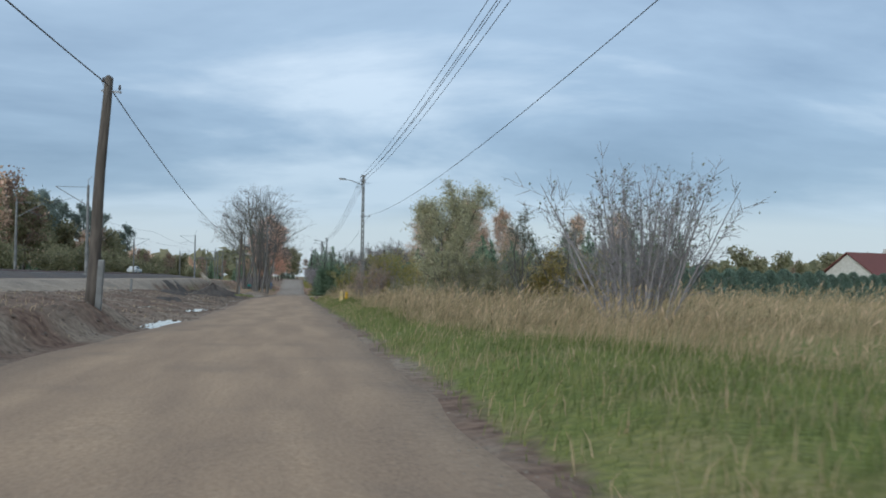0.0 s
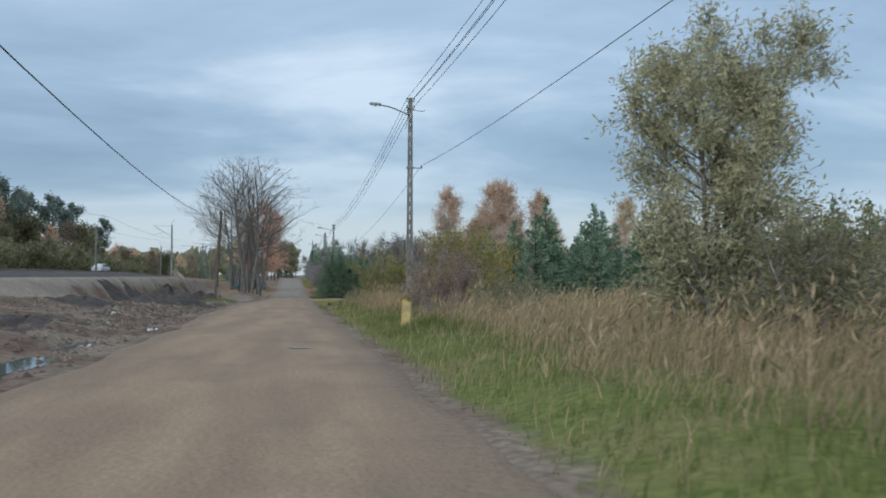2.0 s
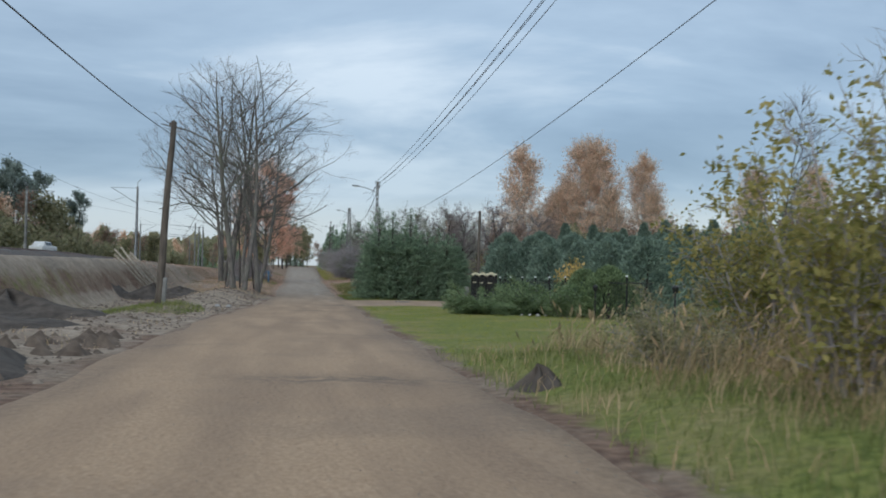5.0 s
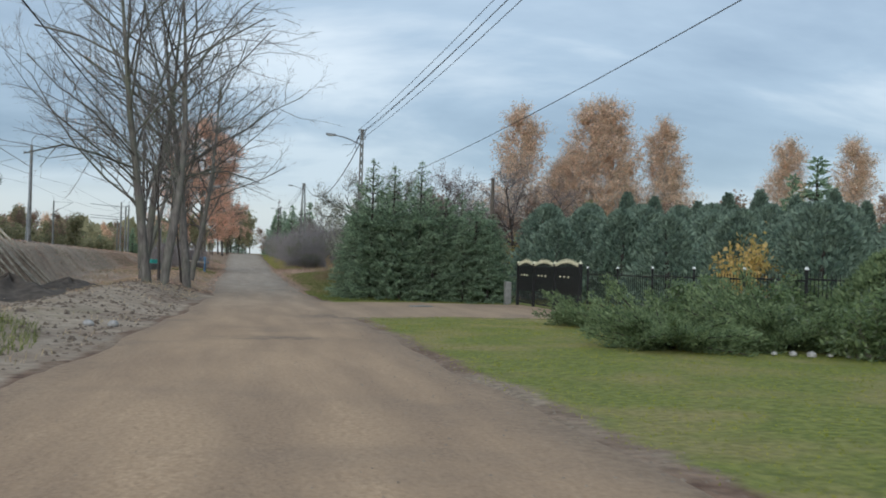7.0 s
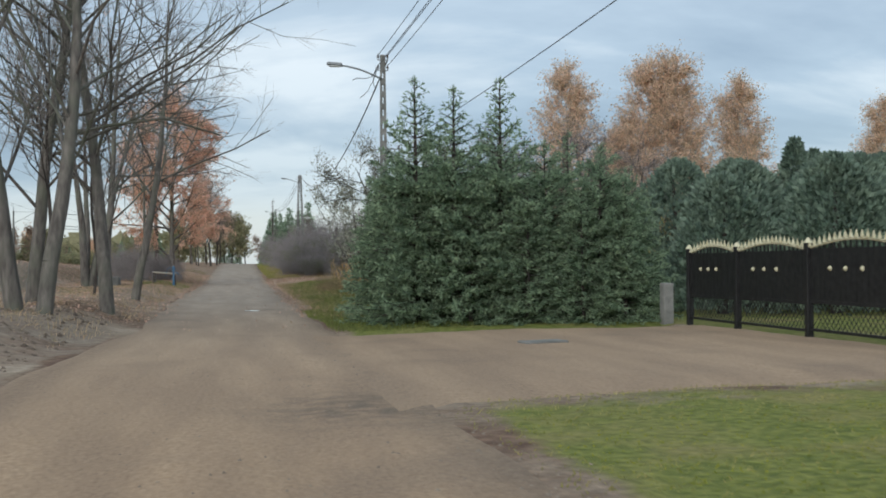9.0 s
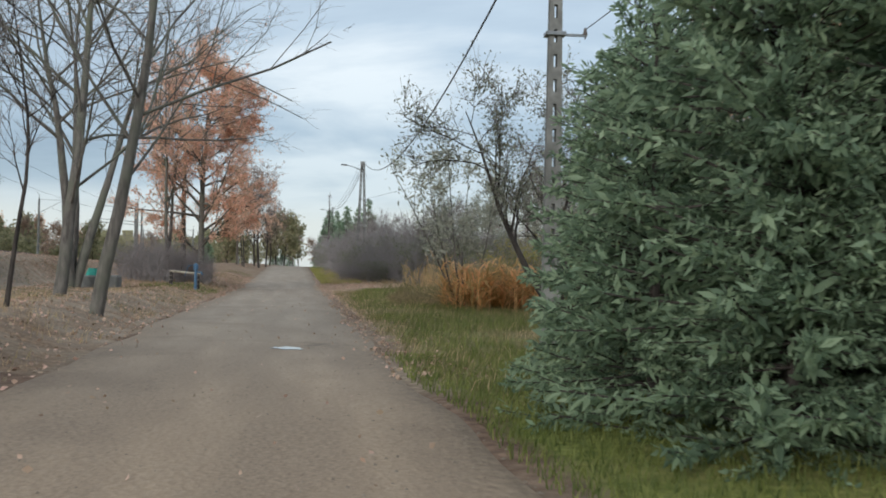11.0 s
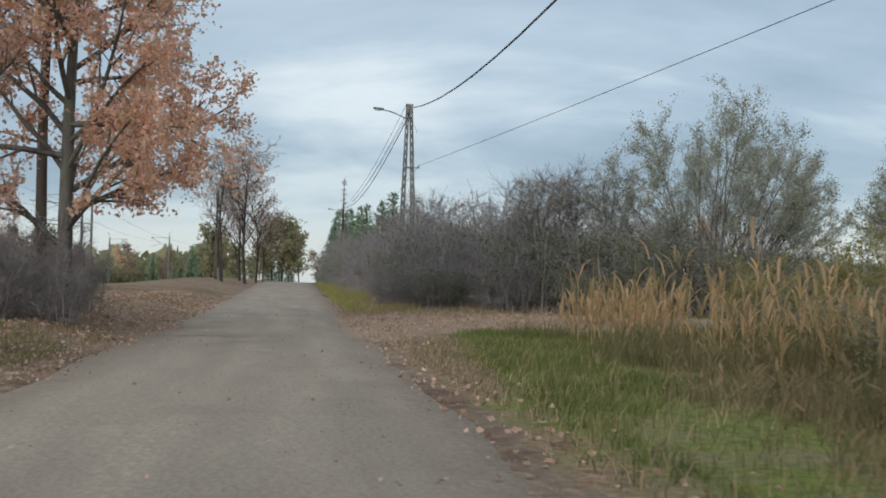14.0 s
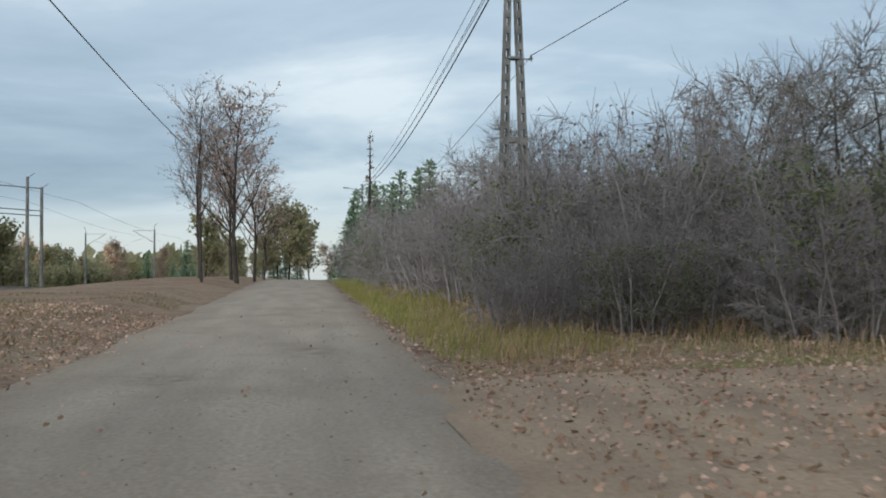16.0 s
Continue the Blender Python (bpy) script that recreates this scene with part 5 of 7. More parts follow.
far_orange = put(broadleaf("far_birch", "autumn birch with faded orange leaves beyond the railway", "tree", 112, M_birchbark, M_orange, 1700, 0.55, sides=3, bends=(3, 2, 1), leaf_aspect=0.7, droop=0.6, group="trees beyond the railway", height=12.0, radius=0.15, clear=0.15, mains=16, reach=0.22, subs=4, twigs=2, angle=45, up=0.05, twig_len=0.8, twig_r=0.015), -46.0, 120.0)
far_olive = put(broadleaf("far_tree", "olive-leaved tree beyond the railway", "tree", 113, M_darkbark, M_olive, 1300, 0.64, sides=3, bends=(3, 2, 1), leaf_aspect=0.7, group="trees beyond the railway", height=11.0, radius=0.15, clear=0.12, mains=16, reach=0.28, subs=4, twigs=2, angle=50, up=0.06, twig_len=0.8, twig_r=0.015), -44.0, 130.0)
far_bare = put(broadleaf("far_tree", "thin-leaved brownish tree beyond the railway", "tree", 114, M_twig, M_reddish, 1300, 0.42, sides=3, bends=(3, 2, 1), leaf_aspect=0.6, group="trees beyond the railway", height=11.5, radius=0.14, clear=0.15, mains=16, reach=0.28, subs=5, twigs=3, angle=45, up=0.1, twig_len=0.8, twig_r=0.015), -48.0, 140.0)
rs = random.Random(5)
for k in range(84):
    y = 60 + k * 4.9 + rs.uniform(-2, 2)
    x = -41 - rs.uniform(0, 16) - 0.02 * y
    src = rs.choice((far_orange, far_olive, far_bare, far_bare, far_olive, far_spruce))
    f = rs.uniform(0.6, 0.95) * (1.3 if y < 190 else 1.0)
    again(src, x, y, rs.uniform(0, 360), f * (1.7 if src is far_spruce else 1.0), label="dark spruce in the tree line beyond the railway" if src is far_spruce else "")
for k in range(26):
    y = 165 + k * 5.5 + rs.uniform(-3, 3)
    again((far_bare, far_olive, far_orange, pine)[k % 4], -45 - 0.16 * (y - 165) - rs.uniform(0, 9), y, rs.uniform(0, 360), rs.uniform(1.15, 1.45) * (0.72 if k % 4 == 3 else 1), label="tall mixed tree beyond the railway")
for k in range(12):
    again((far_olive, far_bare)[k % 2], -47 - 2.0 * k + rs.uniform(-2, 2), 252 + rs.uniform(-6, 46), 40 * k, rs.uniform(1.0, 1.25), label="brownish tree among tall pines")
far_bush = put(broadleaf("far_bush", "brown and olive brush along the railway", "bush", 115, M_twig, M_olive, 650, 0.5, sides=3, bends=(2, 1, 1), leaf_aspect=0.7, group="brush beyond the railway", height=4.4, radius=0.07, clear=0.08, mains=15, reach=0.42, subs=4, twigs=2, angle=55, up=0.05, stems=4, spread_stems=0.5, twig_len=0.5, twig_r=0.012), -38.0, 62.0)
for k in range(64):
    y = 66 + k * 5.6 + rs.uniform(-2, 2)
    again(far_bush, -36.5 - rs.uniform(0, 5), y, rs.uniform(0, 360), rs.uniform(0.7, 1.25))
# trees and thickets that close the far end and the right-hand distance
for k in range(46):
    y = 300 + rs.uniform(0, 160)
    x = (6 + rs.uniform(0, 90)) if k % 2 else rs.uniform(-50, -9)
    src = rs.choice((far_olive, far_bare, far_olive, far_spruce, far_orange, pine if k % 2 else far_bare))
    f = rs.uniform(0.55, 0.95) * (0.7 if src is pine else 1)
    again(src, x, y, rs.uniform(0, 360), f * (1.8 if src is far_spruce else 1.0), label="distant spruce behind the crest" if src is far_spruce else "distant tree behind the crest of the road")
for k in range(60):
    a = k / 60
    x = 48 + 62 * abs(math.sin(k * 1.3)) + 26 * a
    y = 92 + 190 * a + rs.uniform(-8, 8)
    src = rs.choice((far_olive, far_bare, far_olive, far_spruce, far_bare))
    f = rs.uniform(0.45, 0.8)
    if y < 178 and (x > 62 or x > 0.34 * y):
        continue
    again(src, x, y, rs.uniform(0, 360), f * (1.7 if src is far_spruce else 1.0), label="distant tree behind the field and gardens")
for k in range(26):
    x, y = 15 + rs.uniform(0, 30), 158 + rs.uniform(0, 32)
    src = rs.choice((far_bare, far_olive, far_bare))
    again(src, x, y, rs.uniform(0, 360), rs.uniform(0.42, 0.62), label="tangled tree behind the garden hedge")


def distant_woods():
    """Leaf clumps of woods on the horizon, all round."""
    rng = np.random.default_rng(7)
    n = 42000
    a = np.pi / 2 + rng.uniform(0.06, 2 * np.pi - 0.09, n)
    r = rng.uniform(480, 640, n)
    hmax = 11 + 4 * np.sin(a * 9) + 3 * np.sin(a * 23 + 1) + 2.5 * np.sin(a * 61 + 2)
    x, y = r * np.cos(a), 150 + r * np.sin(a)
    z = -1.5 + hmax * rng.uniform(0, 1, n) ** 0.8
    me = leaf_mesh("distant_woods", np.stack([x, y, z], 1), 6.0, rng, 0.9)
    me.materials.append(M_olive)
    return tagged(new("distant_woods", me), "hazy mixed woods along the horizon", "woods", kind="stuff")


distant_woods()


for k, (x, y, s) in enumerate(((9.8, 52.5, 0.9), (12.2, 54.0, 1.0), (14.4, 52.0, 1.0), (17.5, 57.0, 1.0), (15.8, 62.0, 0.9), (11.0, 58.5, 0.7), (12.8, 68.0, 0.36), (8.6, 53.5, 0.9), (10.6, 55.5, 0.8), (13.2, 52.8, 1.0), (16.2, 54.0, 1.0), (19.0, 55.0, 0.9))):
    again((olive, yellowish, reddish)[k % 3], x, y, 57 * k, s, label="tangled autumn brush in the overgrown field")

# ---- houses and car ----
def house(x, y, turn, w, d, eave, ridge, wall_mat, label):
    t = thing("house", label, "house")
    t.matrix_basis = pose(x, y, float(land(x, y)), 0, 0, turn)
    part("wall", box_bm(w, d, eave + 0.3, (0, 0, eave / 2 - 0.15)), wall_mat, t)
    bm = bmesh.new()
    for s in (-1, 1):
        v = [bm.verts.new(c) for c in ((-w / 2 - .5, s * (d / 2 + .6), eave - .25), (w / 2 + .5, s * (d / 2 + .6), eave - .25), (w / 2 + .5, 0, ridge), (-w / 2 - .5, 0, ridge))]
        u = [bm.verts.new((q.co.x, q.co.y, q.co.z + 0.18)) for q in v]
        bm.faces.new(v); bm.faces.new(u)
        for i in range(4):
            bm.faces.new((v[i], v[(i + 1) % 4], u[(i + 1) % 4], u[i]))
    bmesh.ops.recalc_face_normals(bm, faces=bm.faces)
    roof = part("roof", bm, M_rooftile, t)
    part("chimney", box_bm(0.6, 0.6, 1.5, (w * 0.2, 0.4, ridge + 0.2), 0.03), M_wall, roof)
    for s in (-1, 1):
        bm = bmesh.new()
        v = [bm.verts.new(c) for c in ((s * w / 2, -d / 2, eave), (s * w / 2, d / 2, eave), (s * w / 2, 0, ridge - 0.1))]
        u = [bm.verts.new((q.co.x - s * 0.2, q.co.y, q.co.z)) for q in v]
        bm.faces.new(v); bm.faces.new(u)
        for i in range(3):
            bm.faces.new((v[i], v[(i + 1) % 3], u[(i + 1) % 3], u[i]))
        bmesh.ops.recalc_face_normals(bm, faces=bm.faces)
        part("gable", bm, wall_mat, t)
    for s in (-1, 1):
        for k in range(3):
            p = (-w * 0.3 + k * w * 0.3, s * (d / 2 + 0.01), eave * 0.55)
            win = part("window", box_bm(1.2, 0.08, 1.2, p), M_white, t)
            part("pane", box_bm(1.0, 0.1, 1.0, p), M_glass, win)
    return t


house(94, 152, 24, 15, 11, 3.6, 7.7, M_wall, "low house with a dark red tiled roof behind a hedge")
house(-63, 332, 80, 11, 8, 3.6, 6.8, M_white, "pale house among trees beyond the railway")
for k in range(21):
    again(gh, 26.5 + 1.75 * k, 69.5 + 1.2 * k, 50 * k, 0.53 + 0.03 * (k % 3), label="dark green bush of a long garden hedge")
for k, (x, y, f) in enumerate(((59.0, 128.0, 0.62), (63.0, 131.0, 0.5), (54.0, 126.0, 0.45))):
    again(far_olive, x, y, 80 * k, f, label="rounded dark tree behind a long hedge")


def parked_car(x, y, turn):
    t = thing("car", "small white car parked beyond the railway", "car")
    t.matrix_basis = pose(x, y, float(land(x, y)) + 0.0, 0, 0, turn)
    bm = box_bm(4.0, 1.65, 0.62, (0, 0, 0.62), 0.12)
    part("body", bm, M_white, t)
    bm = box_bm(2.3, 1.5, 0.55, (-0.2, 0, 1.15), 0.1)
    for v in bm.verts:
        if v.co.z > 1.2:
            v.co.x = -0.2 + (v.co.x + 0.2) * 0.72; v.co.y *= 0.85
    cab = part("cabin", bm, M_white, t)
    for s in (-1, 1):
        part("side_window", box_bm(1.5, 0.05, 0.33, (-0.2, s * 0.715, 1.15), 0.02, rot=Matrix.Rotation(s * 0.22, 4, "X")), M_glass, cab)
        for k in (-1, 1):
            w = part("wheel", cyl_bm(0.31, 0.31, 0.2, (k * 1.25, s * 0.74 - 0.1, 0.31), 16, rot=Matrix()), M_rubber, t)
            w.data.transform(Matrix.Translation((k * 1.25, s * 0.74, 0.31)) @ Matrix.Rotation(radians(90), 4, "X") @ Matrix.Translation((-k * 1.25, -s * 0.74, -0.41)))
            part("rim", cyl_bm(0.18, 0.16, 0.03, (0, 0, 0), 10, rot=Matrix()), M_steel, w).matrix_basis = pose(k * 1.25, s * 0.86, 0.31, 90, 0, 0)
        part("headlight", box_bm(0.05, 0.3, 0.14, (2.0, s * 0.55, 0.72), 0.01), M_white, t)
    part("windscreen", box_bm(0.05, 1.25, 0.4, (0.78, 0, 1.15), 0.01, rot=Matrix.Rotation(-0.6, 4, "Y")), M_glass, cab)
    return t


parked_car(-29.6, 197.0, 80)


M_clod = material("brown_mud_clod", [(0.085, 0.062, 0.046), (0.19, 0.145, 0.11)], 5, 0.95, 0.5, 30)
M_sandstone = material("sandy_pebble", [(0.16, 0.125, 0.095), (0.32, 0.26, 0.2)], 6, 0.9, 0.3, 30)


# ---- muddy verge: heaps, puddles, rubble ----
def heap(x, y, rx, ry_, h, seed, label, mat=None):
    rng = np.random.default_rng(seed)
    a = np.linspace(0, 2 * np.pi, 49)[:-1]
    r = np.linspace(0, 1.15, 18)
    A, Rr = np.meshgrid(a, r)
    edge = 1 + 0.12 * np.sin(A * 3 + seed) + 0.08 * np.sin(A * 7 + 2 * seed)
    X, Y = x + np.cos(A) * Rr * rx * edge, y + np.sin(A) * Rr * ry_ * edge
    prof = np.clip(1 - Rr / 1.05, 0, 1) ** 0.9
    Z = land(X, Y) - 0.12 + h * prof * (1 + 0.18 * np.sin(A * 4 + Rr * 7)) + 0.05 * lumps(X * 2, Y * 2, 1.5) * (Rr < 1.05)
    V = np.stack([X, Y, Z], -1).reshape(-1, 3) - [x, y, 0]
    i = np.arange(18 * 48).reshape(18, 48)
    j = np.roll(i, -1, 1)
    Q = np.stack([i[:-1], j[:-1], j[1:], i[1:]], -1).reshape(-1, 4)
    me = mesh_np("mound", V, Q, smooth=True)
    me.materials.append(mat or M_soil)
    ob = tagged(new("mound", me), label, "soil heap", "soil heaps")
    ob.location = (x, y, 0)
    return ob


heap(-9.4, 100.5, 3.4, 3.2, 0.95, 1, "long heap of dark dug soil beside the road")
heap(-6.9, 90.6, 2.5, 3.8, 1.1, 8, "dark conical heap of dug soil beside the road")
heap(-9.4, 108.5, 3.0, 3.2, 1.0, 2, "low mound of dug soil below the sandy bank")
heap(-9.2, 138.0, 2.2, 3.0, 0.9, 3, "heap of brown soil near the bare trees")
heap(-9.0, 150.0, 2.0, 3.2, 0.6, 4, "flattened mound of soil and roots")
heap(-8.6, 76.0, 1.6, 4.2, 0.4, 5, "low ridge of dark soil along the dug verge")
heap(-7.0, 60.0, 1.6, 5.0, 0.2, 6, "low spread of churned dark soil")
heap(2.05, 88.6, 0.45, 0.5, 0.32, 7, "small clump of dark soil at the road edge")


def puddle(x, y, rx, ry_, seed, up=0.0):
    a = np.linspace(0, 2 * np.pi, 41)[:-1]
    e = 1 + 0.22 * np.sin(2 * a + seed) + 0.16 * np.sin(5 * a + 2 * seed)
    X, Y = np.cos(a) * rx * e, np.sin(a) * ry_ * e
    z = up
    V = np.concatenate([[[0, 0, 0]], np.stack([X, Y, np.zeros(40)], 1)])
    me = mesh_np("puddle", V, tris=[(0, 1 + k, 1 + (k + 1) % 40) for k in range(40)])
    me.materials.append(M_water)
    ob = tagged(new("puddle", me), "shallow grey puddle reflecting the sky in mud", "puddle", "puddles")
    ob.location = (x, y, z)
    return ob


for k, (x, y, rx, r2) in enumerate(HOLLOWS):
    puddle(x, y, rx * 0.88, r2 * 0.88, k, LEVELS[k] - 0.006)


def lump_field(name, label, category, xy, lo, hi, mat, seed):
    """Many small angular lumps lying on the ground."""
    rng = np.random.default_rng(seed)
    n = len(xy)
    base = np.array([[1, 0, 0], [0.3, 0.95, 0], [-0.8, 0.6, 0], [-0.8, -0.6, 0], [0.3, -0.95, 0], [0.15, 0.1, 0.75]])
    s = rng.uniform(lo, hi, n) * rng.uniform(0.4, 1, n)
    a = rng.uniform(0, 6.28, n)
    jit = 1 + rng.uniform(-0.3, 0.3, (n, 6, 1))
    v = base[None] * jit * s[:, None, None]
    X = v[..., 0] * np.cos(a)[:, None] - v[..., 1] * np.sin(a)[:, None] + xy[:, :1]
    Y = v[..., 0] * np.sin(a)[:, None] + v[..., 1] * np.cos(a)[:, None] + xy[:, 1:]
    Z = v[..., 2] + surf(xy[:, 0], xy[:, 1])[:, None] - 0.15 * s[:, None]
    V = np.stack([X, Y, Z], -1).reshape(-1, 3)
    i = (np.arange(n) * 6)[:, None]
    T = np.concatenate([np.concatenate([i + k, i + (k + 1) % 5, i + 5], 1) for k in range(5)])
    me = mesh_np(name, V, tris=T)
    me.materials.append(mat)
    return tagged(new(name, me), label, category, kind="stuff")


left_mud = lambda x, y, r: (x < edge_l(y) - 0.25)
lump_field("mud_clods", "scattered dark mud clods on the dug verge", "clods", scatter(1, 12000, -10.5, -3, 5, 150, left_mud), 0.03, 0.11, M_clod, 1)
lump_field("mud_clods", "large broken clods of dug earth", "clods", scatter(5, 420, -10.0, -4.2, 56, 98, left_mud), 0.10, 0.34, M_clod, 5)
lump_field("rubble", "pale broken rubble lying in the mud", "rubble", scatter(6, 170, -7.2, -3.7, 72, 86, left_mud), 0.07, 0.22, M_sandstone, 6)
lump_field("verge_stones", "scattered pale stones and rubble on the muddy verge", "stones", scatter(2, 900, -9, -2.3, 5, 160, left_mud), 0.025, 0.09, M_sandstone, 2)
lump_field("edge_gravel", "loose gravel along the road edges", "gravel", np.concatenate([np.stack([edge_r(y) + np.random.default_rng(3).normal(0.05, 0.2, len(y)), y], 1) for y in (np.random.default_rng(4).uniform(5, 230, 4200),)]), 0.008, 0.03, M_sandstone, 3)
for k, (x, y) in enumerate(((-4.25, 121.8), (-3.8, 122.2))):
    bm = bmesh.new()
    bmesh.ops.create_icosphere(bm, subdivisions=2, radius=0.12)
    for v in bm.verts:
        v.co *= 1 + 0.3 * noise.noise(v.co * 6 + Vector((k * 5, 0, 0)))
        v.co.z *= 0.65
    me = bpy.data.meshes.new("stone")
    bm.to_mesh(me); bm.free()
    me.materials.append(M_stone)
    ob = tagged(new("stone", me), "pale rounded stone lying on the verge", "stone", "pale stones")
    ob.location = (x, y, float(land(x, y)) + 0.06)


def flat_patch(name, label, x, y, rx, ry_, mat, seed, up=0.012):
    a = np.linspace(0, 2 * np.pi, 33)[:-1]
    e = 1 + 0.18 * np.sin(3 * a + seed) + 0.14 * np.sin(7 * a + 2 * seed)
    X, Y = x + np.cos(a) * rx * e, y + np.sin(a) * ry_ * e
    u = (X - edge_l(Y)) / (edge_r(Y) - edge_l(Y))
    Z = road_z(Y) + 0.035 * (1 - (2 * u - 1) ** 2) - 0.03 * (np.exp(-((X - 0.65) / 0.3) ** 2) + np.exp(-((X + 0.85) / 0.3) ** 2)) * (0.6 + 0.4 * np.sin(Y * 0.31)) + 0.008 * lumps(X * 2, Y * 1.2, 1.5)
    V = np.concatenate([[[x, y, Z.mean() + up]], np.stack([X, Y, Z + up], 1)])
    me = mesh_np(name, V, tris=[(0, 1 + k, 1 + (k + 1) % 32) for k in range(32)])
    me.materials.append(mat)
    return tagged(new(name, me), label, "road patch", "road patches")


flat_patch("road_patch", "pale worn patch in the gravel road", 0.1, 52.3, 0.24, 0.20, M_stone, 1)
flat_patch("road_patch", "thin film of water beside a pothole", 0.6, 153.0, 0.26, 0.28, M_water, 4)
slab = tagged(new("concrete_slab"), "flat pale concrete slab lying in the driveway", "slab")
slab.matrix_basis = pose(5.3, 135.6, float(land(5.3, 135.6)) + 0.135, 0, 0, 12)
part("plate", box_bm(0.8, 0.42, 0.06, (0, 0, 0), 0.02), M_concrete, slab)
# driveway to the gate and the leaf-strewn side track
for nm, lab, x0, x1, y0, y1, cov in (("driveway", "sandy gravel driveway leading to the gate", 1.6, 10.2, 128.7, 140.9, (0.15, 0.2)), ("side_track", "leaf-strewn earth track branching off the road", 1.9, 29.0, 196.8, 207.0, (0.25, 0.25))):
    ux, uy = np.linspace(0, 1, 40), np.linspace(0, 1, 26)
    UX, UY = np.meshgrid(ux, uy)
    X = x0 + (x1 - x0) * UX
    flare = 2.2 * np.exp(-(X - x0) / 1.6) if nm == "driveway" else 6.0 * np.exp(-(X - x0) / 1.5)
    Y = y0 + (y1 - y0) * UY + (UY - 0.5) * 2 * (0.3 * np.sin(X * 1.3) + flare * (UY < 0.5))
    if nm == "side_track":
        Y = track_y(X) + (y1 - track_y(X)) * UY + 0.25 * np.sin(X * 1.3) * (1 - UY)
    inner = np.minimum(np.minimum(UY, 1 - UY) * 9, 1)
    Z = road_z(Y) + np.where(nm == "driveway", 0.06, 0.08) * sstep(0, 3, X - x0) - 0.14 * (1 - inner) + 0.012 * lumps(X, Y, 1.4) + 0.012
    me = grid_mesh(nm, X, Y, Z)
    cover(me, np.stack([np.full(X.size, cov[0]), np.full(X.size, cov[1]), np.zeros(X.size)], 1))
    me.materials.append(M_road)
    tagged(new(nm, me), lab, nm.replace("_", " "), kind="structure")

# poles and planks dumped on the bank
rp_ = random.Random(9)
for k in range(7):
    t = tagged(new("dumped_pole"), "pale bare timber pole lying on the bank", "timber", "dumped timber")
    x, y = -11.4 - rp_.uniform(-0.2, 0.3), 146 + k * 1.3 + rp_.uniform(-0.4, 0.4)
    slope = math.degrees(math.atan2(float(land(x - 1.0, y)) - float(land(x + 1.0, y)), 2.0))
    t.matrix_basis = pose(x, y, float(land(x, y)) + 0.10 + 0.05 * (k % 3), 0, slope + rp_.uniform(-3, 3), rp_.uniform(-22, 22))
    part("timber", tube_mesh("timber", [([(-2.0 - rp_.random(), 0, 0, 2.0 + rp_.random(), 0, 0, 0.07, 0.055)], 8)]), M_palewood, t)
stub = thing("marker_post", "short pale concrete marker post in mud", "post")
stub.matrix_basis = pose(-9.5, 62.0, float(land(-9.5, 62.0)), 2, 3, 0)
part("shaft", box_bm(0.14, 0.14, 0.9, (0, 0, 0.35), 0.015), M_concrete, stub)

# ---- yellow pipeline markers and stakes ----
mk = thing("pipeline_marker", "bright yellow plastic pipeline marker with black print", "marker post", "pipeline markers")
mk.matrix_basis = pose(3.24, 61.5, float(land(3.24, 61.5)), 0, 1.5, 24) @ Matrix.Diagonal((1, 1, 0.77, 1))
bm = box_bm(0.21, 0.06, 0.95, (0, 0, 0.22), 0.025)
part("post", bm, M_yellowpaint, mk)
part("cap_plate", box_bm(0.15, 0.05, 0.36, (0, 0, 0.86), 0.012), M_yellowpaint, mk)
for k, (z, w, h) in enumerate(((0.95, 0.11, 0.02), (0.90, 0.08, 0.015), (0.84, 0.11, 0.03), (0.70, 0.06, 0.03), (0.5, 0.08, 0.10), (0.33, 0.05, 0.06), (0.2, 0.07, 0.02))):
    part("print_bar", box_bm(w, 0.012, h, (0.01, -0.028 if z > 0.7 else -0.033, z)), M_blackmark, mk)
mk2 = thing("pipeline_marker", "faded wide yellow marker post with stained face", "marker post", "pipeline markers")
mk2.matrix_basis = pose(2.68, 56.2, float(land(2.68, 56.2)), 0, 3, -12) @ Matrix.Diagonal((0.76, 1, 0.9, 1))
bm = box_bm(0.34, 0.07, 0.96, (0, 0, 0.25), 0.03)
for v in bm.verts:
    v.co.x *= 1 - 0.22 * max(0, (v.co.z - 0.66) / 0.07) if v.co.z > 0.66 else 1
part("plate", bm, M_fadedyellow, mk2)
for k in range(5):
    part("print_bar", box_bm(0.05 + 0.03 * (k % 2), 0.012, 0.05, (-0.06 + 0.05 * (k % 3), -0.038, 0.25 + 0.1 * k)), M_palewood, mk2)
for x, y, h, ln in ((6.83, 67.7, 1.6, -7), (7.3, 60.5, 1.2, -28), (3.75, 61.6, 0.75, -46), (4.5, 59.6, 0.95, 30), (6.1, 59.5, 0.9, 32)):
    st = thing("wooden_stake", "thin weathered wooden stake in tall grass", "stake", "wooden stakes")
    st.matrix_basis = pose(x, y, float(land(x, y)), 0, ln, 0)
    part("shaft", tube_mesh("shaft", [([(0, 0, -0.3, 0, 0, h, 0.035 if abs(ln) < 10 else 0.018, 0.03 if abs(ln) < 10 else 0.01)], 7)]), M_palewood, st)


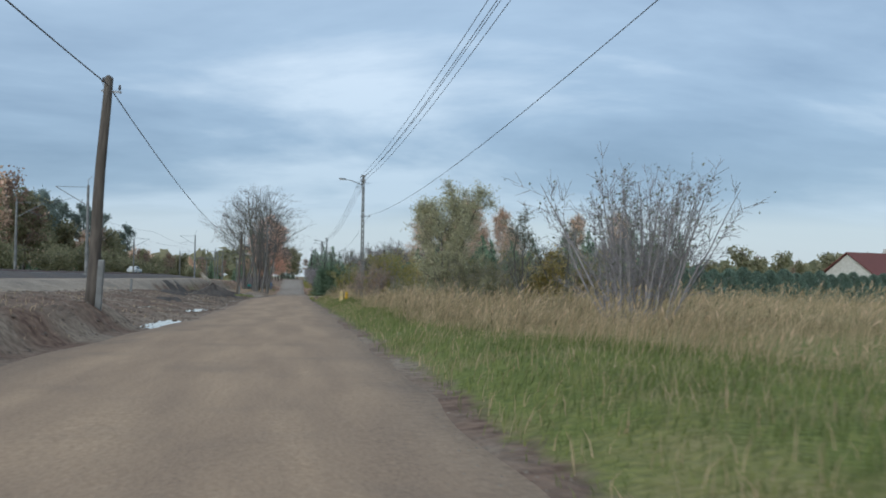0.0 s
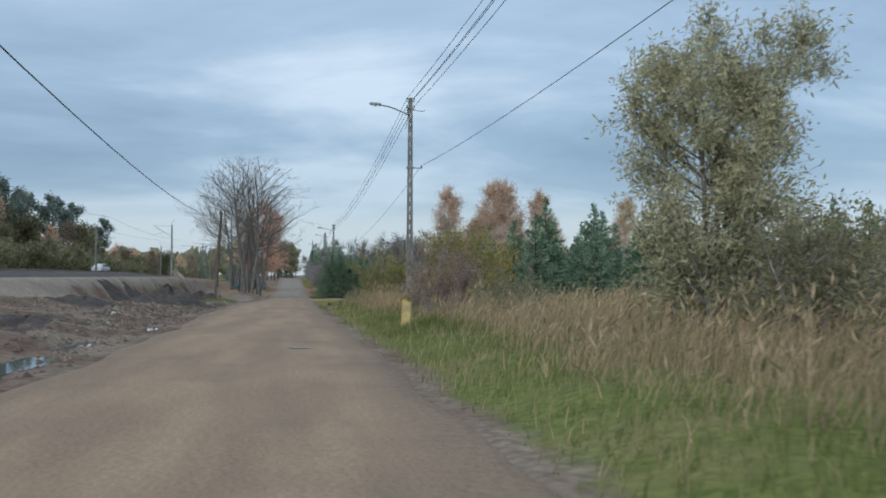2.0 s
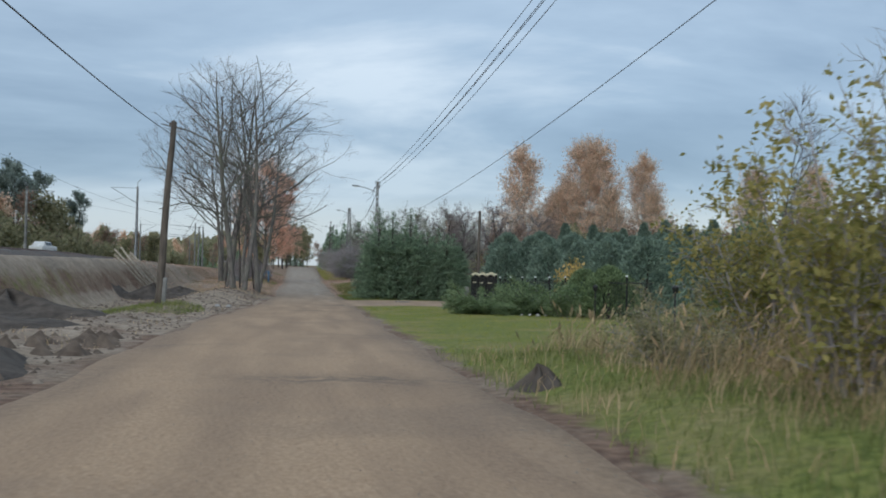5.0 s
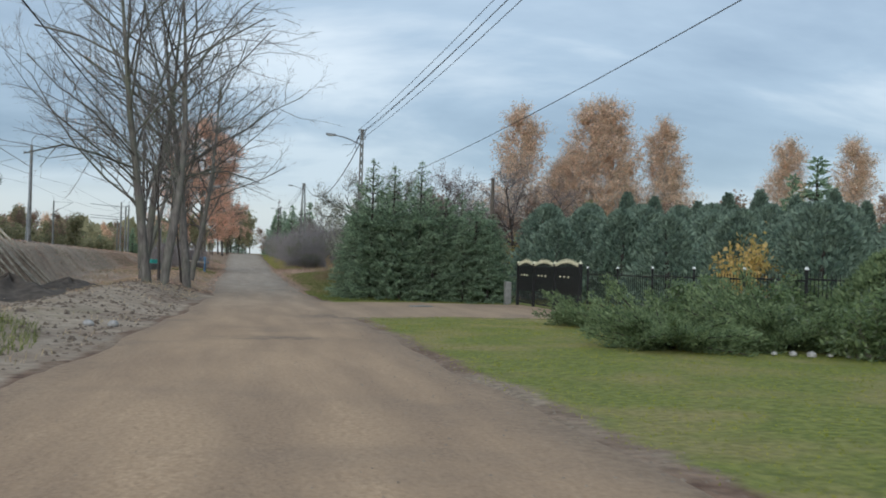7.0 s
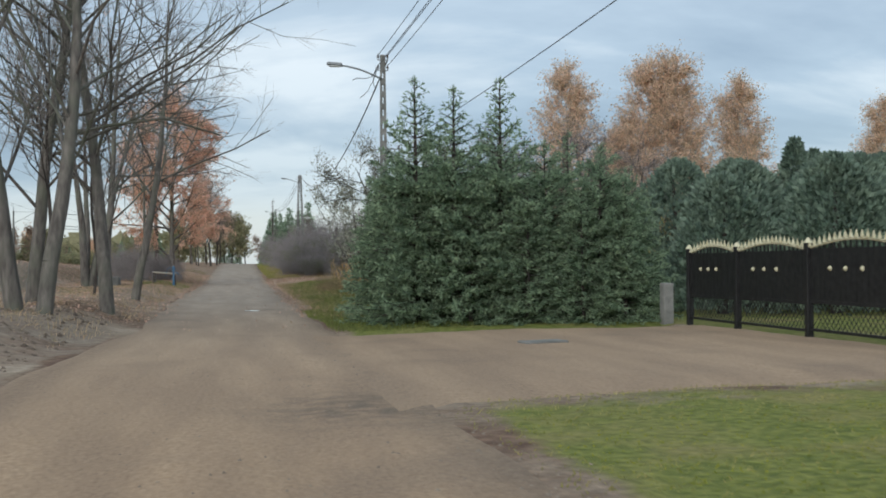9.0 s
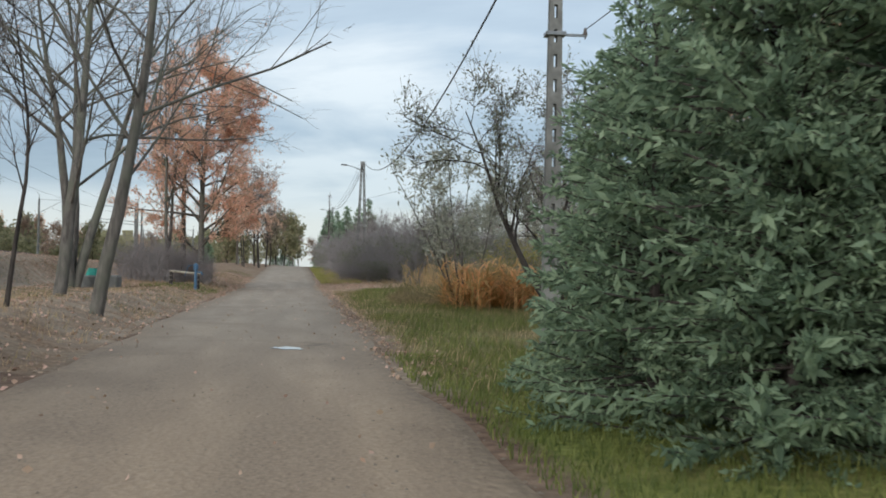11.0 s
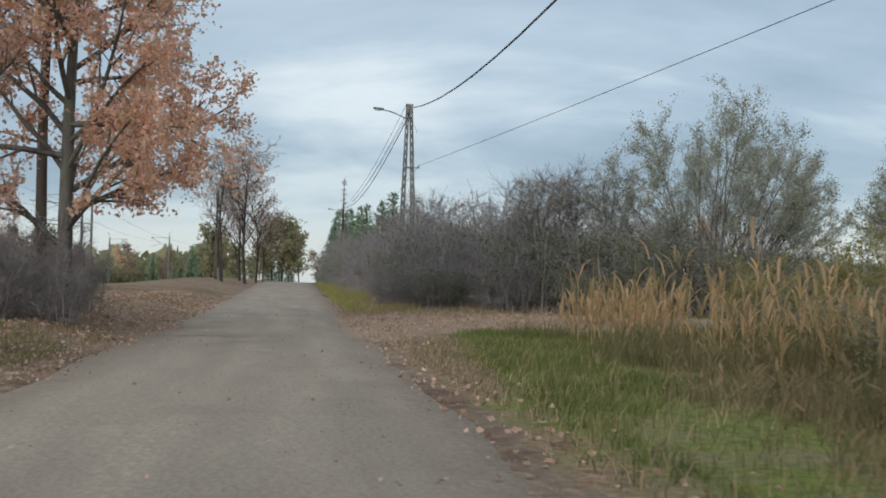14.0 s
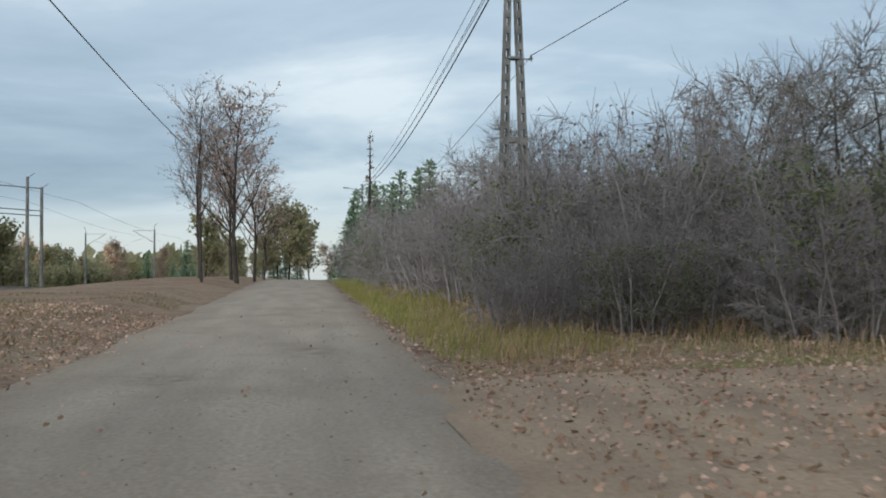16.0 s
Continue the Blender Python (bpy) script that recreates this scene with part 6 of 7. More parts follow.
# ---- gate, fence and garden beds ----
def gate_leaf(y0, y1, x, label, scallops=1):
    w = abs(y1 - y0)
    t = thing("metal_gate", label, "gate", "gate leaves")
    t.matrix_basis = pose(x, y0, float(land(x + 1, (y0 + y1) / 2)) + 0.02, 0, 0, -90)
    part("frame", box_bm(w, 0.05, 0.05, (w / 2, 0, 0.12)), M_blackmetal, t)
    part("mid_rail", box_bm(w, 0.05, 0.06, (w / 2, 0, 0.62)), M_blackmetal, t)
    for e_ in (0.02, w - 0.02):
        part("stile", box_bm(0.06, 0.06, 1.5, (e_, 0, 0.85)), M_blackmetal, t)
    part("panel", box_bm(w - 0.06, 0.02, 0.95, (w / 2, 0.0, 1.1)), M_blackmetal, t, "black sheet panel")
    n = int(w / 0.15)
    for k in range(n + 1):
        u = k / n
        zt = 1.60 + 0.14 * abs(math.sin(math.pi * u * scallops))
        bm = box_bm(0.02, 0.03, zt - 0.62, (u * w, 0, (zt + 0.62) / 2))
        p = part("bar", bm, M_blackmetal, t)
        part("spear_tip", cyl_bm(0.045, 0.0, 0.15, (u * w, 0, zt), 6), M_gold, p, "pale gilt spear tip")
    segs = [(u0 * w, 0, 1.58 + 0.14 * abs(math.sin(math.pi * u0 * scallops)), (u0 + 0.05) * w, 0, 1.58 + 0.14 * abs(math.sin(math.pi * (u0 + 0.05) * scallops)), 0.022, 0.022) for u0 in np.arange(0, 0.999, 0.05)]
    part("top_rail", tube_mesh("top_rail", [(segs, 6)]), M_gold, t, "pale scalloped top rail")
    mesh_segs = []
    for u in np.arange(0.05, w, 0.13):
        mesh_segs += [(u, 0, 0.14, min(u + 0.42, w), 0, 0.60, 0.008, 0.008), (u, 0, 0.60, min(u + 0.42, w), 0, 0.14, 0.008, 0.008)]
    part("lattice", tube_mesh("lattice", [(mesh_segs, 4)]), M_blackmetal, t, "diamond lattice of thin bars")
    for u in (0.25, 0.42, 0.6):
        part("rosette", cyl_bm(0.05, 0.02, 0.04, (u * w, -0.02, 1.22), 8, rot=Matrix.Rotation(radians(90), 4, "X")), M_gold, t)
    return t


gate_leaf(140.1, 138.0, 10.2, "black metal wicket gate with pale spear tips", 1)
gate_leaf(137.9, 135.35, 10.2, "black metal gate leaf with pale scalloped spear tips", 1)
gate_leaf(135.25, 132.6, 10.2, "black metal gate leaf with pale scalloped spear tips", 1)
for y in (140.2, 137.95, 135.3, 132.5):
    gp = thing("gate_post", "square black gate post", "gate post", "gate posts")
    gp.matrix_basis = pose(10.2, y, float(land(11.2, y)), 0, 0, 0)
    part("shaft", box_bm(0.12, 0.12, 1.9, (0, 0, 0.75), 0.01), M_blackmetal, gp)
    part("cap", cyl_bm(0.09, 0.02, 0.1, (0, 0, 1.7), 8), M_gold, gp)
gs_ = thing("concrete_post", "pale concrete meter post beside the hedge", "post")
gs_.matrix_basis = pose(9.95, 140.9, float(land(9.95, 140.9)), 0, 0, 8)
part("shaft", box_bm(0.26, 0.22, 1.1, (0, 0, 0.4), 0.02), M_concrete, gs_)
for k in range(9):
    y0 = 132.3 - k * 2.6
    fp = thing("fence_panel", "black metal fence panel with a pale post cap", "fence", "garden fence panels")
    x0 = 10.4 + 0.05 * k
    fp.matrix_basis = pose(x0, y0, float(land(x0 + 1, y0 - 1.2)), 0, 0, -90)
    part("post", box_bm(0.05, 0.05, 1.7, (0, 0, 0.7)), M_blackmetal, fp)
    part("post_cap", cyl_bm(0.05, 0.03, 0.06, (0, 0, 1.55), 8), M_white, fp)
    for z in (0.25, 1.35):
        part("rail", box_bm(2.6, 0.03, 0.04, (1.3, 0, z)), M_blackmetal, fp)
    for j in range(16):
        part("bar", box_bm(0.012, 0.012, 1.35, (0.15 + j * 0.155, 0, 0.8)), M_blackmetal, fp)


def juniper(name, label, seed, r, h, mat, n_arm=70, group="garden junipers"):
    """Low arching sprays from one root."""
    rnd, rng = random.Random(seed), np.random.default_rng(seed)
    mid, pts, dirs = [], [], []
    for k in range(n_arm):
        a = rnd.uniform(0, 6.28)
        L = r * rnd.uniform(0.5, 1.1)
        b = grow(rnd, Vector((0, 0, 0.05)), Vector((math.cos(a), math.sin(a), h / r * rnd.uniform(0.5, 1.5))), L, 0.02, 6, -0.045, 0.07, mid, 0.3)
        for _ in range(int(190 * L)):
            q, d2, _r = along(b, 0.15 + 0.85 * rnd.random() ** 0.7)
            pts.append((q.x + rnd.gauss(0, .06), q.y + rnd.gauss(0, .06), max(0.02, q.z + rnd.gauss(0, .06))))
            dirs.append(tuple(d2 + Vector((rnd.gauss(0, .5), rnd.gauss(0, .5), 0.35 + rnd.gauss(0, .3)))))
    t = thing(name, label, "shrub", group)
    tagged(part("stem_clump", tube_mesh("stem_clump", [(mid, 4)]), M_darkbark, t), kind="stuff")
    part("crown", leaf_mesh("crown", pts, 0.085, rng, 0.32, 0, dirs), mat, t)
    return t


jn = put(juniper("juniper_bush", "spreading feathery green juniper on the lawn", 201, 1.7, 0.75, M_juniper), 6.6, 117.0, 0, 1.1, sz=1.0)
again(jn, 7.8, 124.3, 80, 0.85, sz=0.85)
again(jn, 7.3, 117.6, 240, 1.0, sz=0.85)
again(jn, 8.9, 117.2, 20, 1.1, sz=1.2)
rhod = put(shrub("garden_shrub", "rounded glossy green shrub in a garden bed", "shrub", 202, 1.5, 2.6, M_twig, M_gloss, 7500, 0.115, stems=18, group="garden shrubs", low=0.25, aspect=0.42), 7.9, 119.4, 0, 1.0, sz=0.85)
for k, (x, y, f) in enumerate(((9.2, 120.4, 1.05), (9.3, 118.2, 0.95), (9.6, 115.2, 0.95), (10.6, 119.6, 1.1))):
    again(rhod, x, y, 90 * k + 40, f, sz=0.9 * f)
ball = put(column_shrub("box_ball", "rounded yellow-green clipped garden shrub", "shrub", 203, 1.7, 2.2, M_juniper, 4200, 0.11, group="clipped shrubs", shape="column"), 10.7, 116.6, 0, 1.1)
again(ball, 10.9, 113.9, 50, 1.15)
again(ball, 12.6, 117.4, 100, 1.0)
again(ball, 13.2, 107.6, 150, 1.0)
put(shrub("yellow_shrub", "small garden tree with bright yellow autumn leaves", "shrub", 204, 2.3, 2.2, M_twig, M_yellow, 2600, 0.13, stems=9, subs=5), 12.9, 126.0, 0, 1.0, sz=1.25)
for k, (x, y) in enumerate(((10.1, 113.0), (10.3, 122.8), (9.9, 104.5))):
    gl = thing("garden_lamp", "short black garden lamp post", "garden lamp", "garden lamps")
    gl.matrix_basis = pose(x, y, float(land(x, y)), 0, 0, 0)
    part("post", cyl_bm(0.03, 0.025, 1.1, (0, 0, -0.05), 8), M_blackmetal, gl)
    part("shade", cyl_bm(0.06, 0.11, 0.16, (0, 0, 1.05), 10), M_blackmetal, gl)
    part("cap", cyl_bm(0.11, 0.02, 0.07, (0, 0, 1.21), 10), M_blackmetal, gl)
edge_pts = [(8.0 + 0.3 * k, 115.9 - 0.1 * k) for k in range(6)]
for k, (x, y) in enumerate(edge_pts):
    bm = bmesh.new()
    bmesh.ops.create_icosphere(bm, subdivisions=1, radius=0.06 + 0.02 * (k % 3))
    for v in bm.verts:
        v.co.z *= 0.7
    me = bpy.data.meshes.new("bed_stone")
    bm.to_mesh(me); bm.free()
    me.materials.append(M_stone)
    tagged(new("bed_stone", me), "pale fieldstone edging a garden bed", "stone", "bed stones").location = (x, y, float(land(x, y)) + 0.04)

# ---- orchard side of the last stretch ----
orch = put(broadleaf("orchard_tree", "old fruit tree forked low into two crooked boughs", "tree", 211, M_darkbark, M_greyleaf, 6500, 0.12, leaf_aspect=0.34, group="orchard trees", height=6.4, radius=0.12, clear=0.30, mains=18, reach=0.40, subs=10, twigs=7, angle=54, up=0.05, wig=0.17, stems=2, spread_stems=0.95, fan=0.1, bole=0.7, twig_len=0.55, twig_r=0.007), 7.7, 163.3)
sapling = put(broadleaf("leafy_sapling", "many-stemmed young tree with long pale-backed leaves", "tree", 213, M_bark, M_paleleaf, 2600, 0.2, leaf_aspect=0.3, height=6.4, radius=0.05, clear=0.3, mains=12, reach=0.2, subs=3, twigs=2, angle=34, up=0.08, stems=6, spread_stems=0.5, lean=(-0.22, -0.05), twig_len=0.45, twig_r=0.006), 6.7, 171.4)
orch2 = put(broadleaf("orchard_tree", "old fruit tree with dense purple-brown leaves", "tree", 212, M_darkbark, M_purple, 2400, 0.11, leaf_aspect=0.5, group="orchard trees", height=7.0, radius=0.17, clear=0.2, mains=20, reach=0.42, subs=9, twigs=6, angle=58, up=0.06, wig=0.17, twig_len=0.55, twig_r=0.007), 11.8, 167.0)
again(orch2, 9.7, 169.2, 140, 0.8, label="small crooked fruit tree beside dry reeds")
again(orch2, 14.0, 170.0, 80, 1.0)
again(orch, 13.6, 175.5, 130, 0.85)
again(orch2, 17.5, 166.0, 220, 1.05)
again(orch2, 18.0, 178.0, 20, 0.95)
again(orch2, 22.0, 172.0, 300, 1.0)
for k, (x, y, s) in enumerate(((16.5, 160.0, 1.0), (18.0, 186.0, 1.1), (13.5, 184.0, 1.0), (12.2, 188.5, 0.75), (14.5, 193.0, 0.9), (11.2, 192.6, 0.6), (21.0, 192.0, 1.2), (26.0, 186.0, 1.3), (16.0, 190.5, 0.9))):
    again(olive if k % 2 else yellowish, x, y, 40 * k, s, label="tangled olive-brown bush in the overgrown orchard")
for k, (x, y, s) in enumerate(((9.6, 172.5, 0.95), (12.0, 172.0, 1.15), (15.0, 174.5, 1.2), (18.5, 171.0, 1.3), (10.2, 177.5, 0.9), (13.0, 179.5, 1.15), (16.5, 181.0, 1.2), (20.0, 184.0, 1.3), (15.2, 167.5, 1.1), (18.5, 162.5, 1.2), (9.0, 182.5, 0.8), (11.5, 184.5, 1.0), (23.5, 178.0, 1.4), (14.2, 198.5, 0.8), (17.5, 199.5, 0.9), (21.0, 200.0, 1.0), (14.5, 164.0, 0.8))):
    again((olive, yellowish)[k % 2], x, y, 63 * k, s, label="tangled brown and olive brush under the fruit trees")


def reeds(name, label, xy, height, mat, seed, width=0.035, lean=0.55):
    """Stalks with long leaves that arch over."""
    rng = np.random.default_rng(seed)
    n = len(xy)
    z = land(xy[:, 0], xy[:, 1]) - 0.03
    V, Q, off = [], [], 0
    for rep in range(5):
        patch = 1 + 0.32 * np.sin(xy[:, 0] * 1.7 + 1.1) * np.sin(xy[:, 1] * 1.2) + 0.18 * np.sin(xy[:, 1] * 3.1 + xy[:, 0])
        h0 = height * patch * rng.uniform(0.05, 0.7, n) if rep else np.zeros(n)
        L = height * (rng.uniform(0.35, 0.6, n) if rep else rng.uniform(0.45, 1.1, n) * patch)
        a = rng.uniform(0, 6.28, n)
        d = np.stack([np.cos(a), np.sin(a)], 1) * (lean if rep else 0.12)
        wv = np.stack([-np.sin(a), np.cos(a), np.zeros(n)], 1) * (width if rep else 0.011)
        p = np.stack([xy[:, 0], xy[:, 1], z + h0], 1)
        ring = []
        for s, w in ((0, 0.6), (0.35, 1.0), (0.7, 0.8), (1.0, 0.08)):
            up_ = L * (s * 0.95 - (0.55 * s * s if rep else 0.02 * s))
            q = p + np.concatenate([d * (L * s * (0.4 + 0.6 * s))[:, None], up_[:, None]], 1)
            ring += [q - wv * w, q + wv * w]
        V.append(np.stack(ring, 1).reshape(-1, 3))
        i = off + np.arange(n)[:, None] * 8
        for k in (0, 2, 4):
            Q.append(np.concatenate([i + k, i + k + 1, i + k + 3, i + k + 2], 1))
        off += n * 8
    me = mesh_np(name, np.concatenate(V), np.concatenate(Q))
    me.materials.append(mat)
    return tagged(new(name, me), label, "reeds", kind="stuff")


ell = lambda cx, cy, rx, ry__: (lambda x, y, r: ((x - cx) / rx) ** 2 + ((y - cy) / ry__) ** 2 < 1)
reeds("golden_reeds", "clump of golden dried reed leaves beneath fruit trees", scatter(21, 560, 5.2, 10.0, 166.8, 174.5, ell(7.5, 170.5, 1.8, 2.9)), 1.7, M_reed, 21, 0.034, 1.7)
reeds("dry_reeds", "stand of pale dry reeds along the ditch", scatter(22, 220, 5.8, 12.5, 181, 193, lambda x, y, r: x > 6.2 + 0.16 * (193 - y) * 0.6), 1.9, M_dryreed, 22, 0.026, 0.5)
reeds("dry_reeds", "stand of pale dry reeds beyond the side track", scatter(23, 300, 8.5, 12.5, 196, 203, ell(10.5, 200, 1.8, 2.5)), 1.5, M_dryreed, 23, 0.022, 0.3)


def dome_tree(name, label, seed, height, width, bark, leaf_mat, n_leaves, leaf_size, stems=16, group=""):
    """Stems fan out from one stool to an even dome; twigs and small leaves sit in its outer shell."""
    rnd, rng = random.Random(seed), np.random.default_rng(seed)
    thick, mid, fine, tips = [], [], [], []
    for s in range(stems):
        a, tilt = s * 2.4 + rnd.uniform(-0.3, 0.3), radians(50) * math.sqrt((s + 0.6) / stems)
        d = Vector((math.cos(a) * math.sin(tilt), math.sin(a) * math.sin(tilt), math.cos(tilt)))
        L = 0.92 / math.sqrt((math.sin(tilt) / (width * 0.5)) ** 2 + (math.cos(tilt) / height) ** 2) * rnd.uniform(0.9, 1.03)
        st = grow(rnd, Vector((d.x * 0.5, d.y * 0.5, -0.15)), d, L, 0.06, 8, 0.015, 0.045, thick, 0.12)
        for j in range(15):
            w = 0.25 + 0.73 * (j + rnd.random()) / 15
            p, dd, r = along(st, w)
            b = grow(rnd, p, side_dir(rnd, dd, radians(rnd.uniform(22, 48))), height * rnd.uniform(0.14, 0.26) * (1.2 - 0.55 * w), max(r * 0.5, 0.012), 4, 0.05, 0.09, mid, 0.35)
            for _ in range(7):
                p3, d3, _r = along(b, rnd.uniform(0.15, 1.0))
                tips.extend(q[0] for q in grow(rnd, p3, side_dir(rnd, d3, radians(rnd.uniform(15, 50))), rnd.uniform(0.35, 0.8), 0.008, 2, 0.05, 0.14, fine, 0.45))
    shell = lambda p: np.sqrt((p[:, 0] ** 2 + p[:, 1] ** 2) / (width * 0.5) ** 2 + (p[:, 2] / height) ** 2)
    inner = lambda segs: np.array(segs)[shell(np.array(segs)[:, 3:6]) < 1.0]
    t = thing(name, label, "tree", group)
    part("trunk", tube_mesh("trunk", [(inner(thick), 6), (inner(mid), 3)]), bark, t)
    tagged(part("brushwood", tube_mesh("brushwood", [(inner(fine), 3)]), M_twig, t, "fine bare twigs"), kind="stuff")
    tp = np.array([tuple(q) for q in tips])
    keep = np.where((shell(tp) > 0.7) & (shell(tp) < 1.0))[0]
    pick = tp[keep[rng.integers(0, len(keep), n_leaves)]] + rng.normal(size=(n_leaves, 3)) * leaf_size
    part("crown", leaf_mesh("crown", pick, leaf_size, rng, 0.45, 0.2), leaf_mat, t)
    return t


round_tree = put(dome_tree("round_tree", "rounded grey tree with fine half-bare twigs", 221, 10.6, 12.6, M_bark, M_paleleaf, 40000, 0.10, stems=24, group="rounded grey trees"), 18.6, 212.3)
again(round_tree, 25.0, 222.0, 100, 0.95)
again(round_tree, 30.5, 210.0, 200, 1.0)
again(round_tree, 27.0, 203.0, 60, 0.8)
again(round_tree, 36.0, 220.0, 300, 1.05)
thicket = put(shrub("thicket_bush", "dense dark bush with bare purple-grey twigs", "bush", 231, 5.3, 5.0, M_redtwig, M_purple, 2200, 0.085, leaf_top=0.85, stems=32, subs=11, twigs=9, low=0.05, jitter=0.5, base=0.40, wide=(30, 80), group="dark thicket"), 8.2, 214.5)
thicket2 = put(shrub("thicket_bush", "dense dark bush with sparse green leaves", "bush", 232, 5.0, 4.6, M_redtwig, M_deepgreen, 6000, 0.10, leaf_top=0.62, stems=28, subs=10, twigs=8, low=0.05, jitter=0.5, base=0.40, wide=(30, 80), group="dark thicket"), 10.6, 210.5)
NEAR_THICKET = [(7.9, 219.0, 1.05), (11.0, 217.0, 1.15), (8.6, 224.0, 1.12), (12.0, 223.5, 1.3), (14.0, 213.0, 1.12), (15.5, 219.0, 1.05), (7.6, 229.0, 1.05), (10.5, 230.0, 1.2), (13.5, 208.8, 0.95), (16.8, 209.5, 0.85), (6.6, 235.0, 0.8), (9.4, 237.0, 0.95), (6.3, 242.0, 0.9), (9.2, 246.0, 1.05), (5.8, 250.0, 0.85), (8.6, 256.0, 1.0), (5.6, 262.0, 0.7)]
FAR_THICKET = [(5.4, 272.0, 0.7), (8.2, 268.0, 0.9), (5.4, 282.0, 0.75), (6.2, 218.0, 0.72), (6.2, 222.5, 0.85), (5.9, 227.5, 0.85), (5.7, 233.0, 0.85), (5.4, 239.0, 0.85), (5.2, 246.0, 0.85), (7.2, 212.2, 0.55), (9.2, 210.2, 0.6), (12.0, 208.6, 0.55), (19.5, 207.9, 0.8), (22.5, 208.6, 0.85), (4.9, 212.4, 0.42), (6.3, 211.8, 0.5), (18.5, 226.0, 1.1), (24.0, 214.5, 0.7)]
for k, (x, y, s) in enumerate(NEAR_THICKET + FAR_THICKET):
    again(thicket2 if (x > 9.5 and y < 222) or k % 4 == 0 else thicket, x, y, 77 * k, s)
crooked = put(broadleaf("bare_fruit_tree", "crooked leafless fruit tree rising from the thicket", "tree", 233, M_bark, None, 0, 0.1, group="bare trees in the thicket", height=7.2, radius=0.11, clear=0.25, mains=18, reach=0.42, subs=9, twigs=8, angle=52, up=0.06, wig=0.2, stems=3, spread_stems=0.4, twig_len=0.6, twig_r=0.008), 13.2, 213.6, 0, 0.85)
for k, (x, y, f) in enumerate(((11.8, 214.0, 0.8), (11.6, 220.0, 0.95), (13.6, 222.5, 1.0), (9.6, 227.0, 0.85), (8.4, 236.0, 0.8))):
    again(crooked, x, y, 83 * k, f)
put(conifer("dead_spruce", "thin dying spruce with a bare leader", "tree", 241, 9.0, 1.2, M_purple, whorls=22, per=5, density=0.45, leader=0.3), 4.5, 253.0)
for k, (x, y, s) in enumerate(((5.6, 250.0, 1.1), (6.8, 257.0, 1.35), (8.6, 263.0, 1.5), (5.4, 266.0, 1.3), (6.4, 276.0, 1.5), (10.5, 272.0, 1.8), (5.2, 284.0, 1.4), (6.0, 294.0, 1.7), (9.0, 300.0, 1.9))):
    again(far_spruce, x, y, 80 * k, s, label="dark spruce above the thicket by the crest")
for k, (x, y, s) in enumerate(((-7.0, 206.0, 0.45), (-6.2, 192.5, 0.58), (-8.5, 198.0, 0.6), (-5.2, 197.5, 0.5), (-4.6, 193.4, 0.36), (-7.6, 194.5, 0.6))):
    again(thicket, x, y, 90 * k, s, label="low dark bare bush at the foot of trees")

# ---- well, pump and logs ----
wl_ = thing("well_ring", "low concrete well ring with a teal plastic lid", "well")
put(wl_, -7.7, 180.6)
part("ring", box_bm(2.0, 1.2, 0.62, (0, 0, 0.2), 0.05), M_concrete, wl_)
bm = cyl_bm(0.45, 0.34, 0.3, (0.05, 0, 0.51), 18)
part("lid", bm, M_teal, wl_, "teal plastic lid")
pump = thing("hand_pump", "blue painted iron hand pump beside logs", "hand pump")
put(pump, -3.85, 184.0)
bm = cyl_bm(0.075, 0.06, 1.15, (0, 0, -0.05), 12)
cyl_bm(0.11, 0.11, 0.22, (0, 0, 0.95), 12, bm)
cyl_bm(0.12, 0.07, 0.12, (0, 0, -0.02), 12, bm)
body = part("body", bm, M_bluepaint, pump)
part("spout", tube_mesh("spout", [([(0, 0, 0.85, 0.26, -0.05, 0.82, 0.035, 0.035), (0.26, -0.05, 0.82, 0.32, -0.06, 0.70, 0.035, 0.03)], 8)]), M_bluepaint, pump)
part("handle", tube_mesh("handle", [([(0.05, 0, 1.2, -0.35, 0.05, 1.12, 0.02, 0.02), (-0.35, 0.05, 1.12, -0.5, 0.06, 0.62, 0.02, 0.016)], 7)]), M_bluepaint, pump)
part("cap", cyl_bm(0.1, 0.02, 0.09, (0, 0, 1.17), 12), M_bluepaint, pump)
bench = thing("log_bench", "rough pale log laid as a bench across dark stumps", "bench")
put(bench, -4.5, 185.6, 6, 0.75, sz=1.0)
part("log", poly_tube("log", [(-0.95 + 0.38 * i, 0.02 * math.sin(i * 2), 0.74 - 0.025 * i) for i in range(6)], [0.055, 0.06, 0.057, 0.06, 0.055, 0.05], 9), M_palewood, bench)
for k, x in enumerate((-0.85, 0.8)):
    bm = cyl_bm(0.13, 0.11, 0.80 - 0.1 * k, (x, 0, -0.1), 12)
    for v in bm.verts:
        v.co.x += 0.03 * math.sin(v.co.z * 9 + k)
    st_ = part("stump", bm, M_darkbark, bench)
    for j in range(3):
        part("ring", cyl_bm(0.135, 0.135, 0.035, (x, 0, 0.12 + 0.2 * j), 12), M_twig, st_)

# ---- grasses and fallen leaves ----
verge = lambda lo, hi: (lambda x, y, r: (x > edge_r(y) + lo) & (x < edge_r(y) + hi + 0.8 * np.sin(y * 0.31)) & ~((y > 128.8) & (y < 141.2)) & ~((y > track_y(x) - 0.3) & (y < 207.5)))
bare_spot = lambda x, y: (x < 6.4) & (y > 62.5) & (y < 70)
field = lambda x, y, r: ~bare_spot(x, y) & (x > 3.5 - 0.7 * sstep(64, 70, y) + np.maximum(0, 19 - y) * 0.55 + 0.6 * np.sin(y * 0.4) + 0.8 * np.exp(-((y - 57) / 6) ** 2) + 0.4 * r.normal(size=len(x))) & (r.random(len(x)) < np.clip(1.25 - (x - 4) / 34, 0.25, 1))
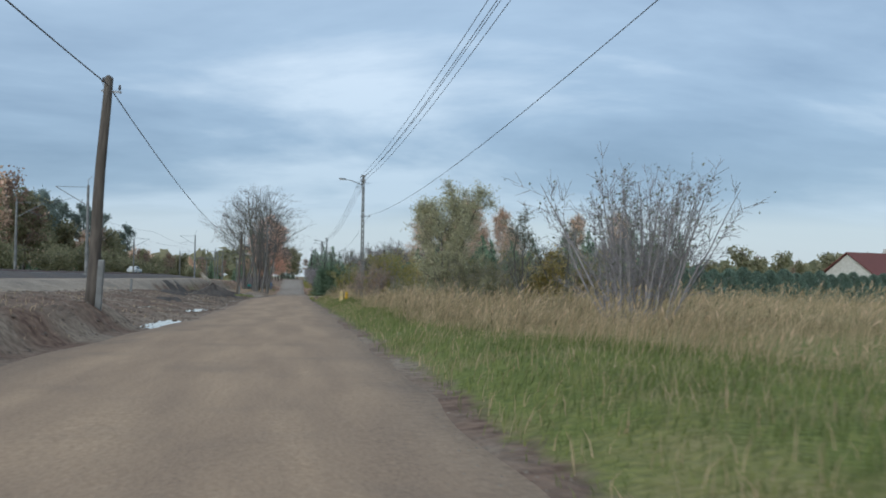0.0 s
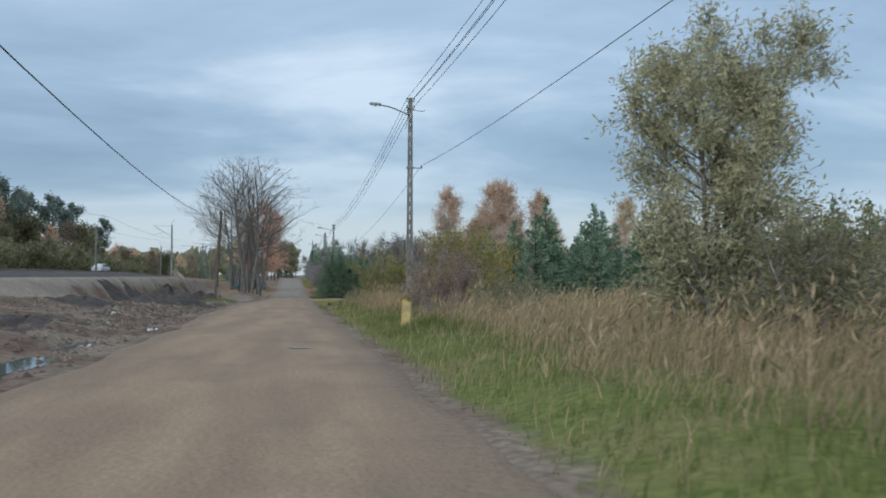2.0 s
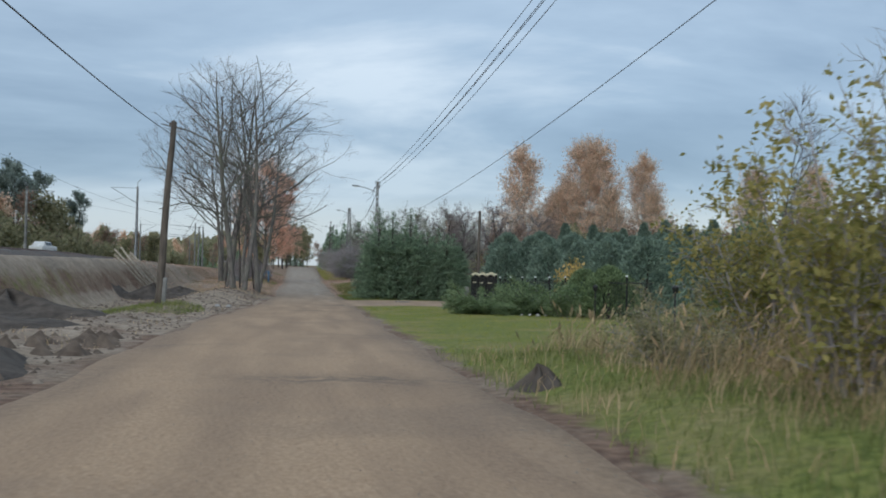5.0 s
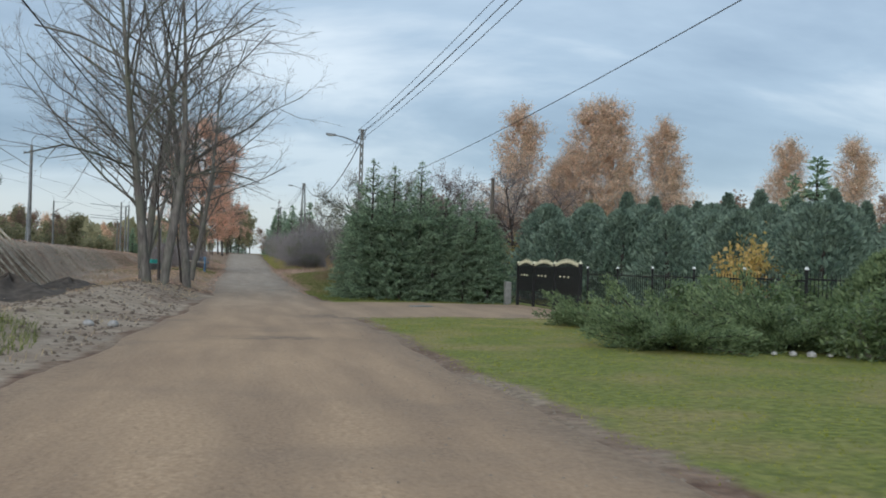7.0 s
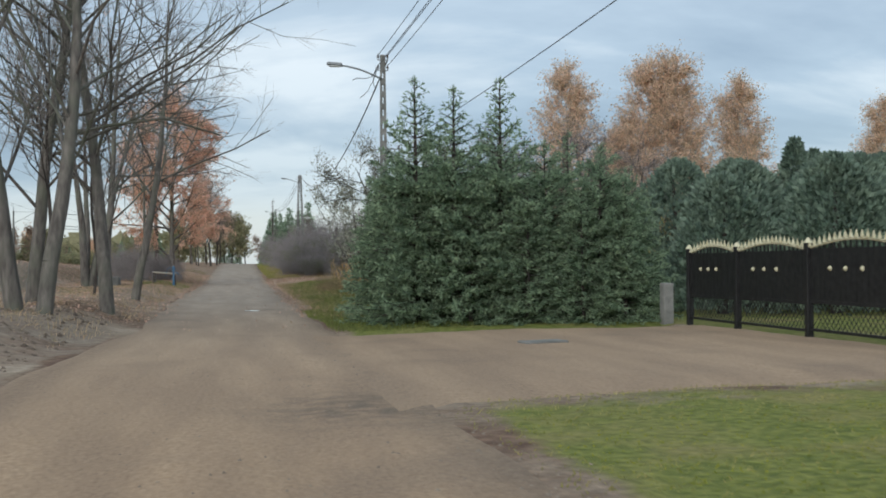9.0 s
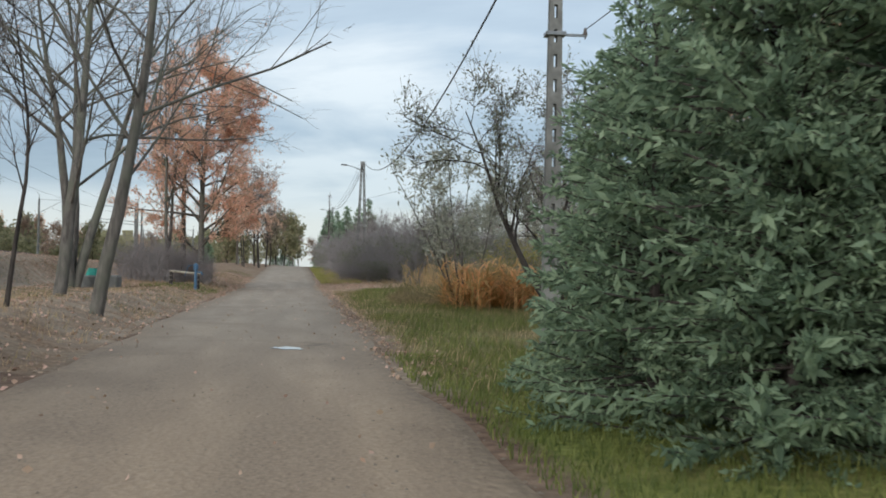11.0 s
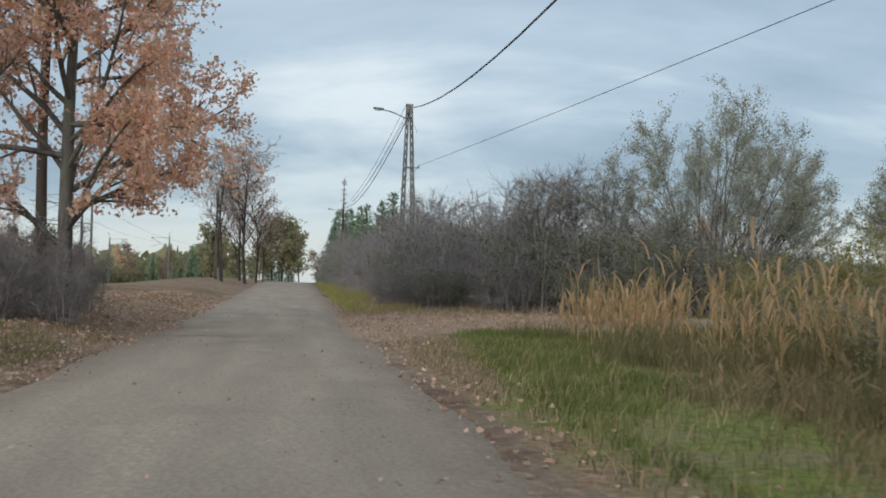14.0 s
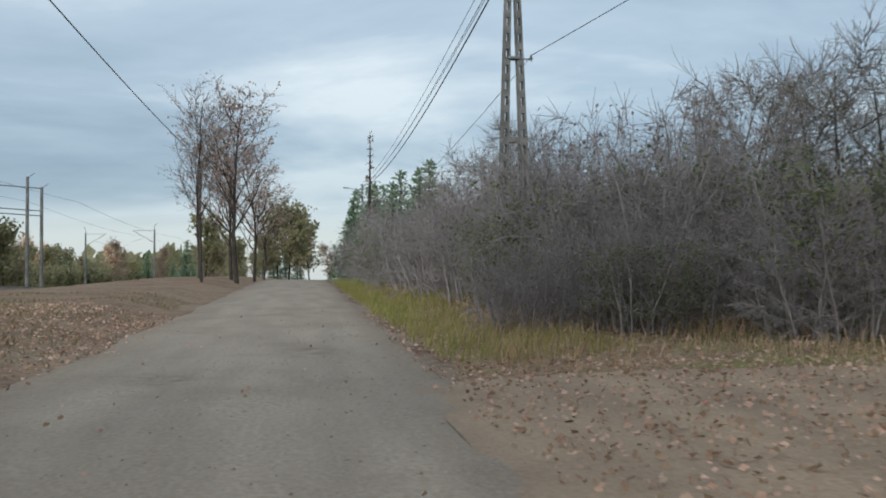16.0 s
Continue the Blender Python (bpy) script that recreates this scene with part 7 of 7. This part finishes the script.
blades("verge_grass", "lush green roadside grass", "grass", scatter(31, 190000, 1.4, 15.0, -4, 95, lambda x, y, r: (x > edge_r(y) + 0.12) & (x < 3.9 + np.maximum(0, 20 - y) * 0.55 + 0.8 * np.sin(y * 0.4)) & (r.random(len(x)) < np.clip((x - edge_r(y)) / 1.0, 0.25, 1))), 0.19, 0.010, M_grass, 31, 0.75, 0, (0.5, 0.05), 0.35)
blades("tall_dry_grass", "tall pale dry grass with seed heads, leaning in wind", "grass", scatter(32, 62000, 4, 36, 4, 96, field), 0.82, 0.010, M_dry, 32, 0.6, 0.5, (0.8, 0.1), 0.42)
blades("tall_dry_grass", "tall pale dry grass in front of the bushes", "grass", scatter(33, 12000, 2.9, 8.0, 8, 93, lambda x, y, r: ~bare_spot(x, y) & (x > 2.95 - 0.4 * sstep(64, 70, y) + np.maximum(0, 19 - y) * 0.55 + 0.6 * np.sin(y * 0.4) + 0.8 * np.exp(-((y - 57) / 6) ** 2) + 0.3 * r.normal(size=len(x)))), 0.55, 0.010, M_dry, 33, 0.9, 0.5, (0.7, 0.1), 0.6)
blades("brown_weeds", "low brown weeds between the dry grass", "weeds", scatter(64, 26000, 2.9, 14, 20, 95, field), 0.42, 0.013, M_weed, 64, 1.0, 0.2, (0.3, 0.05), 0.6)
for k, (x, y) in enumerate(((12.6, 132.0), (13.2, 128.2), (13.6, 124.5), (14.2, 120.8))):
    again(gh, x + 0.6, y, 71 * k, 0.72, label="broad dark evergreen close behind the fence")
blades("verge_grass", "long green grass tufts round the yellow markers", "grass", scatter(61, 2600, 2.1, 4.6, 54.2, 64.5), 0.24, 0.011, M_grass, 61, 0.5, 0, (0.3, 0.05), 0.4)
blades("verge_grass", "taller green grass at the foot of the faded marker", "grass", scatter(67, 420, 2.1, 3.3, 54.9, 56.0), 0.30, 0.011, M_grass, 67, 0.5, 0, (0.3, 0.05), 0.4)
blades("tall_weeds", "tall yellowed weeds beside the pole", "weeds", scatter(62, 1100, 3.4, 5.2, 70, 83, lambda x, y, r: np.sin(x * 2.1 + y * 0.9) + np.sin(y * 0.7) > 0.2), 0.78, 0.011, M_dry, 62, 0.4, 0.6, (0.4, 0.05), 0.4)
blades("lawn_grass", "short mown garden lawn", "grass", scatter(34, 70000, 1.7, 10.0, 91, 129.2, lambda x, y, r: (x > edge_r(y) + 0.05 + 0.25 * np.abs(r.normal(size=len(x)))) & (r.random(len(x)) > (y - 125) / 4.2)), 0.055, 0.012, M_lawn, 34, 0.7)
blades("dry_tussocks", "yellowed grass along the worn edge of the lawn", "grass", scatter(63, 14000, 1.7, 10.0, 118, 129.4, lambda x, y, r: (x > edge_r(y) + 0.1) & (r.random(len(x)) < sstep(117, 127, y) * 0.8) & (np.sin(x * 1.3 + y) + np.sin(y * 1.9 - x * 0.7) > -0.8)), 0.07, 0.012, M_yellowgrass, 63, 0.8)
blades("verge_grass", "green grass beyond the driveway", "grass", scatter(35, 12000, 1.9, 6.0, 141.2, 152, verge(0.1, 3.4)), 0.16, 0.013, M_grass, 35, 0.6)
blades("verge_grass", "long green grass in front of the orchard", "grass", scatter(66, 15000, 2.6, 9.0, 149, 176, lambda x, y, r: (x > edge_r(y) + 0.9 + 0.4 * np.sin(y * 0.8)) & (np.sin(x * 1.1 + y * 0.6) + np.sin(y * 0.43 - x) > -0.6)), 0.24, 0.012, M_grass, 66, 0.7, 0, (0.3, 0.05), 0.4)
blades("rough_grass", "rough olive-brown grass below the orchard trees", "grass", scatter(36, 34000, 1.9, 14, 146, 192, verge(0.5, 9.0)), 0.19, 0.013, M_roughgrass, 36, 0.8)
blades("verge_grass", "patch of green grass beside the leaf-strewn track", "grass", scatter(46, 20000, 3.2, 7.6, 176, 197, lambda x, y, r: (x > 3.1 + 0.107 * (y - 180) + 0.12 * np.sin(y) + 0.2 * r.normal(size=len(x))) & (y < track_y(x) - 0.2 * np.abs(r.normal(size=len(x)))) & (x < 3.4 + 0.24 * (y - 176) + 0.5 * np.sin(y * 0.8))), 0.17, 0.013, M_grass, 46, 0.6)
blades("dry_tussocks", "brown dry tussocks at the foot of the thicket", "grass", scatter(37, 12000, 3.2, 12, 206.5, 245, lambda x, y, r: (x > edge_r(y) + 0.9) & (x < edge_r(y) + 6.5) & (np.sin(x * 1.9 + 1.3 * np.sin(y * 0.7)) + np.sin(y * 1.3 + x) > -0.5)), 0.36, 0.014, M_dry, 37, 0.8, 0, (0.3, 0.05), 0.5)
blades("rust_ferns", "rusty low plants at the foot of the thicket", "undergrowth", scatter(47, 1500, 4.5, 11, 207.4, 216, lambda x, y, r: np.sin(x * 2.3 + y * 1.7) + 0.5 * np.sin(x * 0.9 - y) > 0.2), 0.34, 0.025, M_litter, 47, 0.9, 0, (0.1, 0.05), 0.5)
blades("brown_weeds", "yellow-brown weeds in front of the reeds", "weeds", scatter(65, 9000, 4.3, 9.5, 172, 188, lambda x, y, r: (x > 4.5 + 0.22 * (y - 178) + 0.5 * np.sin(y * 1.1)) & (y < track_y(x) - 0.8)), 0.42, 0.014, M_weed, 65, 0.9, 0.2, (0.3, 0.05), 0.6)
blades("rough_grass", "rough brown undergrowth between the reeds", "grass", scatter(48, 20000, 5.2, 14, 172, 194.5, lambda x, y, r: x > 6.6 + np.sin(y * 0.8)), 0.55, 0.016, M_roughgrass, 48, 0.8, 0, (0.2, 0.05), 0.5)
blades("verge_grass", "yellow-green grass by the crest of the road", "grass", scatter(38, 12000, 2.5, 5.5, 208, 262, verge(0.2, 2.6)), 0.3, 0.016, M_yellowgrass, 38, 0.6)
blades("dry_tussocks", "dry stalks mixed into the green verge", "grass", scatter(43, 9000, 1.5, 7, 0, 95, lambda x, y, r: x > edge_r(y) + 0.3), 0.3, 0.010, M_dry, 43, 0.7)
blades("dry_tussocks", "dry stalks mixed into the orchard grass", "grass", scatter(44, 8000, 2.4, 13, 146, 192, verge(0.3, 9.0)), 0.26, 0.011, M_dry, 44, 0.8)
blades("dead_grass", "flattened pale grass tufts on the muddy verge", "grass", scatter(39, 16000, -11, -3, 8, 165, lambda x, y, r: (x < edge_l(y) - 0.5) & (np.sin(x * 1.1 + 2 * np.sin(y * 0.33)) * np.sin(y * 0.6 + x) > 0.25)), 0.16, 0.012, M_dry, 39, 0.9)
blades("verge_grass", "green grass tufts round a wooden pole", "grass", scatter(40, 7500, -9.5, -3.9, 108, 124, ell(-6.3, 115.5, 2.0, 6.0)), 0.22, 0.013, M_grass, 40, 0.6)
blades("dry_tussocks", "dry grass at the foot of the roadside trees", "grass", scatter(41, 12000, -10, -2.6, 140, 200, lambda x, y, r: (x < edge_l(y) - 0.4) & (np.sin(x * 1.7 + y * 0.5) + np.sin(y * 0.9) > 0.4)), 0.2, 0.012, M_dry, 41, 0.7)
blades("rough_grass", "sparse olive weeds among fallen leaves", "grass", scatter(49, 34000, -12, -2.7, 163, 232, lambda x, y, r: (x < edge_l(y) - 0.5) & (np.sin(x * 0.9 + y * 0.35) + np.sin(y * 0.8 - x * 0.6) > -0.2)), 0.13, 0.013, M_roughgrass, 49, 0.8)
blades("verge_grass", "green grass tuft round the hand pump", "grass", scatter(42, 5000, -8, -3.0, 182, 196, ell(-4.6, 185.5, 1.9, 5)), 0.2, 0.013, M_grass, 42, 0.6)


def fallen_leaves(name, label, xy, seed, size=0.07):
    rng = np.random.default_rng(seed)
    n = len(xy)
    p = np.stack([xy[:, 0], xy[:, 1], np.maximum(surf(xy[:, 0], xy[:, 1]), np.where((xy[:, 0] > 2) & (xy[:, 1] > track_y(xy[:, 0])) & (xy[:, 1] < 207.5), road_z(xy[:, 1]) + 0.08 * sstep(0, 3, xy[:, 0] - 1.9) + 0.012, -9)) + 0.012 + 0.03 * rng.random(n)], 1)
    d = np.stack([rng.normal(size=n), rng.normal(size=n), rng.normal(size=n) * 0.22], 1)
    me = leaf_mesh(name, p, size, rng, 0.75, 0, d * 3)
    me.materials.append(M_litter)
    return tagged(new(name, me), label, "fallen leaves", kind="stuff")


fallen_leaves("leaf_litter", "carpet of fallen brown leaves on the verge", scatter(51, 40000, -13, -2.0, 146, 222, lambda x, y, r: (x < edge_l(y) + 0.18 * r.normal(size=len(x))) & (r.random(len(x)) < 0.45 + 0.55 * sstep(172, 186, y))), 51)
fallen_leaves("leaf_litter", "fallen brown leaves strewn along the side track", scatter(52, 17000, 1.8, 11, 148, 222, lambda x, y, r: (x > edge_r(y) - 0.15) & (x < edge_r(y) + 0.9 + 7.5 * sstep(0, 1.5, y - track_y(x)) + 0.5 * r.normal(size=len(x)))), 52)


for k, (x, y, s) in enumerate(((-1.6, 333.0, 0.85), (-3.4, 340.0, 1.0), (-0.2, 352.0, 0.95))):
    again(far_spruce, x, y, 70 * k, s, label="small dark spruce beyond the crest of the road")
again(far_olive, -4.6, 328.0, 30, 0.5, label="olive tree beyond the crest of the road")
for k, (src, x, y, f) in enumerate(((far_olive, -1.2, 330.0, 0.88), (far_bare, 0.5, 337.0, 0.82), (far_olive, -2.8, 336.0, 0.85), (far_olive, 1.6, 346.0, 0.75))):
    again(src, x, y, 75 * k, f, label="dark tree closing the view beyond the crest")
fallen_leaves("leaf_litter", "fine fallen leaves scattered over the side track", scatter(53, 9000, 2.2, 12, 189, 207, lambda x, y, r: y > track_y(x) - 0.3), 53, 0.05)

fallen_leaves("leaf_litter", "single fallen leaves blown over the road", scatter(54, 380, -2.4, 2.3, 140, 224), 54, 0.055)
lump_field("road_pebbles", "small loose pebbles on the road", "pebbles", scatter(55, 5000, -3.4, 1.9, 4, 225), 0.008, 0.028, M_sandstone, 55)

# ---- far end poles of the orchard cables: added, placed where trees hide them ----
wooden_pole(14.5, 162.0, 7.1, "dark wooden pole among overgrown orchard trees")
wooden_pole(*LP3, "dark wooden pole beside an orange maple")
wooden_pole(*LP4, "dark wooden pole among brown-leaved oaks")
